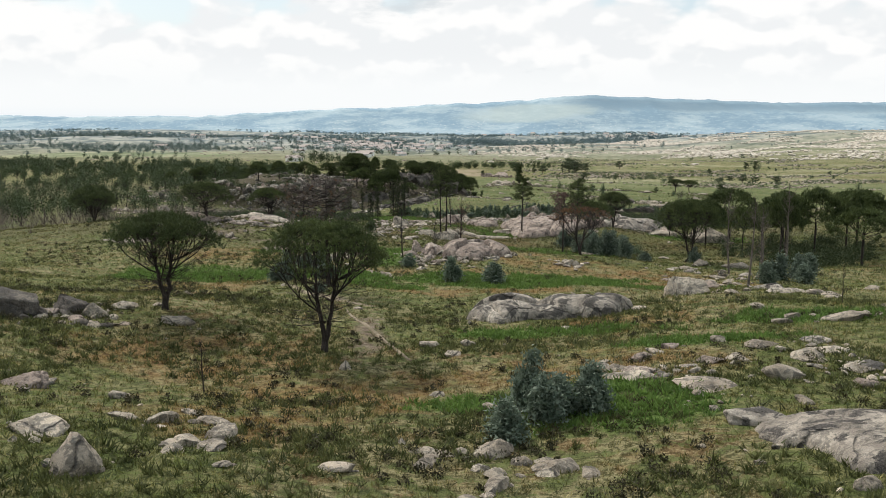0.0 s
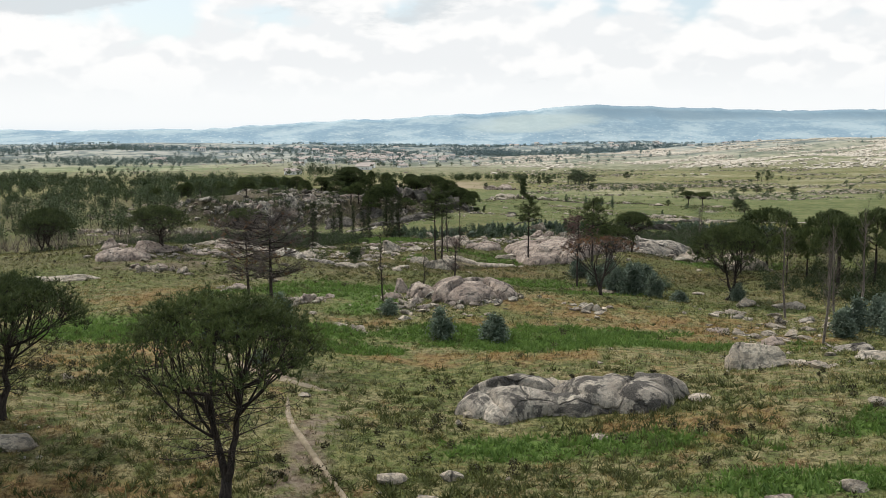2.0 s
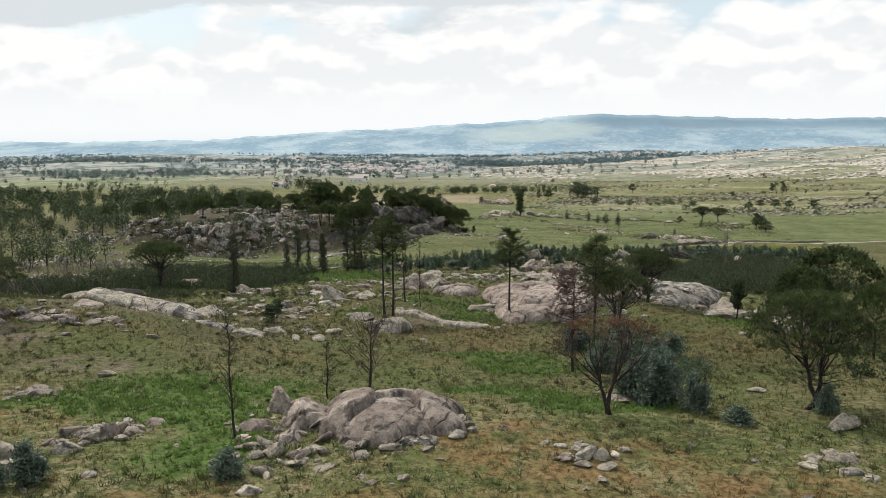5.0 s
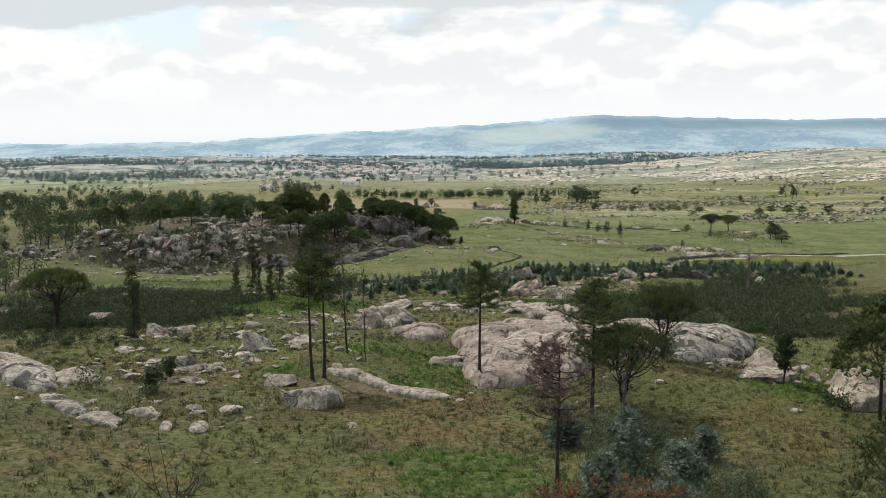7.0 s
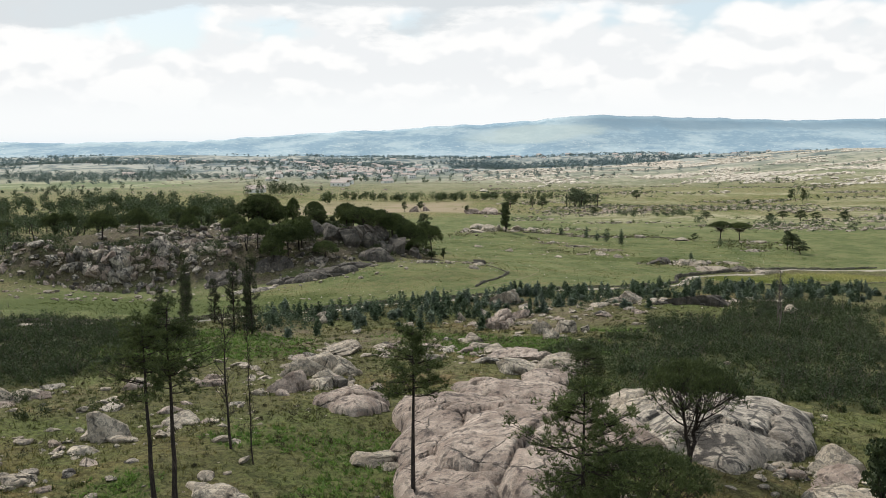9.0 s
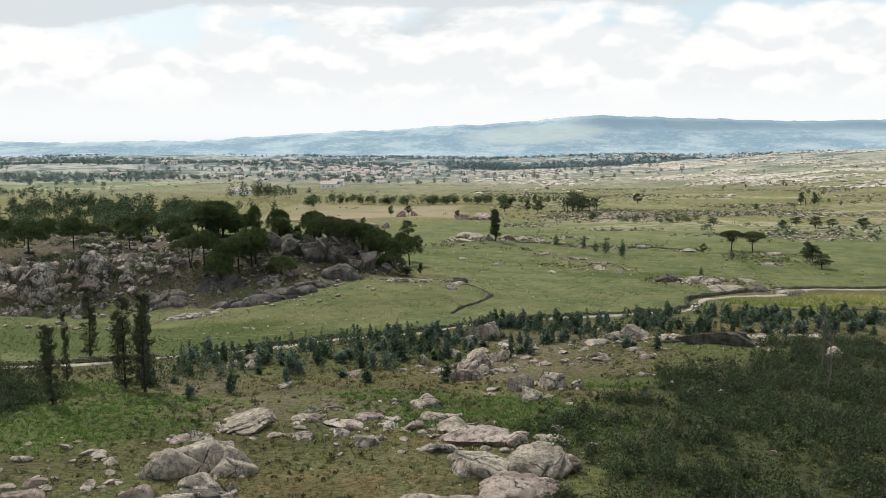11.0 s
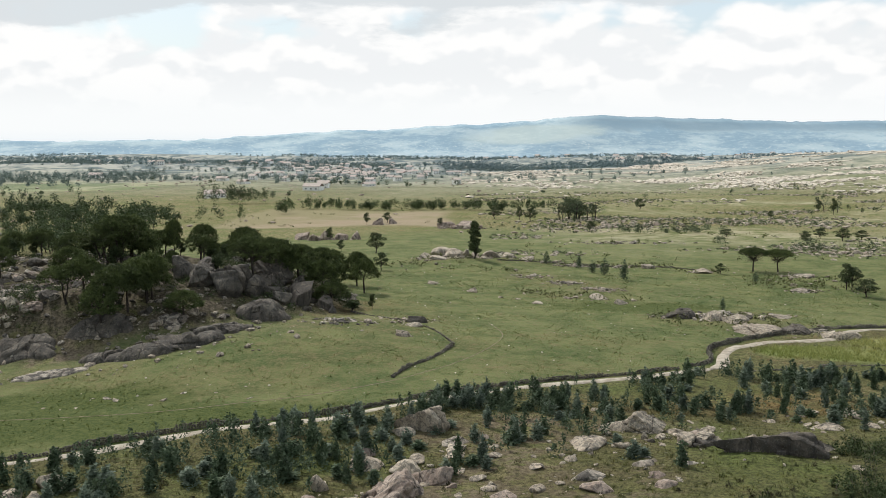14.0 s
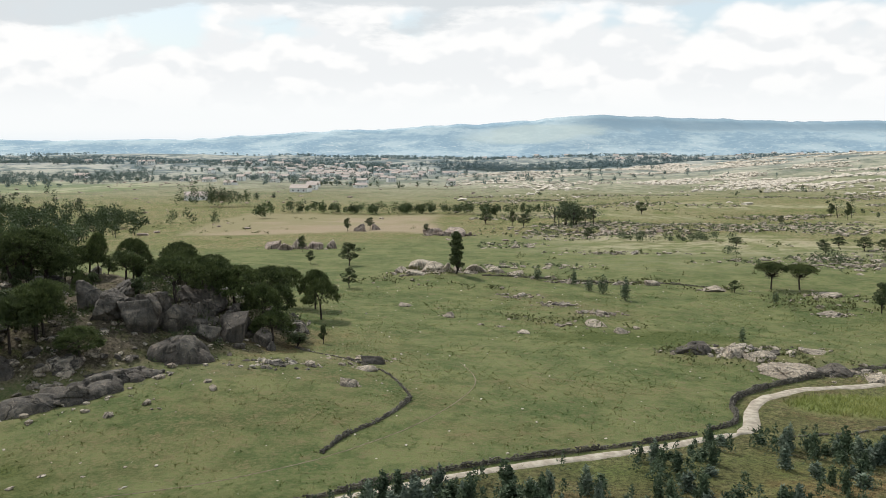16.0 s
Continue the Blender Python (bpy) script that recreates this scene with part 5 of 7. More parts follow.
def outcrop(cx, cy, rx, ry, n, small, large, mats, seed, rise=0.32, label="broken blocks wedged into a weathered granite outcrop"):
    """A crowd of overlapping blocks, densest and largest in the middle, sunk into the slope: one mesh for each kind of stone."""
    rng = np.random.default_rng(seed)
    heaps = {}
    for _ in range(n):
        r, a = rng.random() ** 0.7, rng.uniform(0, 2 * math.pi)
        x, y = cx + rx * r * math.cos(a), cy + ry * r * math.sin(a)
        w = small + (large - small) * (1 - r) * rng.random() ** 0.8 + rng.uniform(0, small)
        h, d = w * rng.uniform(0.5, 1.2) * rise, w * rng.uniform(0.6, 1.1)
        v, f = RUBBLE[4 if w > 2.4 else 3][int(rng.integers(8))]
        m = pose(x, y, ground(x, y) + h * 0.05, rng.normal(0, 9), rng.normal(0, 12), rng.uniform(0, 360)) @ Matrix.Diagonal((w * 0.6, d * 0.6, h * 1.15, 1))
        m = np.array(m)
        heap = heaps.setdefault(mats[int(rng.integers(len(mats)))].name, [[], [], 0])
        heap[0].append(v @ m[:3, :3].T + m[:3, 3])
        heap[1].append(f + heap[2])
        heap[2] += len(v)
        if w > 1.6:
            ROCK_SPOTS.append((x, y, w, d))
    for name, (vs, fs, _) in heaps.items():
        tagged(part("broken_rock", tri_mesh("broken_rock", np.concatenate(vs), np.concatenate(fs), True), bpy.data.materials[name]), label, "rocks", kind="stuff")


outcrop(3.5, 125.5, 7.5, 5.0, 34, 0.8, 3.4, (PINK_GRANITE, PINK_GRANITE, MOTTLED), 501)
outcrop(-2.5, 122, 3.5, 4.5, 30, 0.5, 2.0, (PINK_GRANITE, GRANITE), 502)
outcrop(17, 122.5, 3.2, 1.8, 12, 0.5, 1.6, (GRANITE, PINK_GRANITE), 503)
outcrop(-15, 126, 5, 2.5, 14, 0.7, 2.6, (GRANITE, PINK_GRANITE), 504)
outcrop(-29, 66, 6, 2.5, 14, 0.6, 2.2, (DARK_GRANITE, PINK_GRANITE), 505)
outcrop(47, 194, 7, 6, 22, 0.9, 3.6, (GRANITE, MOTTLED, PINK_GRANITE), 507)
outcrop(-15, 196, 12, 9, 34, 0.8, 3.0, (GRANITE, PINK_GRANITE, MOTTLED), 508, 0.26)
outcrop(5, 226, 9, 7, 26, 0.9, 3.6, (GRANITE, PINK_GRANITE, MOTTLED), 509)
outcrop(-42, 168, 14, 6, 30, 0.9, 4.0, (PINK_GRANITE, MOTTLED), 510, 0.28)
outcrop(-40, 150, 6, 3, 22, 0.7, 2.6, (GRANITE, PINK_GRANITE), 531, 0.4)
outcrop(-26, 139, 4, 2.5, 14, 0.6, 2.0, (GRANITE, PINK_GRANITE), 532, 0.3)
whaleback(-48, 159, 4.6, 3.0, 1.2, 10, PINK_GRANITE, "low pinkish granite back below an umbrella pine", 4, 41, 0.3, 0.22)
whaleback(-50, 143, 5.0, 1.8, 0.5, 0, GRANITE, "flat granite pavement in short grass", 4, 42, 0.2, 0.22)
outcrop(28, 289, 8, 7, 26, 0.8, 3.2, (PINK_GRANITE, GRANITE), 511)
outcrop(20, 250, 12, 6, 26, 0.7, 2.6, (GRANITE, PINK_GRANITE, MOTTLED), 512, 0.24)
outcrop(60, 304, 12, 6, 22, 0.8, 3.0, (GRANITE, DARK_GRANITE), 513)
outcrop(34, 108, 10, 12, 20, 0.6, 2.2, (GRANITE, MOTTLED), 514, 0.22)
# rocks along the foot of the heath
for x, y, w, h in [(2.6, 236.5, 4.9, 2.7), (5.0, 240.4, 2.6, 1.9), (6.8, 235.4, 3.8, 1.6), (22.9, 261.7, 2.7, 1.2), (25.7, 248.6, 3.7, 1.2), (34.9, 245.9, 3.0, 0.6), (33.4, 270.7, 2.6, 2.0),
                   (35.1, 264.6, 3.4, 1.7), (37.6, 271.3, 3.4, 2.2), (40.8, 270.8, 1.9, 1.6), (50.4, 278.3, 2.1, 0.7), (54.0, 268.0, 1.8, 1.0), (81.8, 291, 3.2, 1.6), (34.6, 271.6, 1.6, 2.2)]:
    rock(x, y, w, h)
rock(28.2, 244.4, 7.0, 1.8, 4.0, PINK_GRANITE, SLABS, "long smooth granite whaleback on the slope", -20)
rock(33.2, 234.8, 5.6, 1.7, 4.6, GRANITE, SLABS)
rock(4.5, 249.5, 7.0, 1.2, 7.0, GRANITE, SLABS)
rock(11, 246, 3.6, 0.5)
rock(14.5, 250, 4.2, 0.5)
for x, y, w, h in [(53.0, 311.0, 3.6, 1.1), (21.4, 293.4, 1.8, 1.6), (48.4, 304.0, 5.0, 0.9), (-3.7, 291.6, 3.0, 1.7), (60.4, 303.8, 3.6, 1.2), (-6.0, 289.0, 2.2, 1.2),
                   (84, 322, 3.6, 0.8), (88, 315, 3.0, 0.6), (78, 313, 3.2, 0.7), (24.5, 299, 4.0, 1.0), (-3.2, 287.0, 2.0, 1.4), (12, 283, 3.0, 0.7), (4, 274, 2.2, 0.8)]:
    rock(x, y, w, h)
rock(30.2, 311.5, 6.0, 2.6, 4.0, GRANITE, CRAGS, "tall pale granite boulder by the dusty track")
rock(29.1, 290.0, 8.0, 2.3, 6.5, PINK_GRANITE, CRAGS, "broad pinkish granite outcrop among young trees")
rock(27.0, 281.0, 4.4, 1.4, 3.4, PINK_GRANITE, CRAGS)
rock(32.5, 294.0, 5.0, 1.8, 5.0, PINK_GRANITE, CRAGS)
rock(56.3, 309.6, 4.6, 2.2, 3.2, GRANITE, CRAGS, "squared grey granite block with vertical cracks")
rock(66.2, 299.0, 11.0, 2.3, 6.0, DARK_GRANITE, CRAGS, "long dark cracked granite outcrop among saplings")
rock(70.5, 300, 5.5, 1.6, 5.0, DARK_GRANITE, CRAGS)
slope_rng = np.random.default_rng(31)
for x0, x1, y0, y1, n in [(-28, 2, 190, 232, 30), (0, 26, 240, 264, 14), (18, 62, 282, 312, 22), (-22, -4, 168, 190, 8), (10, 26, 48, 60, 14), (28, 42, 88, 125, 12)]:
    for _ in range(n):
        w = slope_rng.uniform(0.9, 3.2)
        rock(slope_rng.uniform(x0, x1), slope_rng.uniform(y0, y1), w, w * slope_rng.uniform(0.16, 0.36), None, (GRANITE, PINK_GRANITE, MOTTLED)[int(slope_rng.integers(3))], label="low granite boulder among rubble on the heath")
# meadow stones
for x, y, w, h in [(25.6, 364.0, 3.2, 1.2), (29.2, 443.6, 3.4, 0.8), (39.5, 431.3, 2.8, 1.0), (49.4, 421.1, 1.8, 0.5), (53.5, 415.2, 2.6, 0.7), (73.2, 417.6, 3.4, 0.9), (45.4, 422.6, 1.2, 0.5),
                   (92.6, 393.8, 5.2, 1.5), (93.3, 481.0, 4.0, 1.6), (69.9, 425.0, 6.0, 0.9), (135.0, 467.2, 8.0, 0.7), (126.1, 442.7, 7.0, 0.7), (108, 472, 7.0, 1.2), (104, 399, 7, 0.6)]:
    rock(x, y, w, h, label="pale granite boulder lying in the grazed meadow")
rock(27.4, 379.5, 4.8, 1.6, 2.6, DARK_GRANITE, label="dark split boulder at the end of a tumbled wall")
rock(27.0, 373.6, 3.0, 0.8)
rock(82.4, 399.0, 7.5, 2.0, 4.5, DARK_GRANITE, CRAGS, "low dark granite outcrop in the meadow")
rock(88.5, 396.0, 5.0, 1.5, 4.5, GRANITE, CRAGS)
rock(94.6, 383.5, 8.5, 1.0, 9.0, GRANITE, SLABS, "long low granite slab above the track")
rock(102, 386, 6.0, 1.6, 6.0, DARK_GRANITE, CRAGS)
rock(109, 381.5, 7.0, 1.4, 4.0, GRANITE, SLABS)
for x, y, w, h in [(39.6, 630, 12.0, 4.0), (30, 640, 8.0, 3.0), (-27.8, 574.8, 8.4, 3.0), (-18.0, 574, 6.0, 3.2), (-11.1, 576.0, 5.0, 3.0), (-4.8, 576.6, 3.6, 3.0), (-23, 570, 5, 2.5),
                   (-2, 648, 6.0, 3.0), (4, 652, 5.0, 2.5), (36, 494, 7.0, 2.4), (45, 491, 6.0, 2.2), (52, 494, 5.0, 1.6), (30, 486, 5.0, 1.4), (25, 494, 4.5, 2.0), (58, 490, 6, 1.2), (33, 500, 9, 3.0)]:
    rock(x, y, w, h, mat=PINK_GRANITE if y > 560 else GRANITE, label="granite tor standing in the far meadow")

for i, (x, y, rx, ry, n, small, large, mats, rise) in enumerate([
        (36, 492, 14, 5, 44, 0.9, 4.2, (GRANITE, PINK_GRANITE), 0.5), (80, 484, 22, 3, 46, 0.7, 2.8, (GRANITE, MOTTLED), 0.35), (56.3, 460.6, 7, 4.5, 34, 0.5, 3.0, (PINK_GRANITE, GRANITE, MOTTLED), 0.26), (64.1, 450.1, 7, 4.5, 34, 0.5, 3.0, (PINK_GRANITE, GRANITE, MOTTLED), 0.26), (72.4, 440.2, 7, 4.5, 34, 0.5, 3.0, (PINK_GRANITE, GRANITE, MOTTLED), 0.26),
        (92, 401, 13, 6, 80, 0.6, 3.4, (MOTTLED, DARK_GRANITE, GRANITE), 0.3), (105, 388, 8, 3, 24, 0.6, 3.0, (GRANITE, MOTTLED), 0.25), (-18, 576, 14, 4, 26, 1.0, 4.0, (PINK_GRANITE, GRANITE), 0.6),
        (38, 632, 13, 6, 28, 1.4, 5.5, (PINK_GRANITE, GRANITE), 0.4), (13, 375, 8, 5, 40, 0.5, 2.4, (GRANITE, MOTTLED, DARK_GRANITE), 0.3), (25, 384, 7, 4, 24, 0.4, 2.0, (GRANITE, PINK_GRANITE), 0.25),
        (-8, 333, 18, 6, 18, 0.3, 1.4, (GRANITE,), 0.2), (126, 444, 8, 3, 22, 0.6, 3.0, (GRANITE, MOTTLED), 0.25), (136, 468, 9, 4, 22, 0.6, 3.0, (GRANITE, PINK_GRANITE), 0.25),
        (100, 560, 30, 8, 50, 0.8, 3.5, (GRANITE, MOTTLED), 0.3), (170, 520, 24, 8, 40, 0.8, 3.5, (GRANITE, PINK_GRANITE), 0.3), (120, 640, 50, 12, 60, 1.0, 5.0, (GRANITE, PINK_GRANITE), 0.3)]):
    outcrop(x, y, rx, ry, n, small, large, mats, 540 + i, rise, "broken granite ledge cropping out of the grazed meadow")

# ---- the rocky hill ----
for x, y, rx, ry, high, turn, seed in [(-16.5, 356.5, 6.0, 2.8, 1.9, 20, 31), (-9.0, 360.5, 4.6, 3.0, 2.0, 25, 32), (-0.8, 375.5, 4.6, 3.4, 2.4, 10, 33), (-23, 356, 4.6, 2.4, 1.2, 5, 34), (-30, 350, 5.5, 2.6, 0.7, 10, 35), (-5.0, 366.5, 3.6, 2.6, 1.4, 30, 36), (-40, 362, 6.0, 3.2, 1.4, 0, 37), (-28, 366, 5.0, 2.6, 1.3, 15, 38)]:
    whaleback(x, y, rx, ry, high, turn, DARK_GRANITE if seed != 35 else MOTTLED, "dark jointed granite ledge at the foot of the rocky hill", 6, seed, 0.5, 0.2)
for x, y, w, h, d, lean in [(-9.0, 379.0, 7.4, 5.2, 6.4, 10), (-4.4, 381.6, 5.2, 4.2, 5.0, 8), (4.2, 384.4, 6.6, 4.9, 6.0, -6), (-14.2, 382.0, 5.8, 4.0, 5.0, 8), (0.6, 381.0, 4.6, 3.2, 4.0, -8), (-19.5, 384.5, 5.4, 4.4, 4.6, 8), (8.4, 386.5, 3.6, 3.4, 3.0, 0), (-2.4, 392.0, 6.0, 4.4, 5.0, 0)]:
    rock(x, y, w, h, d, DARK_GRANITE, ROCKS, "tall rounded dark granite boulder on the rocky hill", None, 0.25, lean)
HILL_ROCKS = [(-9.1, 380.1, 8.0, 4.5, 7.0), (2.8, 392.0, 6.2, 3.9, 5.5), (-2.0, 391.6, 3.4, 2.6, 3.0), (-1.9, 375.0, 6.0, 2.4, 4.0), (-9.1, 364.6, 6.5, 1.6, 4.0), (-11.3, 356.1, 8.5, 2.6, 5.0),
              (-14.3, 379.3, 6.0, 4.0, 5.0), (-3.6, 390.7, 5.5, 4.0, 5.0), (-18.8, 399.6, 6.5, 3.0, 5.0), (-6.6, 440.7, 5.0, 3.4, 4.0), (7.7, 401.7, 4.0, 2.6, 3.4)]
for x, y, w, h, d in HILL_ROCKS:
    rock(x, y, w * 1.1, h, d * 1.2, DARK_GRANITE, ROCKS if h > 5 else CRAGS, "huge dark weathered granite block on the rocky hill", sink=0.3)
for x, y, w, h, d in [(-58.1, 364.2, 9.0, 2.8, 8.0), (-66.5, 361.4, 8.0, 2.6, 7.0), (-73.6, 360.9, 7.0, 2.0, 6.0), (-50.2, 368.0, 6.0, 1.8, 6.0), (-79.7, 361.1, 8.0, 2.2, 7.0), (-59.2, 366.5, 10.0, 3.6, 8.0), (-52.4, 373.1, 7.0, 2.6, 6.0), (-69.1, 364.2, 8.0, 3.0, 7.0), (-88.4, 362.3, 7.0, 1.8, 6.0), (-41.2, 368.3, 5.5, 1.6, 5.0), (-97.0, 366.4, 6.0, 2.0, 6.0)]:
    rock(x, y, w, h, d, PINK_GRANITE if int(w) % 2 else MOTTLED, CRAGS, "jagged granite crag above the strip of meadow")
outcrop(-69.4, 363.7, 21, 9, 190, 0.8, 4.2, (GRANITE, MOTTLED, PINK_GRANITE, DARK_GRANITE), 520, 0.65, "tilted granite blocks heaped in a crag above the meadow")
outcrop(-114.8, 371.3, 26, 14, 90, 0.8, 4.5, (GRANITE, MOTTLED, DARK_GRANITE), 526, 0.45, "granite blocks and rubble at the foot of the hill")
outcrop(-98.8, 346.2, 16, 6, 40, 0.6, 3.0, (GRANITE, PINK_GRANITE), 527, 0.35, "granite blocks and rubble at the foot of the hill")
outcrop(-51.2, 372.0, 12, 9, 80, 0.8, 3.8, (GRANITE, MOTTLED, DARK_GRANITE), 521, 0.5, "tilted granite blocks heaped in a crag above the meadow")
outcrop(-15.8, 369.2, 17, 11, 90, 0.7, 3.4, (DARK_GRANITE, GRANITE, MOTTLED), 522, 0.36, "weathered granite blocks strewn over the rocky hill")
outcrop(-3.5, 387.2, 14, 8, 40, 1.2, 5.0, (DARK_GRANITE, DARK_GRANITE), 523, 0.6, "weathered granite blocks strewn over the rocky hill")
outcrop(-42.6, 385.1, 24, 12, 90, 0.9, 4.2, (DARK_GRANITE, PINK_GRANITE), 524, 0.4, "weathered granite blocks strewn over the rocky hill")
outcrop(-95.1, 369.4, 18, 12, 30, 1.2, 5.0, (PINK_GRANITE, MOTTLED), 525, 0.4, "weathered granite blocks strewn over the rocky hill")
outcrop(-95, 300, 26, 16, 70, 0.9, 5.0, (GRANITE, MOTTLED, PINK_GRANITE), 528, 0.4, "pale granite blocks among trees of the western slope")
outcrop(-72, 245, 16, 16, 50, 0.9, 4.6, (GRANITE, PINK_GRANITE), 529, 0.35, "pale granite blocks among trees of the western slope")
outcrop(-110, 400, 30, 24, 70, 1.2, 6.0, (GRANITE, MOTTLED), 530, 0.4, "pale granite blocks among trees of the western slope")
hill_rng = np.random.default_rng(77)
made = 0
while made < 45:
    x, y = hill_rng.uniform(-85, 12), hill_rng.uniform(358, 425)
    shape = math.exp(-0.5 * (((x + 45) / 46) ** 2 + ((y - 400) / 34) ** 2))
    cluster = float(smooth_noise(x, y, 17, 81))
    if float(meadow(x, y)) > 0.15 or hill_rng.random() > shape * (0.6 + 0.8 * cluster):
        continue
    w = hill_rng.uniform(1.8, 4.2) + (hill_rng.random() < 0.25) * hill_rng.uniform(1.5, 4.5)
    mat = (DARK_GRANITE, PINK_GRANITE, GRANITE)[int(hill_rng.choice(3, p=(0.75, 0.17, 0.08)))]
    rock(x, y, w, w * hill_rng.uniform(0.16, 0.42), w * hill_rng.uniform(0.7, 1.2), mat, BLOCKS, "weathered granite block scattered over the rocky hill")
    made += 1


# ---- pines and other trees ----
UMBRELLA = stone_pine(1, 9.6, 8.6, cap=0.38, label="umbrella pine with forked charred trunk and bushy flat crown")
UMBRELLA_B = stone_pine(2, 7.6, 8.2, cap=0.40, label="low umbrella pine with many rising limbs and dense crown")
UMBRELLA_C = stone_pine(3, 9.8, 9.8, dense=1.5, cap=0.5, label="broad dense umbrella pine at the edge of the wood")
BURNT = tall_pine(4, 11.4, 8.2, 0.46, bare=0.95, leaf=SCORCHED, name="dead_pine", label="tall fire-killed pine with a bare twiggy crown", thick=0.24)
TALL_A = tall_pine(11, 13.2, 4.8, 0.36, label="tall slender pine with a small tufted top")
TALL_B = tall_pine(12, 13.8, 6.0, 0.42, label="tall dark pine with a charred leaning trunk", lean=0.035)
TALL_C = tall_pine(13, 12.6, 6.6, 0.55, label="dense dark pine beside bare granite", thick=0.22)
WHITE_FOOT = tall_pine(14, 10.4, 5.6, 0.5, bare=0.6, leaf=REDDISH, name="dead_pine", label="dead pine with bark peeled pale at its foot", thick=0.17)
stand(UMBRELLA, -8.6, 63.4, 1.0, turn=0)
stand(UMBRELLA_B, -22.1, 69.9, 1.0, turn=30)
stand(UMBRELLA_C, 38.2, 139.0, 1.0)
stand(UMBRELLA_C, -44.5, 166.0, 0.75, 1.0, 80)
stand(UMBRELLA_C, -84.0, 214.0, 0.98, 1.0, 140)
stand(UMBRELLA_C, -74.0, 190.0, 0.7, 0.85, 200)
stand(UMBRELLA_B, -44.5, 228, 1.15, 1.15, 110)
GROVE = stone_pine(74, 9.8, 9.4, name="grove_pine", label="dark umbrella pine in a dense grove", thick=0.2, forked=False, far=True, dense=2, cap=0.58)
for x, y, h, w, turn in [(55.3, 164.0, 0.85, 0.6, 10), (62.0, 172.7, 0.85, 0.7, 50), (63.5, 166.9, 0.95, 0.7, 95), (60.8, 157.6, 1.05, 0.75, 140), (58.9, 182.9, 1.1, 1.2, 200), (64.5, 154.2, 1.15, 0.95, 250),
                         (56.3, 148.1, 1.1, 0.7, 300), (64.7, 136.8, 0.9, 1.0, 20), (71, 150, 1.1, 1.0, 70), (74, 163, 1.1, 0.9, 130), (52, 176, 0.9, 0.8, 180), (68, 178, 1.05, 1.0, 260), (80, 172, 1.1, 1.1, 310)]:
    stand(GROVE, x, y, h, w * 1.02, turn, "dark umbrella pine in a dense grove")
stand(UMBRELLA_B, 37.2, 195.2, 1.0, 0.85, 0, "parasol pine growing from a crack in bare granite")
stand(BURNT, -12.3, 94.1, 1.0)
stand(BURNT, -15.9, 101.8, 0.96, 0.88, 130)
stand(TALL_A, 16.9, 191.6)
stand(TALL_B, 0.6, 189.9)
stand(TALL_B, -0.5, 189.2, 0.97, 0.95, 170, tilt=-3)
stand(TALL_C, 26.2, 174.7)
stand(WHITE_FOOT, 21.0, 155.5)
stand(UMBRELLA_C, 30.0, 178.1, 0.78, 0.85, 200, "low bushy umbrella pine below the granite dome")
stand(TALL_C, 31.0, 206.0, 0.6, 0.8, 70, "small pine on the granite dome")
SPINDLY = bare_tree(21, 8.0, 2.4, label="thin leafless young tree with a dark stem")
RED_BARE = bare_tree(22, 6.4, 6.6, leaf=REDDISH, name="leafless_tree", label="small leafless tree with reddish dead twigs", thick=0.16)
GREY_BARE = bare_tree(23, 10.5, 3.4, PALE_BARK, name="dead_tree", label="tall dead tree with pale bare branches", thick=0.16)
RUSTY = stone_pine(5, 8.8, 9.4, bare=0.62, leaf=SCORCHED, name="scorched_pine", label="scorched pine with rust-brown needles on one side", thick=0.24)
stand(RUSTY, 20.3, 131.0, 0.80, 0.92)
stand(RED_BARE, 2.6, 133.5)
stand(SPINDLY, -5.6, 124.5)
stand(SPINDLY, -1.3, 138.0, 0.6, 0.8, 100)
for x, y, h, w, turn in [(1.8, 201.0, 1.4, 1.2, 0), (4.2, 198.2, 1.35, 0.6, 40), (-14, 51, 0.4, 0.5, 0), (35.8, 78.7, 0.42, 0.3, 0)]:
    stand(SPINDLY, x, y, h, w, turn, "thin dark leafless tree with a charred stem")
for x, y, h, w, turn in [(36.0, 104.0, 1.05, 0.9, 0), (44.5, 116.2, 1.2, 1.0, 60), (43.5, 121.2, 0.9, 0.9, 120), (40.5, 112, 0.8, 0.9, 180), (74.3, 280.3, 0.95, 0.9, 20), (70.4, 268.8, 0.8, 0.8, 70), (40.5, 125, 1.1, 1.0, 200), (29, 176, 0.5, 1.1, 10)]:
    stand(GREY_BARE, x, y, h, w, turn)
# dark columns by the track
COLUMN = tall_pine(31, 11.0, 3.6, 0.94, name="column_tree", label="dark feathery column-shaped tree above the track", leaf=DARK_LEAF, bare=0.5)
for x, y, h, w, turn in [(-32.0, 301.9, 0.9, 1.1, 0), (-32.0, 286.3, 0.6, 0.9, 50), (-15.1, 271.2, 1.0, 1.0, 110), (-11.5, 267.9, 1.05, 1.1, 160), (-14.0, 275.0, 0.9, 0.8, 30), (-19.1, 260.0, 0.76, 0.8, 210), (-25.1, 277.5, 0.8, 0.5, 260), (-23.8, 292.0, 0.7, 0.9, 300), (-26.5, 210.0, 0.85, 0.95, 20)]:
    stand(COLUMN, x, y, h * 1.05, w * 0.72, turn)
BUSHY = round_tree(32, 5.0, 3.6, label="small dark bushy evergreen tree on the slope", stem=0.2)
stand(BUSHY, 47.7, 187.7, 1.15, 0.9)
stand(BUSHY, -14.9, 183.0, 0.5, 0.8, 90)
stand(BUSHY, -15.1, 188.1, 0.55, 0.7, 40)

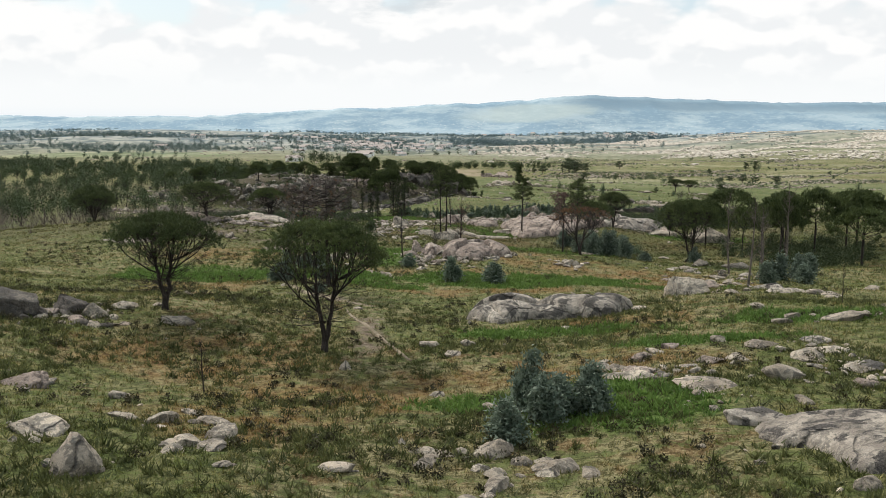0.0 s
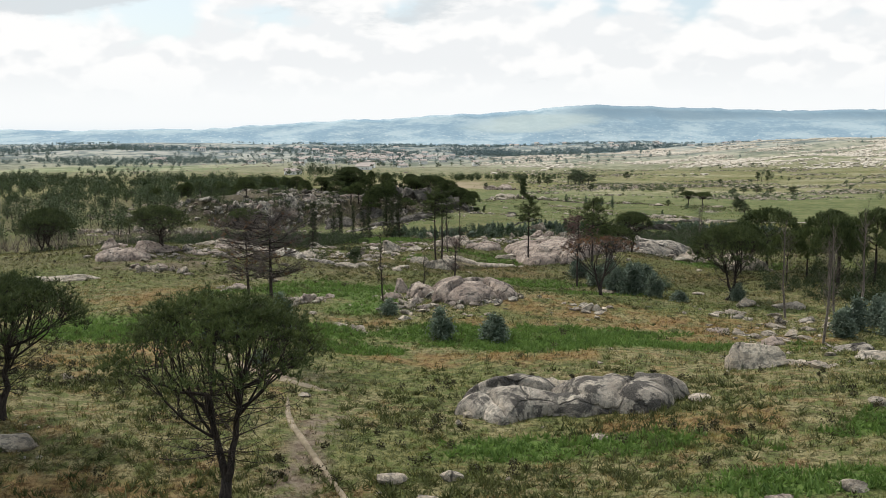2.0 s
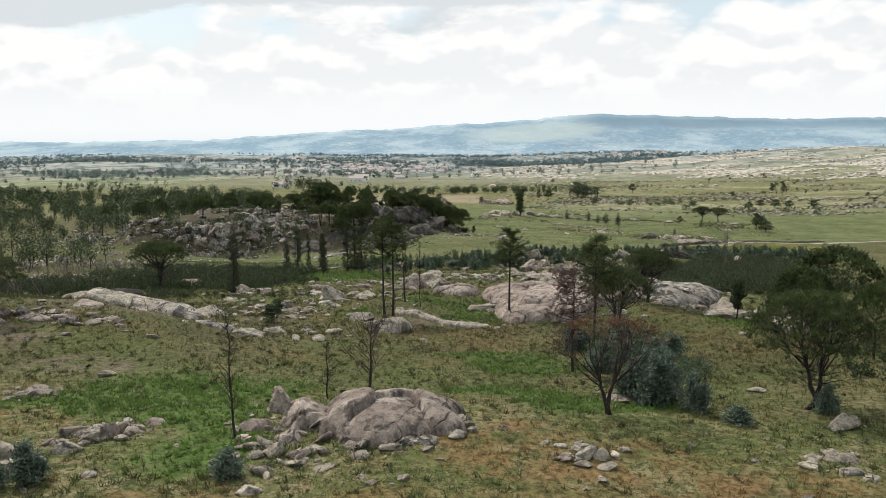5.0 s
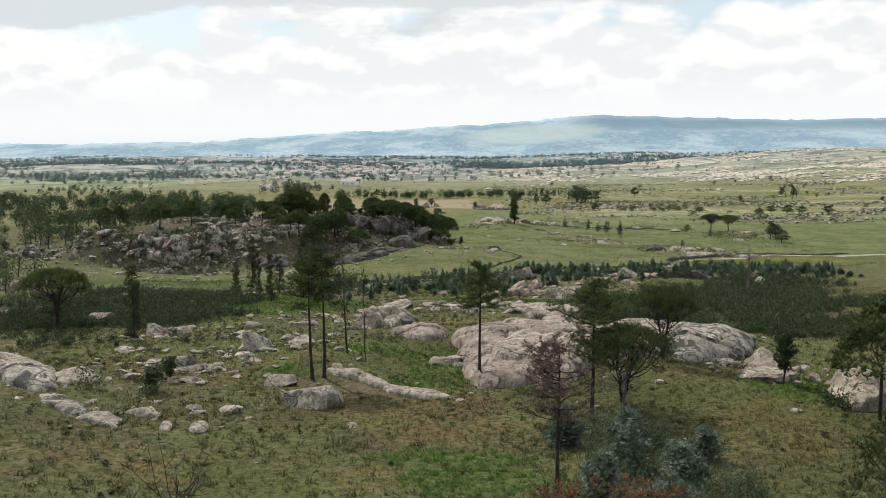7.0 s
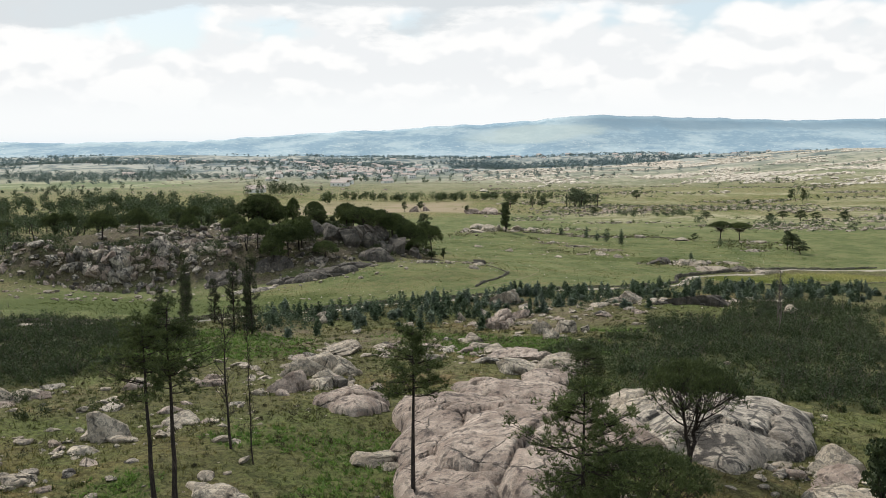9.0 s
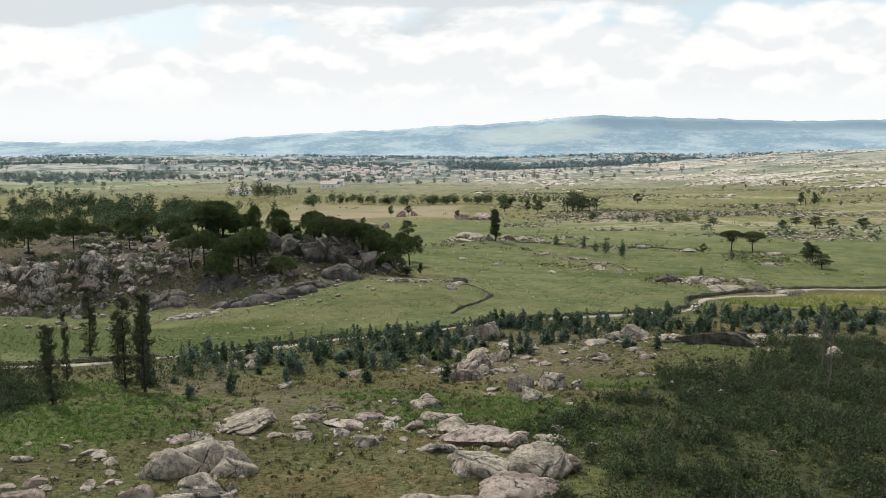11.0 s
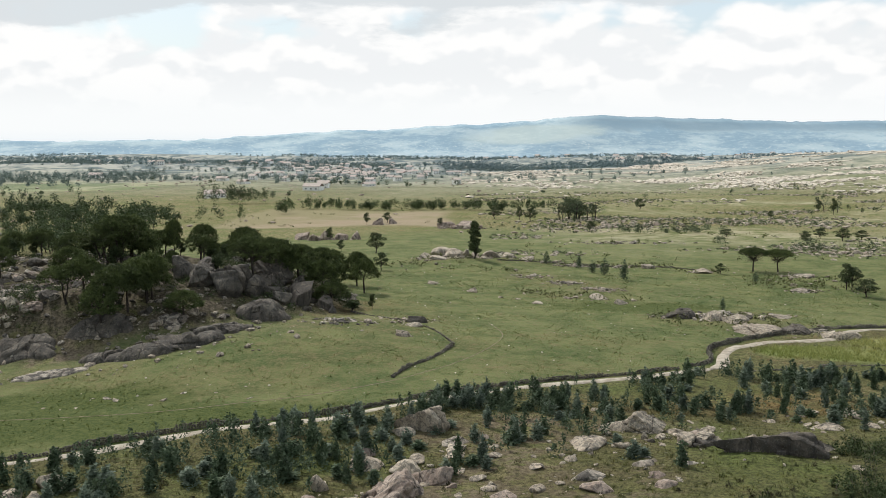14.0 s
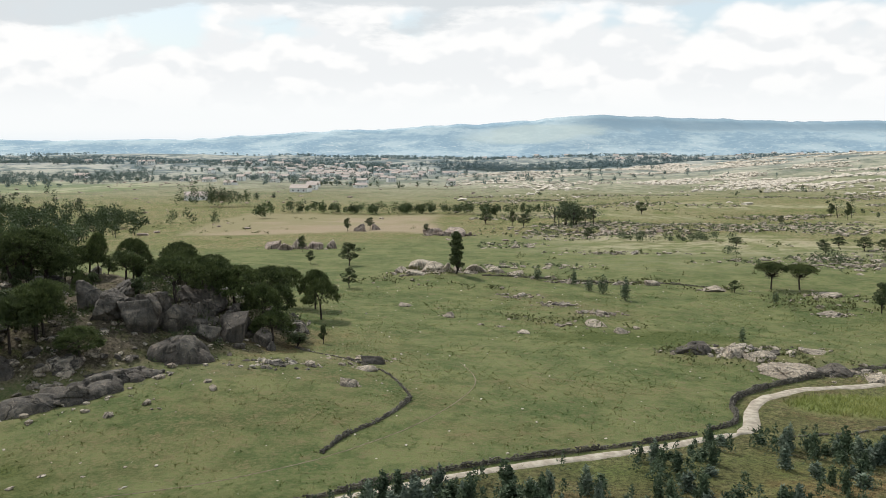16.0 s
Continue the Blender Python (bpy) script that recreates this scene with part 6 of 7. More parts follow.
# trees on the rocky hill
HILL_PINES = [stone_pine(71, 8.0, 7.4, name="hill_pine", label="dark parasol pine among the boulders of the hill", thick=0.2, forked=False, far=True, cap=0.56, dense=2),
              stone_pine(72, 8.6, 8.6, name="hill_pine", label="dark parasol pine among the boulders of the hill", thick=0.24, far=True, cap=0.48, dense=2),
              stone_pine(73, 8.0, 6.6, name="hill_pine", label="dark parasol pine among the boulders of the hill", thick=0.2, forked=False, far=True, cap=0.66, dense=2)]
for x, y, h, w, turn, kind in [(-39.6, 415.6, 0.80, 1.15, 0, 1), (-24.8, 381.9, 0.60, 0.85, 30, 2), (-22.2, 374.5, 0.6, 0.6, 60, 3), (-32.2, 423.4, 1.1, 0.5, 90, 3), (-34.3, 412.5, 0.7, 0.6, 120, 3), 
                               (-23.9, 394.8, 0.5, 0.35, 180, 3), (-21.6, 457.1, 0.75, 0.75, 210, 3), (-10.7, 458.5, 0.8, 0.65, 240, 3), (2.9, 422.2, 0.95, 0.9, 270, 2), (8.4, 401.8, 0.8, 0.7, 300, 3), (9.7, 437.1, 0.95, 0.75, 330, 3)]:
    stand(HILL_PINES[kind - 1], x, y, h * 1.12, w * 1.25, turn, "dark parasol pine among the boulders of the hill")
for x, y, h, w, turn, kind in [(-26.8, 368.9, 0.9, 0.9, 15, 3), (-35.7, 370.6, 0.7, 0.8, 45, 2), (-21.4, 374.6, 0.95, 0.75, 75, 3), (-56.3, 388.1, 0.75, 0.65, 135, 3), (-71.4, 390.0, 0.9, 0.75, 165, 3),
                               (-78.7, 380.8, 0.9, 0.95, 195, 3), (-43.4, 410.1, 0.85, 1.15, 225, 2), (-5.8, 388.2, 0.85, 0.85, 255, 2), (-2.2, 441.7, 0.6, 0.9, 285, 3), (-30.6, 464.4, 0.95, 0.75, 315, 3), (-49.3, 422.2, 0.7, 1.1, 345, 2)]:
    stand(HILL_PINES[kind - 1], x, y, h * 1.12, w * 1.25, turn, "dark parasol pine among the boulders of the hill")
made = 0
while made < 40:
    x, y = hill_rng.uniform(-130, 4), hill_rng.uniform(386, 470)
    if float(meadow(x, y)) > 0.05 or y < 412:
        continue
    stand((HILL_PINES[0], HILL_PINES[2], BUSHY)[made % 3], x, y, hill_rng.uniform(0.7, 1.05), hill_rng.uniform(0.7, 1.05), hill_rng.uniform(0, 360), "dark evergreen tree on the wooded back of the hill")
    made += 1
for x, y, h, w, turn, kind in [(-22.0, 373.4, 0.95, 1.0, 20, 2), (-24.4, 370.1, 0.9, 0.95, 60, 0), (-27.5, 365.5, 0.85, 0.9, 100, 2), (-14.5, 370.6, 0.55, 0.85, 140, 2), (-33, 372, 0.9, 0.9, 10, 0), (-40.1, 409.5, 1.15, 1.3, 220, 1), (-43, 424, 1.2, 1.0, 260, 0),
                               (7.3, 394.1, 0.9, 0.85, 300, 2), (9.6, 391.0, 0.6, 0.9, 340, 2), (12.9, 424, 0.95, 0.9, 15, 2), (3.0, 440, 1.0, 0.9, 45, 0)]:
    stand(HILL_PINES[kind], x, y, h * 1.1, w * 1.1, turn, "dark bushy pine standing among granite blocks")
made = 0
while made < 22:
    x, y = hill_rng.uniform(-46, 8), hill_rng.uniform(388, 432)
    if float(meadow(x, y)) > 0.05:
        continue
    stand((BUSHY, HILL_PINES[2], BUSHY)[made % 3], x, y, hill_rng.uniform(0.6, 1.0), hill_rng.uniform(0.8, 1.3), hill_rng.uniform(0, 360), "dark bushy evergreen crowding the top of the hill")
    made += 1
stand(BUSHY, 13.5, 391.7, 0.5, 1.4, 10)
stand(BUSHY, 17.1, 397.9, 0.7, 0.45, 80)

# meadow trees
PARASOL = stone_pine(6, 6.8, 7.6, dense=1.4, name="meadow_pine", label="wide umbrella pine standing in the meadow", thick=0.22, forked=False)
stand(PARASOL, 123.6, 477.2, 1.0, 1.0, 0)
stand(PARASOL, 130.9, 476.8, 0.95, 1.0, 120)
LONE = round_tree(33, 6.0, 5.0, label="round dark evergreen tree standing in the meadow", stem=0.25)
for x, y, h, w, turn in [(7.4, 521.9, 1.25, 1.3, 0), (112.0, 470.8, 0.55, 0.6, 30), (11.3, 459.3, 0.4, 0.35, 60), (1.2, 662.1, 0.9, 1.0, 90), (-7.7, 647.3, 1.05, 0.75, 120), (-14.6, 565.6, 1.0, 0.65, 150), (57.1, 703.1, 1.15, 1.6, 180),
                         (73.6, 666.0, 1.05, 1.5, 210), (97.1, 621.6, 0.85, 1.1, 240), (94.6, 678.6, 2.0, 2.2, 270), (99.4, 673.3, 1.5, 1.8, 300), (109.6, 695.9, 1.3, 1.2, 330), (146.6, 750.0, 1.2, 1.4, 15), (206.9, 699.3, 0.75, 0.8, 45)]:
    stand(LONE, x, y, h, w, turn)
for x, y, h, w, turn in [(-5.3, 526.0, 0.75, 0.6, 75), (28.3, 641.8, 0.75, 0.7, 105), (185.3, 579.8, 0.75, 1.1, 135), (190.1, 569.6, 0.9, 1.3, 165), (179.0, 580.1, 0.6, 0.9, 195), (138.1, 446.6, 1.2, 1.0, 225), (248.5, 717.5, 1.6, 0.8, 255), (246.7, 734.5, 1.3, 0.9, 285),
                         (70.1, 693.5, 1.3, 0.8, 5), (200, 575, 0.7, 1.3, 35), (212, 570, 0.8, 1.4, 65), (172, 560, 0.6, 1.1, 95), (150, 590, 0.6, 1.2, 125), (139, 437, 0.8, 1.2, 155), (142, 452, 0.9, 1.2, 185), (13.3, 470.6, 0.9, 0.9, 215)]:
    stand(LONE, x, y, h, w, turn)
MEADOW_TALL = round_tree(34, 12.5, 4.8, name="meadow_evergreen", label="tall dark evergreen rising beside meadow rocks", stem=0.1, column=True, count=6500, size=0.22)
stand(MEADOW_TALL, 40.9, 487.0, 1.0)
YOUNG = sapling(41, 5.0, 2.2, SAPLING_LEAF, "young_tree", "young tree with an upright leafy crown in the meadow", 900, 0.13)
for x, y, h, w, turn in [(63.0, 485.8, 0.8, 0.9, 0), (72.0, 479.5, 0.95, 0.95, 50), (74.7, 470.5, 0.75, 0.95, 100), (77.7, 466.8, 1.0, 1.05, 150), (81.5, 457.2, 1.2, 1.15, 200), (94.5, 409.8, 0.6, 0.7, 250), (117.5, 456.8, 0.6, 0.65, 300)]:
    stand(YOUNG, x, y, h, w, turn)

# ---- eucalyptus shrubs of the heath ----
SHRUBS = [sapling(50 + i, 2.6, 2.2, BLUE_LEAF, "eucalyptus_shrub", "bushy young eucalyptus with blue-green leaves", 3000, 0.12) for i in range(3)]
for i, (x, y, h, w) in enumerate([(3.1, 42.4, 0.8, 0.95), (4.9, 47.2, 1.3, 0.9), (6.1, 45.9, 0.85, 1.0), (8.0, 46.1, 1.05, 0.95), (5.2, 44.6, 0.95, 0.85), (1.1, 106.0, 1.15, 0.95), (6.0, 105.3, 1.0, 1.1), (-4.5, 118.1, 0.65, 0.8),
                                  (-18.3, 103.4, 1.3, 1.0), (-18.9, 101.2, 0.75, 0.9), (-13.9, 104.4, 0.8, 1.0), (-15.9, 116.9, 0.95, 0.85), (-18.1, 116.3, 0.9, 0.9), (-12.9, 91.7, 0.4, 0.6), (25.0, 136.6, 1.5, 1.2), (27.6, 134.5, 1.2, 0.9)]):
    stand(SHRUBS[i % 3], x, y, h, w, 67 * i)
for i, (x, y, h, w) in enumerate([(29.9, 131.4, 0.55, 0.9), (39.0, 137.2, 0.9, 0.8), (23.5, 138.5, 1.3, 1.0), (26.5, 139.0, 1.5, 1.0), (27.5, 152, 1.1, 1.1), (30, 158, 1.2, 1.3), (24, 156, 1.2, 1.1), (27, 162, 1.3, 1.2), (33, 164, 1.0, 1.1), (23, 168, 1.2, 1.2),
                                  (28, 168, 1.2, 1.3), (40, 109, 1.0, 1.0), (43, 113, 1.3, 1.2), (47, 117, 1.2, 1.2), (50, 121, 1.1, 1.2), (45, 110, 0.9, 1.0)]):
    stand(SHRUBS[i % 3], x, y, h, w, 67 * i + 20)

# ---- young plantation south of the track ----
PLANTS = [sapling(60 + i, 2.7, 1.35, SAPLING_LEAF if i % 2 else BLUE_LEAF, "eucalyptus_sapling", "young eucalyptus sapling in the plantation below the track", 460, 0.17) for i in range(4)]
plant_rng = np.random.default_rng(9)
made = 0
track_x, track_y = [p[0] for p in TRACK] + [96, 111, 150], [p[1] for p in TRACK] + [351, 356, 366]
while made < 330:
    x = plant_rng.uniform(-14, 120)
    edge = np.interp(x, track_x, track_y)
    deep = 3 + plant_rng.gamma(1.6, 9)
    y = edge - deep
    rows = 0.5 + 0.5 * float(smooth_noise(x, y, 9, 91))
    if deep > 45 or y < 262 or plant_rng.random() > rows * 1.25 or float(patch(x, y, [(29, 287, 7, 8), (40, 268, 8, 6), (12, 262, 16, 10), (66, 303, 8, 5)])) > 0.6:
        continue
    stand(PLANTS[made % 4], x, y, plant_rng.uniform(0.35, 1.2), plant_rng.uniform(0.65, 1.3), plant_rng.uniform(0, 360))["group"] = "plantation saplings"
    made += 1

# ---- plant cover: what nobody could count ----
sow = np.random.default_rng(123)


def scatter(n, x0, x1, y0, y1, keep):
    """About n random places of a rectangle, thinned by keep(x, y) between 0 and 1."""
    x, y = sow.uniform(x0, x1, n), sow.uniform(y0, y1, n)
    ok = sow.random(n) < keep(x, y)
    return np.column_stack([x[ok], y[ok]])


def on_land(p, lift=0.0):
    return np.column_stack([p, land(p[:, 0], p[:, 1]) + lift])


def clump(places, count, length, width, up, flat=1.0, sizes=None):
    """Blade tufts at places, as in blades(), each place with its own size."""
    n = len(places)
    sizes = np.ones(n) if sizes is None else sizes
    c = np.repeat(on_land(places), count, 0)
    k = np.repeat(sizes, count)[:, None]
    d = sow.normal(0, 1, (n * count, 3))
    d[:, 2] = np.abs(d[:, 2]) * flat + up
    d /= np.linalg.norm(d, axis=1)[:, None]
    s = np.cross(d, sow.normal(0, 1, (n * count, 3)))
    s /= np.linalg.norm(s, axis=1)[:, None] + 1e-9
    c[:, :2] += sow.normal(0, 0.11, (n * count, 2)) * k
    k = k * sow.uniform(0.65, 1.25, (n * count, 1))
    v = np.stack([c - s * width * k / 2 - (0, 0, 0.03), c + s * width * k / 2 - (0, 0, 0.03), c + d * length * k], 1).reshape(-1, 3)
    return v, np.arange(3 * n * count).reshape(-1, 3)


def stuff(name, v, f, mat, label, category, covered=False):
    mesh = tri_mesh(name, v, f)
    if covered:
        with_cover(mesh, v[:, 0], v[:, 1])
    return tagged(part(name, mesh, mat), label, category, kind="stuff")


def wild(x, y):
    return (1 - meadow(x, y)) * (0.55 + 0.45 * smooth_noise(x, y, 3.0, 51)) * (1 - 0.7 * patch(x, y, BARE)) * (1 - 0.6 * patch(x, y, BRACKEN))


for x0, x1, y0, y1, n, size in [(-46, 52, 22, 80, 80000, 0.9), (-70, 80, 80, 140, 62000, 1.0), (-95, 95, 140, 215, 58000, 1.15), (-75, 105, 215, 330, 46000, 1.25)]:
    p = scatter(n, x0, x1, y0, y1, wild)
    v, f = clump(p, 4, 0.28, 0.068, 0.9, sizes=size * sow.uniform(0.5, 1.25, len(p)))
    stuff("grass", v, f, GRASS, "tufts of rough dry and green grass on the heath", "grass", True)
p = scatter(60000, -70, 150, 290, 470, lambda x, y: meadow(x, y) * (0.4 + 0.6 * smooth_noise(x, y, 6, 52)))
v, f = clump(p, 4, 0.30, 0.09, 0.4, sizes=sow.uniform(0.6, 1.3, len(p)))
stuff("meadow_grass", v, f, GRASS, "short grazed grass of the valley meadow", "grass", True)
p = scatter(9000, 84, 150, 356, 388, lambda x, y: fields_of(x, y)[:, 1])
v, f = clump(p, 4, 0.85, 0.09, 1.2, 0.5)
stuff("rye", v, f, GRASS, "standing yellow-green rye in a small field", "crop", True)

# bracken, frond by frond
p = np.concatenate([scatter(60000, -44, 48, 30, 115, lambda x, y: patch(x, y, BRACKEN) * 0.95), scatter(60000, -44, 70, 115, 275, lambda x, y: patch(x, y, BRACKEN) * 0.8)])
v, f = clump(p, 6, 0.42, 0.16, 0.45, 0.7, sow.uniform(0.6, 1.2, len(p)))
stuff("bracken", v, f, FERN, "lush green bracken in dense patches", "bracken")

# rounded green tussocks
p = np.concatenate([scatter(26000, -44, 48, 24, 85, lambda x, y: np.clip(0.25 + 0.9 * smooth_noise(x, y, 5, 97), 0, 1) * (1 - 0.7 * patch(x, y, BARE)) * 0.8), scatter(24000, -60, 70, 85, 300, lambda x, y: (1 - meadow(x, y)) * np.clip(0.15 + 0.9 * smooth_noise(x, y, 7, 98), 0, 1) * 0.8)])
v, f = clump(p, 16, 0.34, 0.07, 0.35, 0.9, sow.uniform(0.6, 1.5, len(p)))
stuff("tussocks", v, f, TUSSOCK, "rounded dark green tussocks on tawny grassland", "tussocks")
# taller tussocks and low heath
p = scatter(16000, -60, 70, 22, 330, lambda x, y: (1 - meadow(x, y)) * np.clip(smooth_noise(x, y, 6, 53) + 0.30, 0, 1) * (1 - patch(x, y, BARE)))
v, f = clump(p, 10, 0.42, 0.055, 0.75, 0.8, sow.uniform(0.6, 1.5, len(p)))
stuff("heath", v, f, HEATH, "green tussocks and low heath scattered through the grass", "heath")

# bushes over the rocky hill
p = scatter(7500, -115, 16, 345, 470, lambda x, y: np.clip((1.02 - hill_edge(x, y)) * 6, 0, 1) * np.clip(0.25 + smooth_noise(x, y, 9, 67), 0, 1))
c = np.repeat(on_land(p, 0.5), 40, 0)
c += sow.normal(0, 1, c.shape) * (0.55, 0.55, 0.40)
v, f = blades(c, sow, 1, 0.34, 0.24, 0.3)
stuff("hill_scrub", v, f, DARK_LEAF, "dark evergreen scrub between the boulders of the hill", "scrub")

# loose stones
ROCKY = [(14, 52, 10, 7), (22, 55, 8, 7), (4, 38, 6, 4), (-16, 40, 8, 6), (2, 64, 3, 3), (34, 68, 8, 5), (36, 92, 10, 6), (0, 122, 9, 5), (16, 121, 5, 3), (36, 120, 10, 10), (-18, 119, 5, 4), (-45, 168, 16, 9),
         (-28, 183, 12, 6), (-8, 200, 14, 12), (6, 226, 10, 8), (-20, 215, 10, 10), (-12, 175, 8, 6), (-5, 240, 14, 8), (-40, 170, 10, 6), (40, 300, 12, 8), (48, 196, 9, 8), (10, 250, 14, 8), (28, 246, 10, 6), (36, 268, 6, 6), (30, 292, 8, 9), (56, 308, 12, 6), (24, 205, 9, 12), (85, 318, 10, 7), (-28, 66, 8, 5), (48, 100, 6, 6)]
HILL_FOOT = [(-55, 345, 22, 12), (-80, 352, 20, 14), (-66, 336, 16, 6), (-30, 372, 36, 22), (-70, 395, 40, 30), (0, 372, 12, 9), (20, 378, 8, 5), (-6, 352, 8, 5), (36, 493, 16, 6), (90, 395, 12, 5), (62, 429, 8, 3), (108, 474, 9, 3), (130, 455, 12, 12), (105, 383, 8, 3), (80, 485, 18, 3), (58, 432, 11, 3), (70, 425, 9, 3), (84, 401, 9, 3), (97, 392, 9, 4), (88, 488, 14, 3), (60, 490, 12, 4), (40, 470, 14, 3), (20, 480, 12, 4)]


def stones(places, low, high, mat, label, level=2, flat=0.6, power=3):
    forms = [rock_form(700 + i, level, 8, 0, 0.15) for i in range(8)]
    vs, fs, count = [], [], 0
    z = land(places[:, 0], places[:, 1])
    for (x, y), g in zip(places, z):
        v, f = forms[int(sow.integers(8))]
        size = low + (high - low) * sow.random() ** power
        a, t = size * np.array((sow.uniform(0.8, 1.3), sow.uniform(0.7, 1.1), sow.uniform(0.7, 1.2) * flat)) / 2, sow.uniform(0, 2 * math.pi)
        q = v * a
        q = np.column_stack([q[:, 0] * math.cos(t) - q[:, 1] * math.sin(t), q[:, 0] * math.sin(t) + q[:, 1] * math.cos(t), q[:, 2]])
        vs.append(q + (x, y, g + a[2] * 0.25))
        fs.append(f + count)
        count += len(v)
    stuff("loose_stones", np.concatenate(vs), np.concatenate(fs), mat, label, "stones")


stones(scatter(11000, -50, 95, 28, 330, lambda x, y: patch(x, y, ROCKY) * np.clip(0.5 + 0.9 * smooth_noise(x, y, 4.5, 54), 0, 1) + 0.012 * (1 - meadow(x, y))), 0.3, 2.2, GRANITE, "small loose granite stones half buried in grass", 2, 0.45)
stones(scatter(7000, -115, 150, 335, 500, lambda x, y: patch(x, y, HILL_FOOT) * (0.45 + 0.4 * smooth_noise(x, y, 8, 55))), 0.3, 2.6, GRANITE, "granite rubble over the rocky hill and meadow", 1)
stones(scatter(7000, -112, 16, 338, 460, lambda x, y: np.clip((1.05 - hill_edge(x, y)) * 6, 0, 1) * np.clip(0.35 + smooth_noise(x, y, 13, 65), 0, 1) * 0.5), 0.7, 3.6, MOTTLED, "granite blocks heaped over the rocky hill", 2, 0.7)
ring = []
for x, y, w, d in ROCK_SPOTS:
    for _ in range(int(2 + w * 1.1)):
        a = sow.uniform(0, 2 * math.pi)
        k = sow.uniform(0.55, 1.0)
        ring.append((x + math.cos(a) * w * k, y + math.sin(a) * d * k))
stones(np.array(ring), 0.2, 1.2, GRANITE, "broken granite stones round the foot of boulders", 1)
p = np.array(ring)[sow.random(len(ring)) < 0.8]
c = np.repeat(on_land(p, 0.12), 9, 0)
c += sow.normal(0, 1, c.shape) * (0.28, 0.28, 0.10)
v, f = blades(c, sow, 1, 0.30, 0.10, 0.5)
stuff("rock_foot_scrub", v, f, HEATH, "low scrub and grass growing round the rocks", "scrub")
stones(scatter(900, -20, 140, 320, 480, lambda x, y: meadow(x, y) * 0.5), 0.2, 0.7, PALE_ROCK, "a few pale stones strewn over the meadow", 1)

# dark thickets of saplings


def bushes(places, low, high, wide, count, leaf, mat, name, label, category):
    """Rounded bushes: crowds of small blades that fill a dome over each place."""
    h = sow.uniform(low, high, len(places))
    c = np.repeat(on_land(places), count, 0)
    k = np.repeat(h, count)[:, None]
    q = sow.normal(0, 1, c.shape)
    q *= (sow.random(len(q)) ** 0.4 / np.linalg.norm(q, axis=1))[:, None]
    q[:, 2] = np.abs(q[:, 2])
    lumps = np.repeat(sow.normal(0, 0.22, (len(places), 3)), count, 0) * sow.choice((-1, 0, 1), (len(c), 1))
    c += (q * (wide, wide, 0.95) + np.abs(lumps) * (0, 0, 1) + lumps * (1, 1, 0)) * k
    v, f = blades(c, sow, 1, leaf, leaf * 0.6, 0.3)
    stuff(name, v, f, mat, label, category)


p = scatter(13000, -80, 105, 212, 310, lambda x, y: patch(x, y, THICKET) * np.clip(0.85 + 0.8 * smooth_noise(x, y, 6, 56), 0, 1))
bushes(p, 0.6, 2.0, 0.52, 90, 0.24, THICKET_LEAF, "sapling_thicket", "dense dark thicket of self-sown saplings", "thicket")
under = scatter(2600, 48, 84, 130, 190, lambda x, y: patch(x, y, [(60, 150, 12, 12), (66, 170, 14, 10)]) * np.clip(0.4 + smooth_noise(x, y, 6, 95), 0, 1) * 0.5)
bushes(under, 0.7, 2.8, 0.45, 90, 0.26, DARK_LEAF, "grove_undergrowth", "dark bushes growing under the pine grove", "undergrowth")
clumps = scatter(700, 18, 40, 146, 178, lambda x, y: patch(x, y, [(28, 162, 4, 9), (31, 156, 5, 5)]) * 0.6)
bushes(clumps, 0.9, 2.6, 0.42, 150, 0.17, SAPLING_LEAF, "shrub_thicket", "tangle of young eucalyptus and dead twigs below the pines", "thicket")
ledge = scatter(2200, 20, 150, 385, 660, lambda x, y: patch(x, y, [(38, 489, 12, 5), (80, 485, 22, 3), (90, 398, 12, 3), (105, 562, 24, 6), (120, 640, 40, 8), (170, 522, 20, 6)]) * 0.35)
bushes(ledge, 0.4, 1.8, 0.55, 60, 0.30, HEATH, "ledge_scrub", "low bushes growing along meadow ledges", "scrub")
low = scatter(1500, -75, -14, 180, 262, lambda x, y: np.clip(0.1 + 0.9 * smooth_noise(x, y, 9, 96), 0, 1) * 0.8)
bushes(low, 0.5, 1.7, 0.5, 100, 0.22, DARK_LEAF, "slope_scrub", "dark evergreen scrub on the rocky western slope", "scrub")
p = np.concatenate([p, p + sow.normal(0, 0.8, p.shape)])
pick = p[sow.random(len(p)) < 0.5]
v, f = clump(pick, 4, 2.4, 0.035, 1.6, 0.4, sow.uniform(0.5, 1.3, len(pick)))
stuff("dead_brush", v, f, TWIG, "bare grey dead stems standing in the thicket", "brush")
# saplings of the plantation past those that stand singly
p = scatter(4000, -16, 110, 262, 358, lambda x, y: (np.interp(x, track_x, track_y) - y > 3) * np.clip(1.3 - (np.interp(x, track_x, track_y) - y) / 26, 0, 1) * np.clip(0.5 + 0.9 * smooth_noise(x, y, 8, 92), 0, 1) * (1 - patch(x, y, [(29, 290, 7, 8)])))
u = sow.random((len(p), 60)) ** 0.8
c = np.repeat(on_land(p), 60, 0)
k = np.repeat(sow.uniform(1.0, 3.0, len(p)), 60)
wide = 0.42 * (1.15 - u.ravel()) * np.sqrt(k / 2)
c += np.column_stack([sow.normal(0, 1, len(c)) * wide, sow.normal(0, 1, len(c)) * wide, u.ravel() * k])
v, f = blades(c, sow, 1, 0.34, 0.20, 0.2)
stuff("sapling_rows", v, f, SAPLING_LEAF, "dense young eucalyptus plantation beside the track", "plantation")
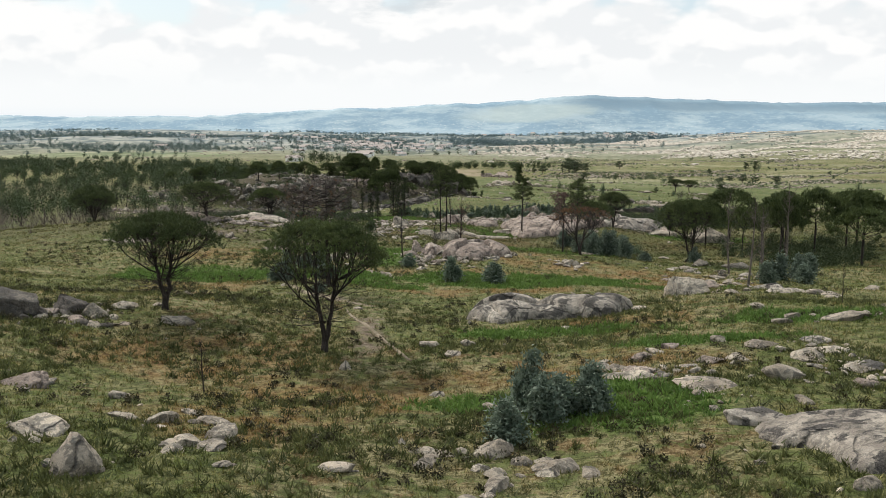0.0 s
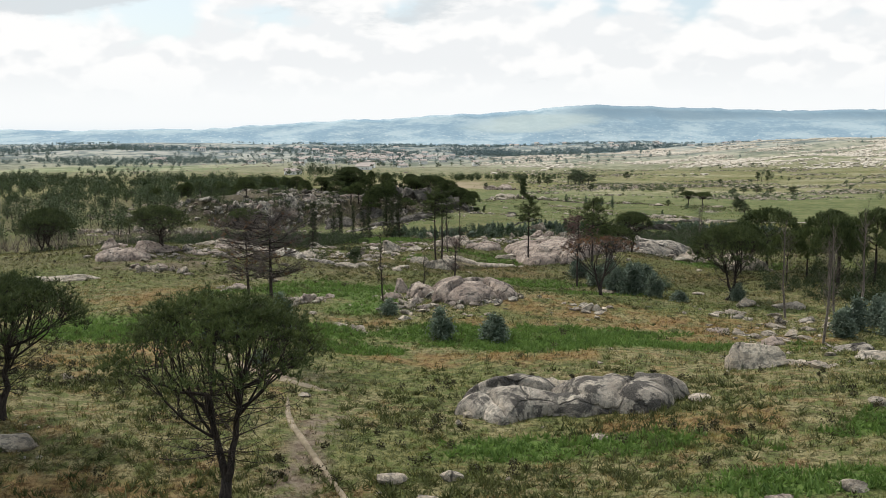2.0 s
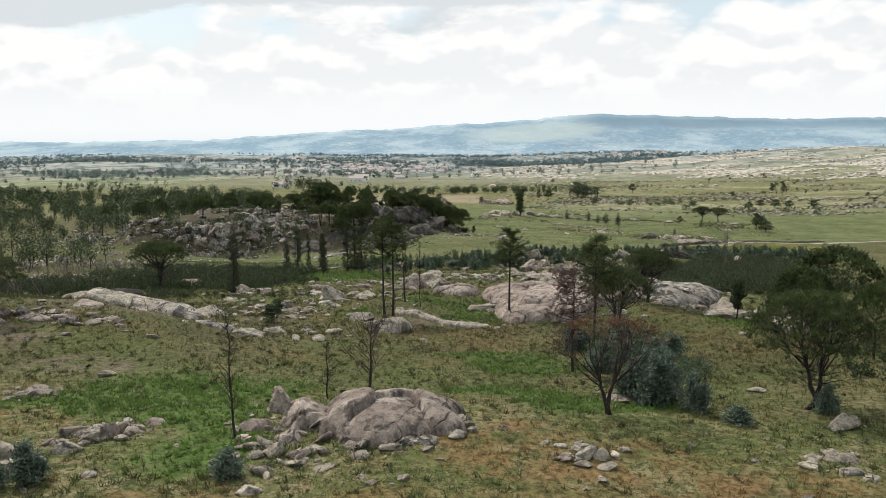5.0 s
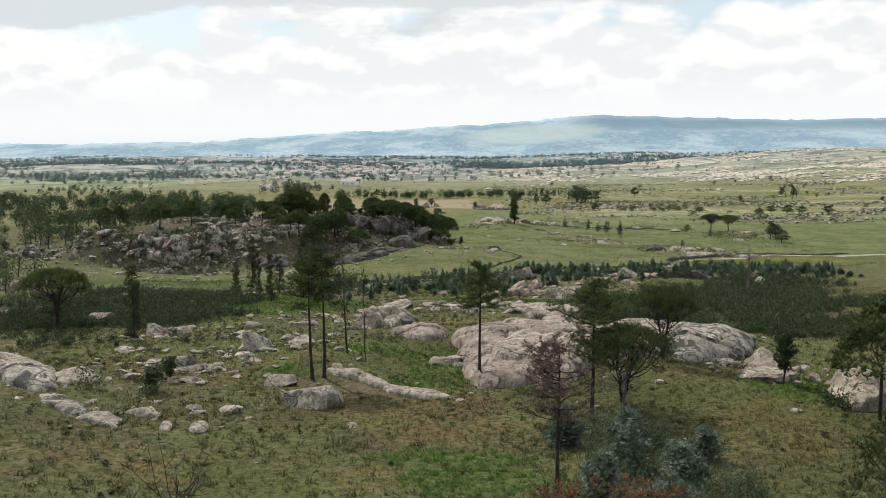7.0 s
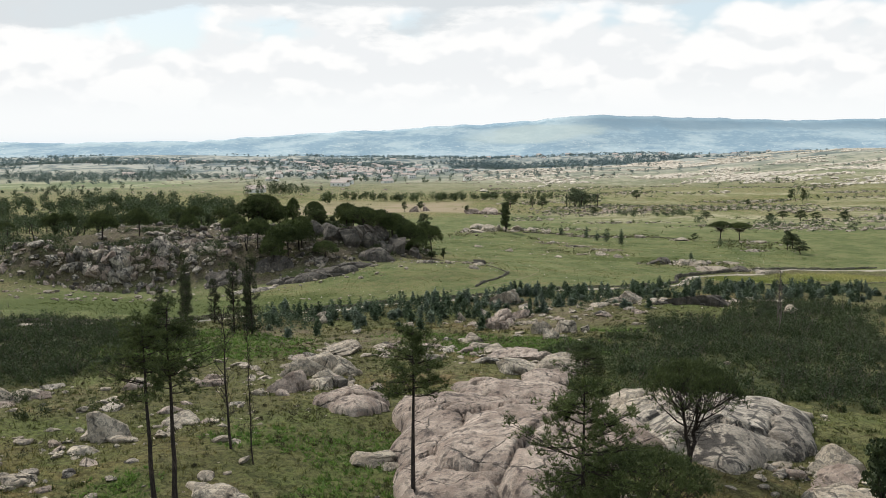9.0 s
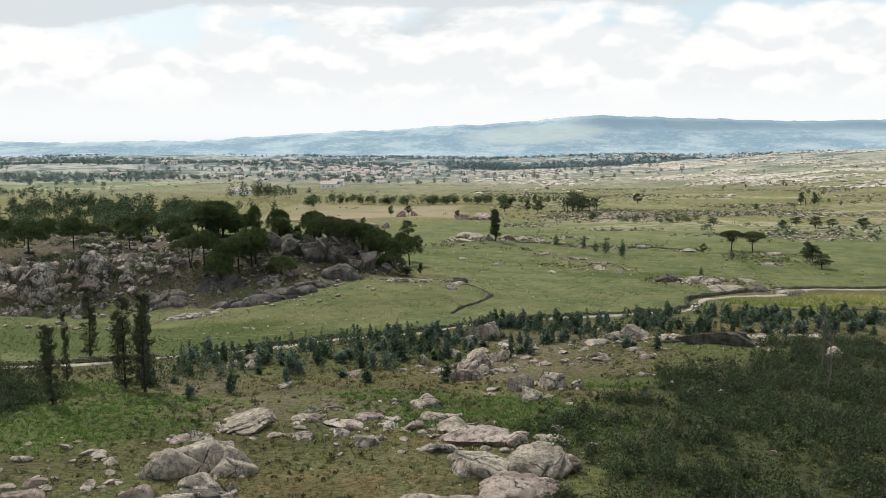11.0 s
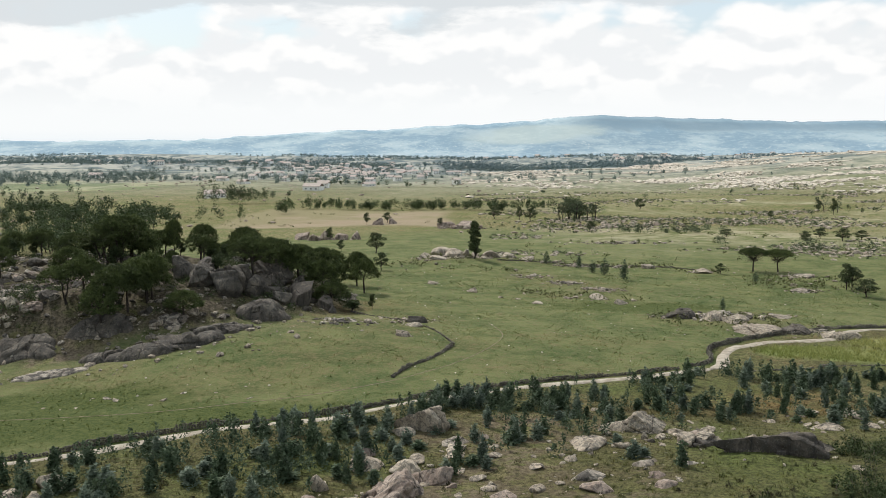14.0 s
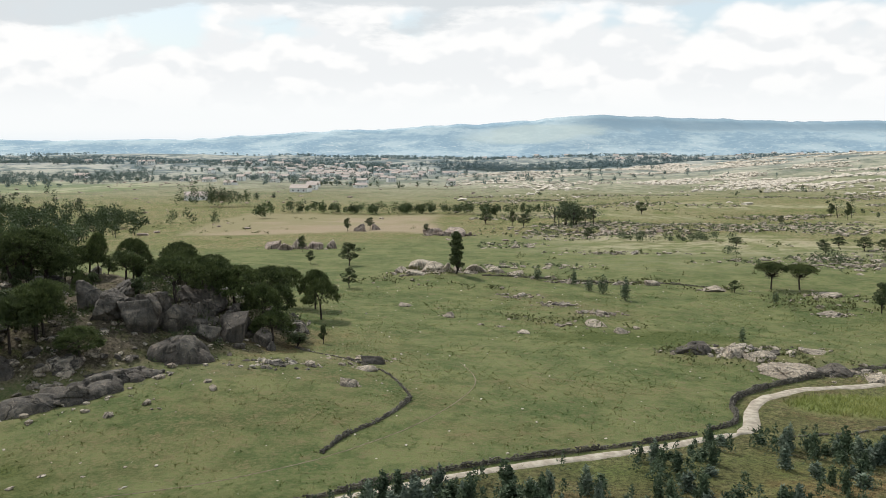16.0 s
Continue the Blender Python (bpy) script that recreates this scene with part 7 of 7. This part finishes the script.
# low dark heather and gorse, thickest on the western side of the first slope
p = np.concatenate([scatter(6000, -44, 48, 24, 90, lambda x, y: np.clip(0.12 - 0.006 * x + 0.9 * smooth_noise(x, y, 4.5, 101), 0, 1) * 0.55), scatter(7000, -70, 75, 90, 300, lambda x, y: (1 - meadow(x, y)) * np.clip(0.05 + 0.25 * (y > 190) + 0.9 * smooth_noise(x, y, 6, 102), 0, 1) * 0.6)])
bushes(p, 0.22, 0.62, 0.75, 46, 0.15, DARK_HEATH, "heather", "low dark clumps of heather and gorse in the grass", "heather")
# burnt grey saplings on the western slope
p = scatter(5200, -190, -55, 150, 310, lambda x, y: np.clip(0.25 + 0.9 * smooth_noise(x, y, 18, 93), 0, 1) * np.clip((-50 - x - np.abs(y - 200) * 0.12) / 15, 0, 1))
v, f = clump(p, 6, 3.6, 0.075, 1.8, 0.4, sow.uniform(0.5, 1.4, len(p)))
stuff("burnt_saplings", v, f, TWIG, "grey leafless stand of burnt saplings", "brush")
# dead brush round shrubs and rocks
BRUSH = [(26, 156, 7, 9), (43, 114, 8, 6), (-14, 276, 12, 8), (60, 305, 8, 4), (104, 382, 9, 3), (26, 137, 4, 3), (29, 176, 4, 4), (-30, 290, 18, 5)]
p = scatter(5000, -60, 120, 100, 390, lambda x, y: patch(x, y, BRUSH) * 0.8)
v, f = clump(p, 7, 1.3, 0.03, 0.9, 0.6, sow.uniform(0.5, 1.4, len(p)))
stuff("dead_brush", v, f, TWIG, "grey tangle of dead brush beside shrubs", "brush")


# low scrub along the ledges and in the stony pasture
p = np.concatenate([scatter(1800, -20, 150, 390, 520, lambda x, y: patch(x, y, HILL_FOOT) * 0.9), scatter(2600, 60, 420, 500, 950, lambda x, y: np.clip(0.05 + 1.0 * smooth_noise(x * 0.5, y, 24, 68), 0, 1)),
                    scatter(1500, -300, 80, 540, 900, lambda x, y: np.clip(0.0 + 0.8 * smooth_noise(x * 0.5, y, 24, 69), 0, 1))])
c = np.repeat(on_land(p, 0.4), 14, 0)
c += sow.normal(0, 1, c.shape) * (0.7, 0.7, 0.35)
v, f = blades(c, sow, 1, 0.55, 0.40, 0.3)
stuff("pasture_scrub", v, f, HEATH, "dark low scrub along rock ledges of the pasture", "scrub")

# ---- far woods, hedges, rocks and village ----

def far_trees(places, low, high, count, leaf, mat, label, wide=0.5, stems=False):
    h = sow.uniform(low, high, len(places))
    c = np.repeat(on_land(places), count, 0)
    k = np.repeat(h, count)[:, None]
    q = sow.normal(0, 1, c.shape)
    q *= (sow.random(len(q)) ** 0.45 / np.linalg.norm(q, axis=1))[:, None]
    lump = np.repeat(sow.normal(0, 0.10, (len(places), 3)), count, 0)
    c += (q * (wide * 0.62, wide * 0.62, 0.42) + lump * sow.choice((-1, 1), (len(c), 1)) + (0, 0, 0.58)) * k
    v, f = leaves(c, sow, leaf)
    stuff("far_wood", v, f, mat, label, "woodland")
    if stems:
        wood = Wood()
        for (x, y, z), t in zip(on_land(places), h):
            lean = sow.normal(0, 0.05, 2) * t
            wood.tube([(x, y, z - 0.3), (x + lean[0], y + lean[1], z + 0.35 * t), (x + 1.6 * lean[0], y + 1.6 * lean[1], z + 0.75 * t)], (0.022 * t, 0.017 * t, 0.006 * t), 5)
            for _ in range(4):
                turn = sow.uniform(0, 2 * math.pi)
                wood.tube([(x + lean[0], y + lean[1], z + sow.uniform(0.3, 0.5) * t), (x + lean[0] + 0.24 * t * math.cos(turn), y + lean[1] + 0.24 * t * math.sin(turn), z + sow.uniform(0.55, 0.75) * t)], (0.010 * t, 0.004 * t), 4)
        tagged(part("far_trunks", wood.mesh("far_trunks"), BARK), "dark trunks of the wood on the western slope", "woodland", kind="stuff")


def belt(x, y, line, thick):
    return np.clip(1.4 - np.abs(y - np.interp(x, [q[0] for q in line], [q[1] for q in line])) / thick, 0, 1)


def spots(x, y, places):
    """1 inside any of some ovals, softly 0 outside."""
    best = x * 0.0
    for cx, cy, rx, ry in places:
        best = np.maximum(best, np.clip((1.2 - np.hypot((x - cx) / rx, (y - cy) / ry)) * 3, 0, 1))
    return best


# broad-leaved wood west of the ploughed field, with its outlying clumps
far_trees(scatter(2600, -420, -60, 560, 900, lambda x, y: spots(x, y, [(-210, 712, 70, 58), (-300, 690, 90, 80), (-150, 668, 40, 36), (-360, 760, 60, 60)]) * np.clip(0.75 + 0.9 * smooth_noise(x, y, 26, 64), 0, 1) * 0.45), 5, 10, 170, 0.60, WOOD_LEAF, "dense dark green broad-leaved wood beside a brown field", 0.62)
far_trees(scatter(900, -180, 40, 660, 900, lambda x, y: spots(x, y, [(-97, 694, 9, 6), (-80, 690, 7, 5), (-62, 728, 8, 6), (-134, 716, 12, 6), (-155, 732, 10, 8)]) * 0.9), 5, 9, 150, 0.55, WOOD_LEAF, "round dark clumps of trees at the edge of a field", 0.6)
far_trees(scatter(90, -170, -90, 815, 870, lambda x, y: spots(x, y, [(-120, 842, 22, 12)])), 7, 16, 170, 0.65, WOOD_LEAF, "tall dark clump of trees behind the wood", 0.45)
far_trees(scatter(520, -75, 80, 735, 800, lambda x, y: belt(x, y, [(-75, 772), (-10, 778), (80, 762)], 6)), 4, 8, 130, 0.5, WOOD_LEAF, "belt of trees along the far side of the field", 0.6)
far_trees(scatter(560, -300, -62, 455, 640, lambda x, y: 0.8 * (0.5 + 0.7 * smooth_noise(x, y, 40, 57)) * (1 - meadow(x, y)) * np.clip((-48 - (x + (y - 470) * 0.28)) / 20, 0, 1)), 5, 9, 170, 0.46, WOOD_LEAF, "dark pine wood behind the rocky hill", 0.6, True)
far_trees(scatter(900, -330, -66, 190, 470, lambda x, y: np.clip(0.35 + smooth_noise(x, y, 30, 66), 0, 1) * (1 - meadow(x, y)) * (x < -66 - 0.25 * np.abs(y - 330))), 4, 9, 300, 0.27, WOOD_LEAF, "dark pine and oak wood on the western slope", 0.66, True)
far_trees(scatter(80, 60, 125, 730, 790, lambda x, y: belt(x, y, [(0, 758), (125, 758)], 8)), 4, 7, 130, 0.5, WOOD_LEAF, "clump of dark trees beside a ploughed field", 0.6)
far_trees(scatter(120, 80, 112, 640, 700, lambda x, y: spots(x, y, [(96, 672, 11, 14)]) * 0.35), 8, 13, 150, 0.5, FAR_LEAF, "grey-crowned group of umbrella pines on stony pasture", 0.55, True)
far_trees(scatter(260, 105, 160, 590, 640, lambda x, y: spots(x, y, [(118, 614, 7, 7), (138, 612, 9, 8), (150, 606, 6, 5)]) * 0.5), 2, 5, 130, 0.32, FAR_LEAF, "dark bushes among pasture rocks", 0.85)
far_trees(scatter(180, 235, 275, 700, 750, lambda x, y: spots(x, y, [(247, 733, 6, 5), (258, 727, 5, 5)]) * 0.3), 7, 12, 130, 0.45, FAR_LEAF, "small group of thin trees on the hillside", 0.4, True)
far_trees(scatter(500, 120, 250, 490, 600, lambda x, y: belt(x, y, [(120, 575), (150, 532), (182, 516), (250, 500)], 5) * np.clip(0.4 + smooth_noise(x, y, 12, 74), 0, 1) * 0.6), 2.5, 5, 150, 0.32, FAR_LEAF, "hedge of dark bushes along the meadow's edge", 0.9)
far_trees(scatter(330, 90, 420, 560, 1000, lambda x, y: np.clip(smooth_noise(x, y, 60, 58) + 0.10, 0, 1) * 0.8), 2.0, 5, 80, 0.38, FAR_LEAF, "scattered evergreen trees on stony pasture", 0.75)
far_trees(scatter(700, -440, 60, 860, 1250, lambda x, y: np.clip(smooth_noise(x * 0.6, y, 60, 75) * 2.0, 0, 1) * (1 - 0.9 * fields_of(x, y)[:, 1])), 3, 9, 70, 0.6, FAR_LEAF, "trees and bushes dotted over brown fields", 0.55)
# from here on the leaf colours themselves carry the haze
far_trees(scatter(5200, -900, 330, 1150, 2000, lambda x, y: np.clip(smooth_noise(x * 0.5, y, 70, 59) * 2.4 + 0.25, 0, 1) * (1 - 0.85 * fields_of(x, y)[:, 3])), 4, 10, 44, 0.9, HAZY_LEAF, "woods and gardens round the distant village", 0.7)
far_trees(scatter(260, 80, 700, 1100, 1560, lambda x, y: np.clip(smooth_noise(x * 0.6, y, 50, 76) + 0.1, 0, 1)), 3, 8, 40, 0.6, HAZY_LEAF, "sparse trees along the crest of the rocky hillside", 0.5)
far_trees(scatter(16000, -2300, 2100, 1750, 4200, lambda x, y: np.clip(smooth_noise(x * 0.4, y, 120, 60) * 2.6 + 0.1, 0, 1)), 6, 13, 16, 2.2, HAZED_RISE_LEAF, "hazy woods of the far plain", 0.9)
far_trees(scatter(2600, -40, 560, 1720, 2250, lambda x, y: spots(x, y, [(120, 1900, 110, 90), (330, 2000, 160, 90), (60, 2080, 80, 70)]) * np.clip(0.55 + smooth_noise(x, y, 60, 94), 0, 1)), 7, 15, 30, 1.5, HAZED_RISE_LEAF, "long dark wood behind the rocky hillside", 0.7)
far_trees(scatter(3000, 380, 2100, 2300, 3300, lambda x, y: spots(x, y, [(900, 2700, 420, 240), (1350, 2600, 300, 200)]) * np.clip(0.6 + smooth_noise(x * 0.5, y, 120, 99), 0, 1)), 9, 17, 20, 3.0, HAZED_RISE_LEAF, "wooded valley beyond the hillside, tinted with painted haze", 1.0)
# sunlit ledges, in tilted beds
beds = lambda x, y: np.clip(2.6 * smooth_noise(x * 0.45 + y * 0.2, y - 0.25 * x, 34, 61) - 0.25, 0, 1)
p = scatter(90000, 40, 820, 820, 1620, lambda x, y: np.clip(fields_of(x, y)[:, 3] * 1.2, 0, 1) * np.clip((x - 20) / 240, 0.12, 1) * beds(x, y) * np.clip((y - 820) / 260, 0.15, 1))
stones(p, 1.6, 9.0, PALE_ROCK, "pale sunlit rock ledges on the far hillside", 1, 0.42, 2.0)
p = scatter(26000, 50, 420, 490, 950, lambda x, y: np.clip(2.2 * smooth_noise(x * 0.45, y - 0.2 * x, 24, 62) - 0.2, 0, 1))
stones(p, 0.6, 4.4, GRANITE, "grey rock ledges in stony pasture", 1, 0.40, 2.4)
p = p[sow.random(len(p)) < 0.5]
p = p + sow.normal(0, 1.6, p.shape)
bushes(p, 0.4, 1.5, 0.7, 26, 0.42, FAR_LEAF, "ledge_scrub", "dark low scrub growing between pasture ledges", "scrub")
p = scatter(4200, -420, 80, 600, 1500, lambda x, y: np.clip(0.1 + 0.5 * smooth_noise(x, y, 60, 63), 0, 1))
stones(p, 1.0, 6.0, PINK_GRANITE, "rock ledges scattered over distant fields", 1, 0.4)


def box(cx, cy, cz, sx, sy, sz):
    v = np.array([(x, y, z) for x in (-1, 1) for y in (-1, 1) for z in (-1, 1)], float) * (sx / 2, sy / 2, sz / 2) + (cx, cy, cz)
    return v, np.array([(0, 1, 3, 2), (4, 6, 7, 5), (0, 4, 5, 1), (2, 3, 7, 6), (0, 2, 6, 4), (1, 5, 7, 3)])


def house(sx, sy, high):
    root = thing("house", "white village house with a terracotta roof", "house", "village houses")
    wall = part("wall", tri_mesh("house_wall", *box(0, 0, high / 2 - 1, sx, sy, high + 2)), PLASTER, root)
    e, r = 0.5, sy * 0.28
    v = [(-sx / 2 - e, -sy / 2 - e, high), (sx / 2 + e, -sy / 2 - e, high), (sx / 2 + e, sy / 2 + e, high), (-sx / 2 - e, sy / 2 + e, high), (-sx / 2 - e, 0, high + r), (sx / 2 + e, 0, high + r)]
    v += [(x, y, z + 0.25) for x, y, z in v]
    mesh = bpy.data.meshes.new("house_roof")
    mesh.from_pydata(v, [], [(0, 1, 5, 4), (2, 3, 4, 5), (6, 7, 11, 10), (8, 9, 10, 11), (0, 1, 7, 6), (2, 3, 9, 8), (0, 4, 10, 6), (3, 4, 10, 9), (1, 5, 11, 7), (2, 5, 11, 8)])
    part("roof", mesh, ROOF, root)
    for i in range(3):
        for k in range(max(1, round(high / 3))):
            part("window", tri_mesh("house_window", *box((i - 1) * sx * 0.3, -sy / 2, 1.5 + 2.8 * k, 1.2, 0.12, 1.3)), GLASS_DARK, root)
    return root


HOUSES = [house(12, 9, 5.5), house(16, 10, 3.4), house(10, 9, 6.2)]
town = np.random.default_rng(17)
for i in range(190):
    if i < 105:
        x, y = town.normal(-125, 75), town.normal(1560, 190)
    elif i < 150:
        x, y = town.normal(-480, 230), town.normal(2350, 380)
    else:
        x, y = town.uniform(150, 1700), town.normal(3400, 280)
    k = 0.8 if i < 105 else 1.1 if i < 150 else 1.5
    stand(HOUSES[i % 3], x, y, k, k, town.uniform(-40, 40))
for x, y, turn in [(-150, 905, 20), (-90, 1010, -15)]:
    stand(HOUSES[1], x, y, 1, 1, turn, "long low farmhouse with a terracotta roof")
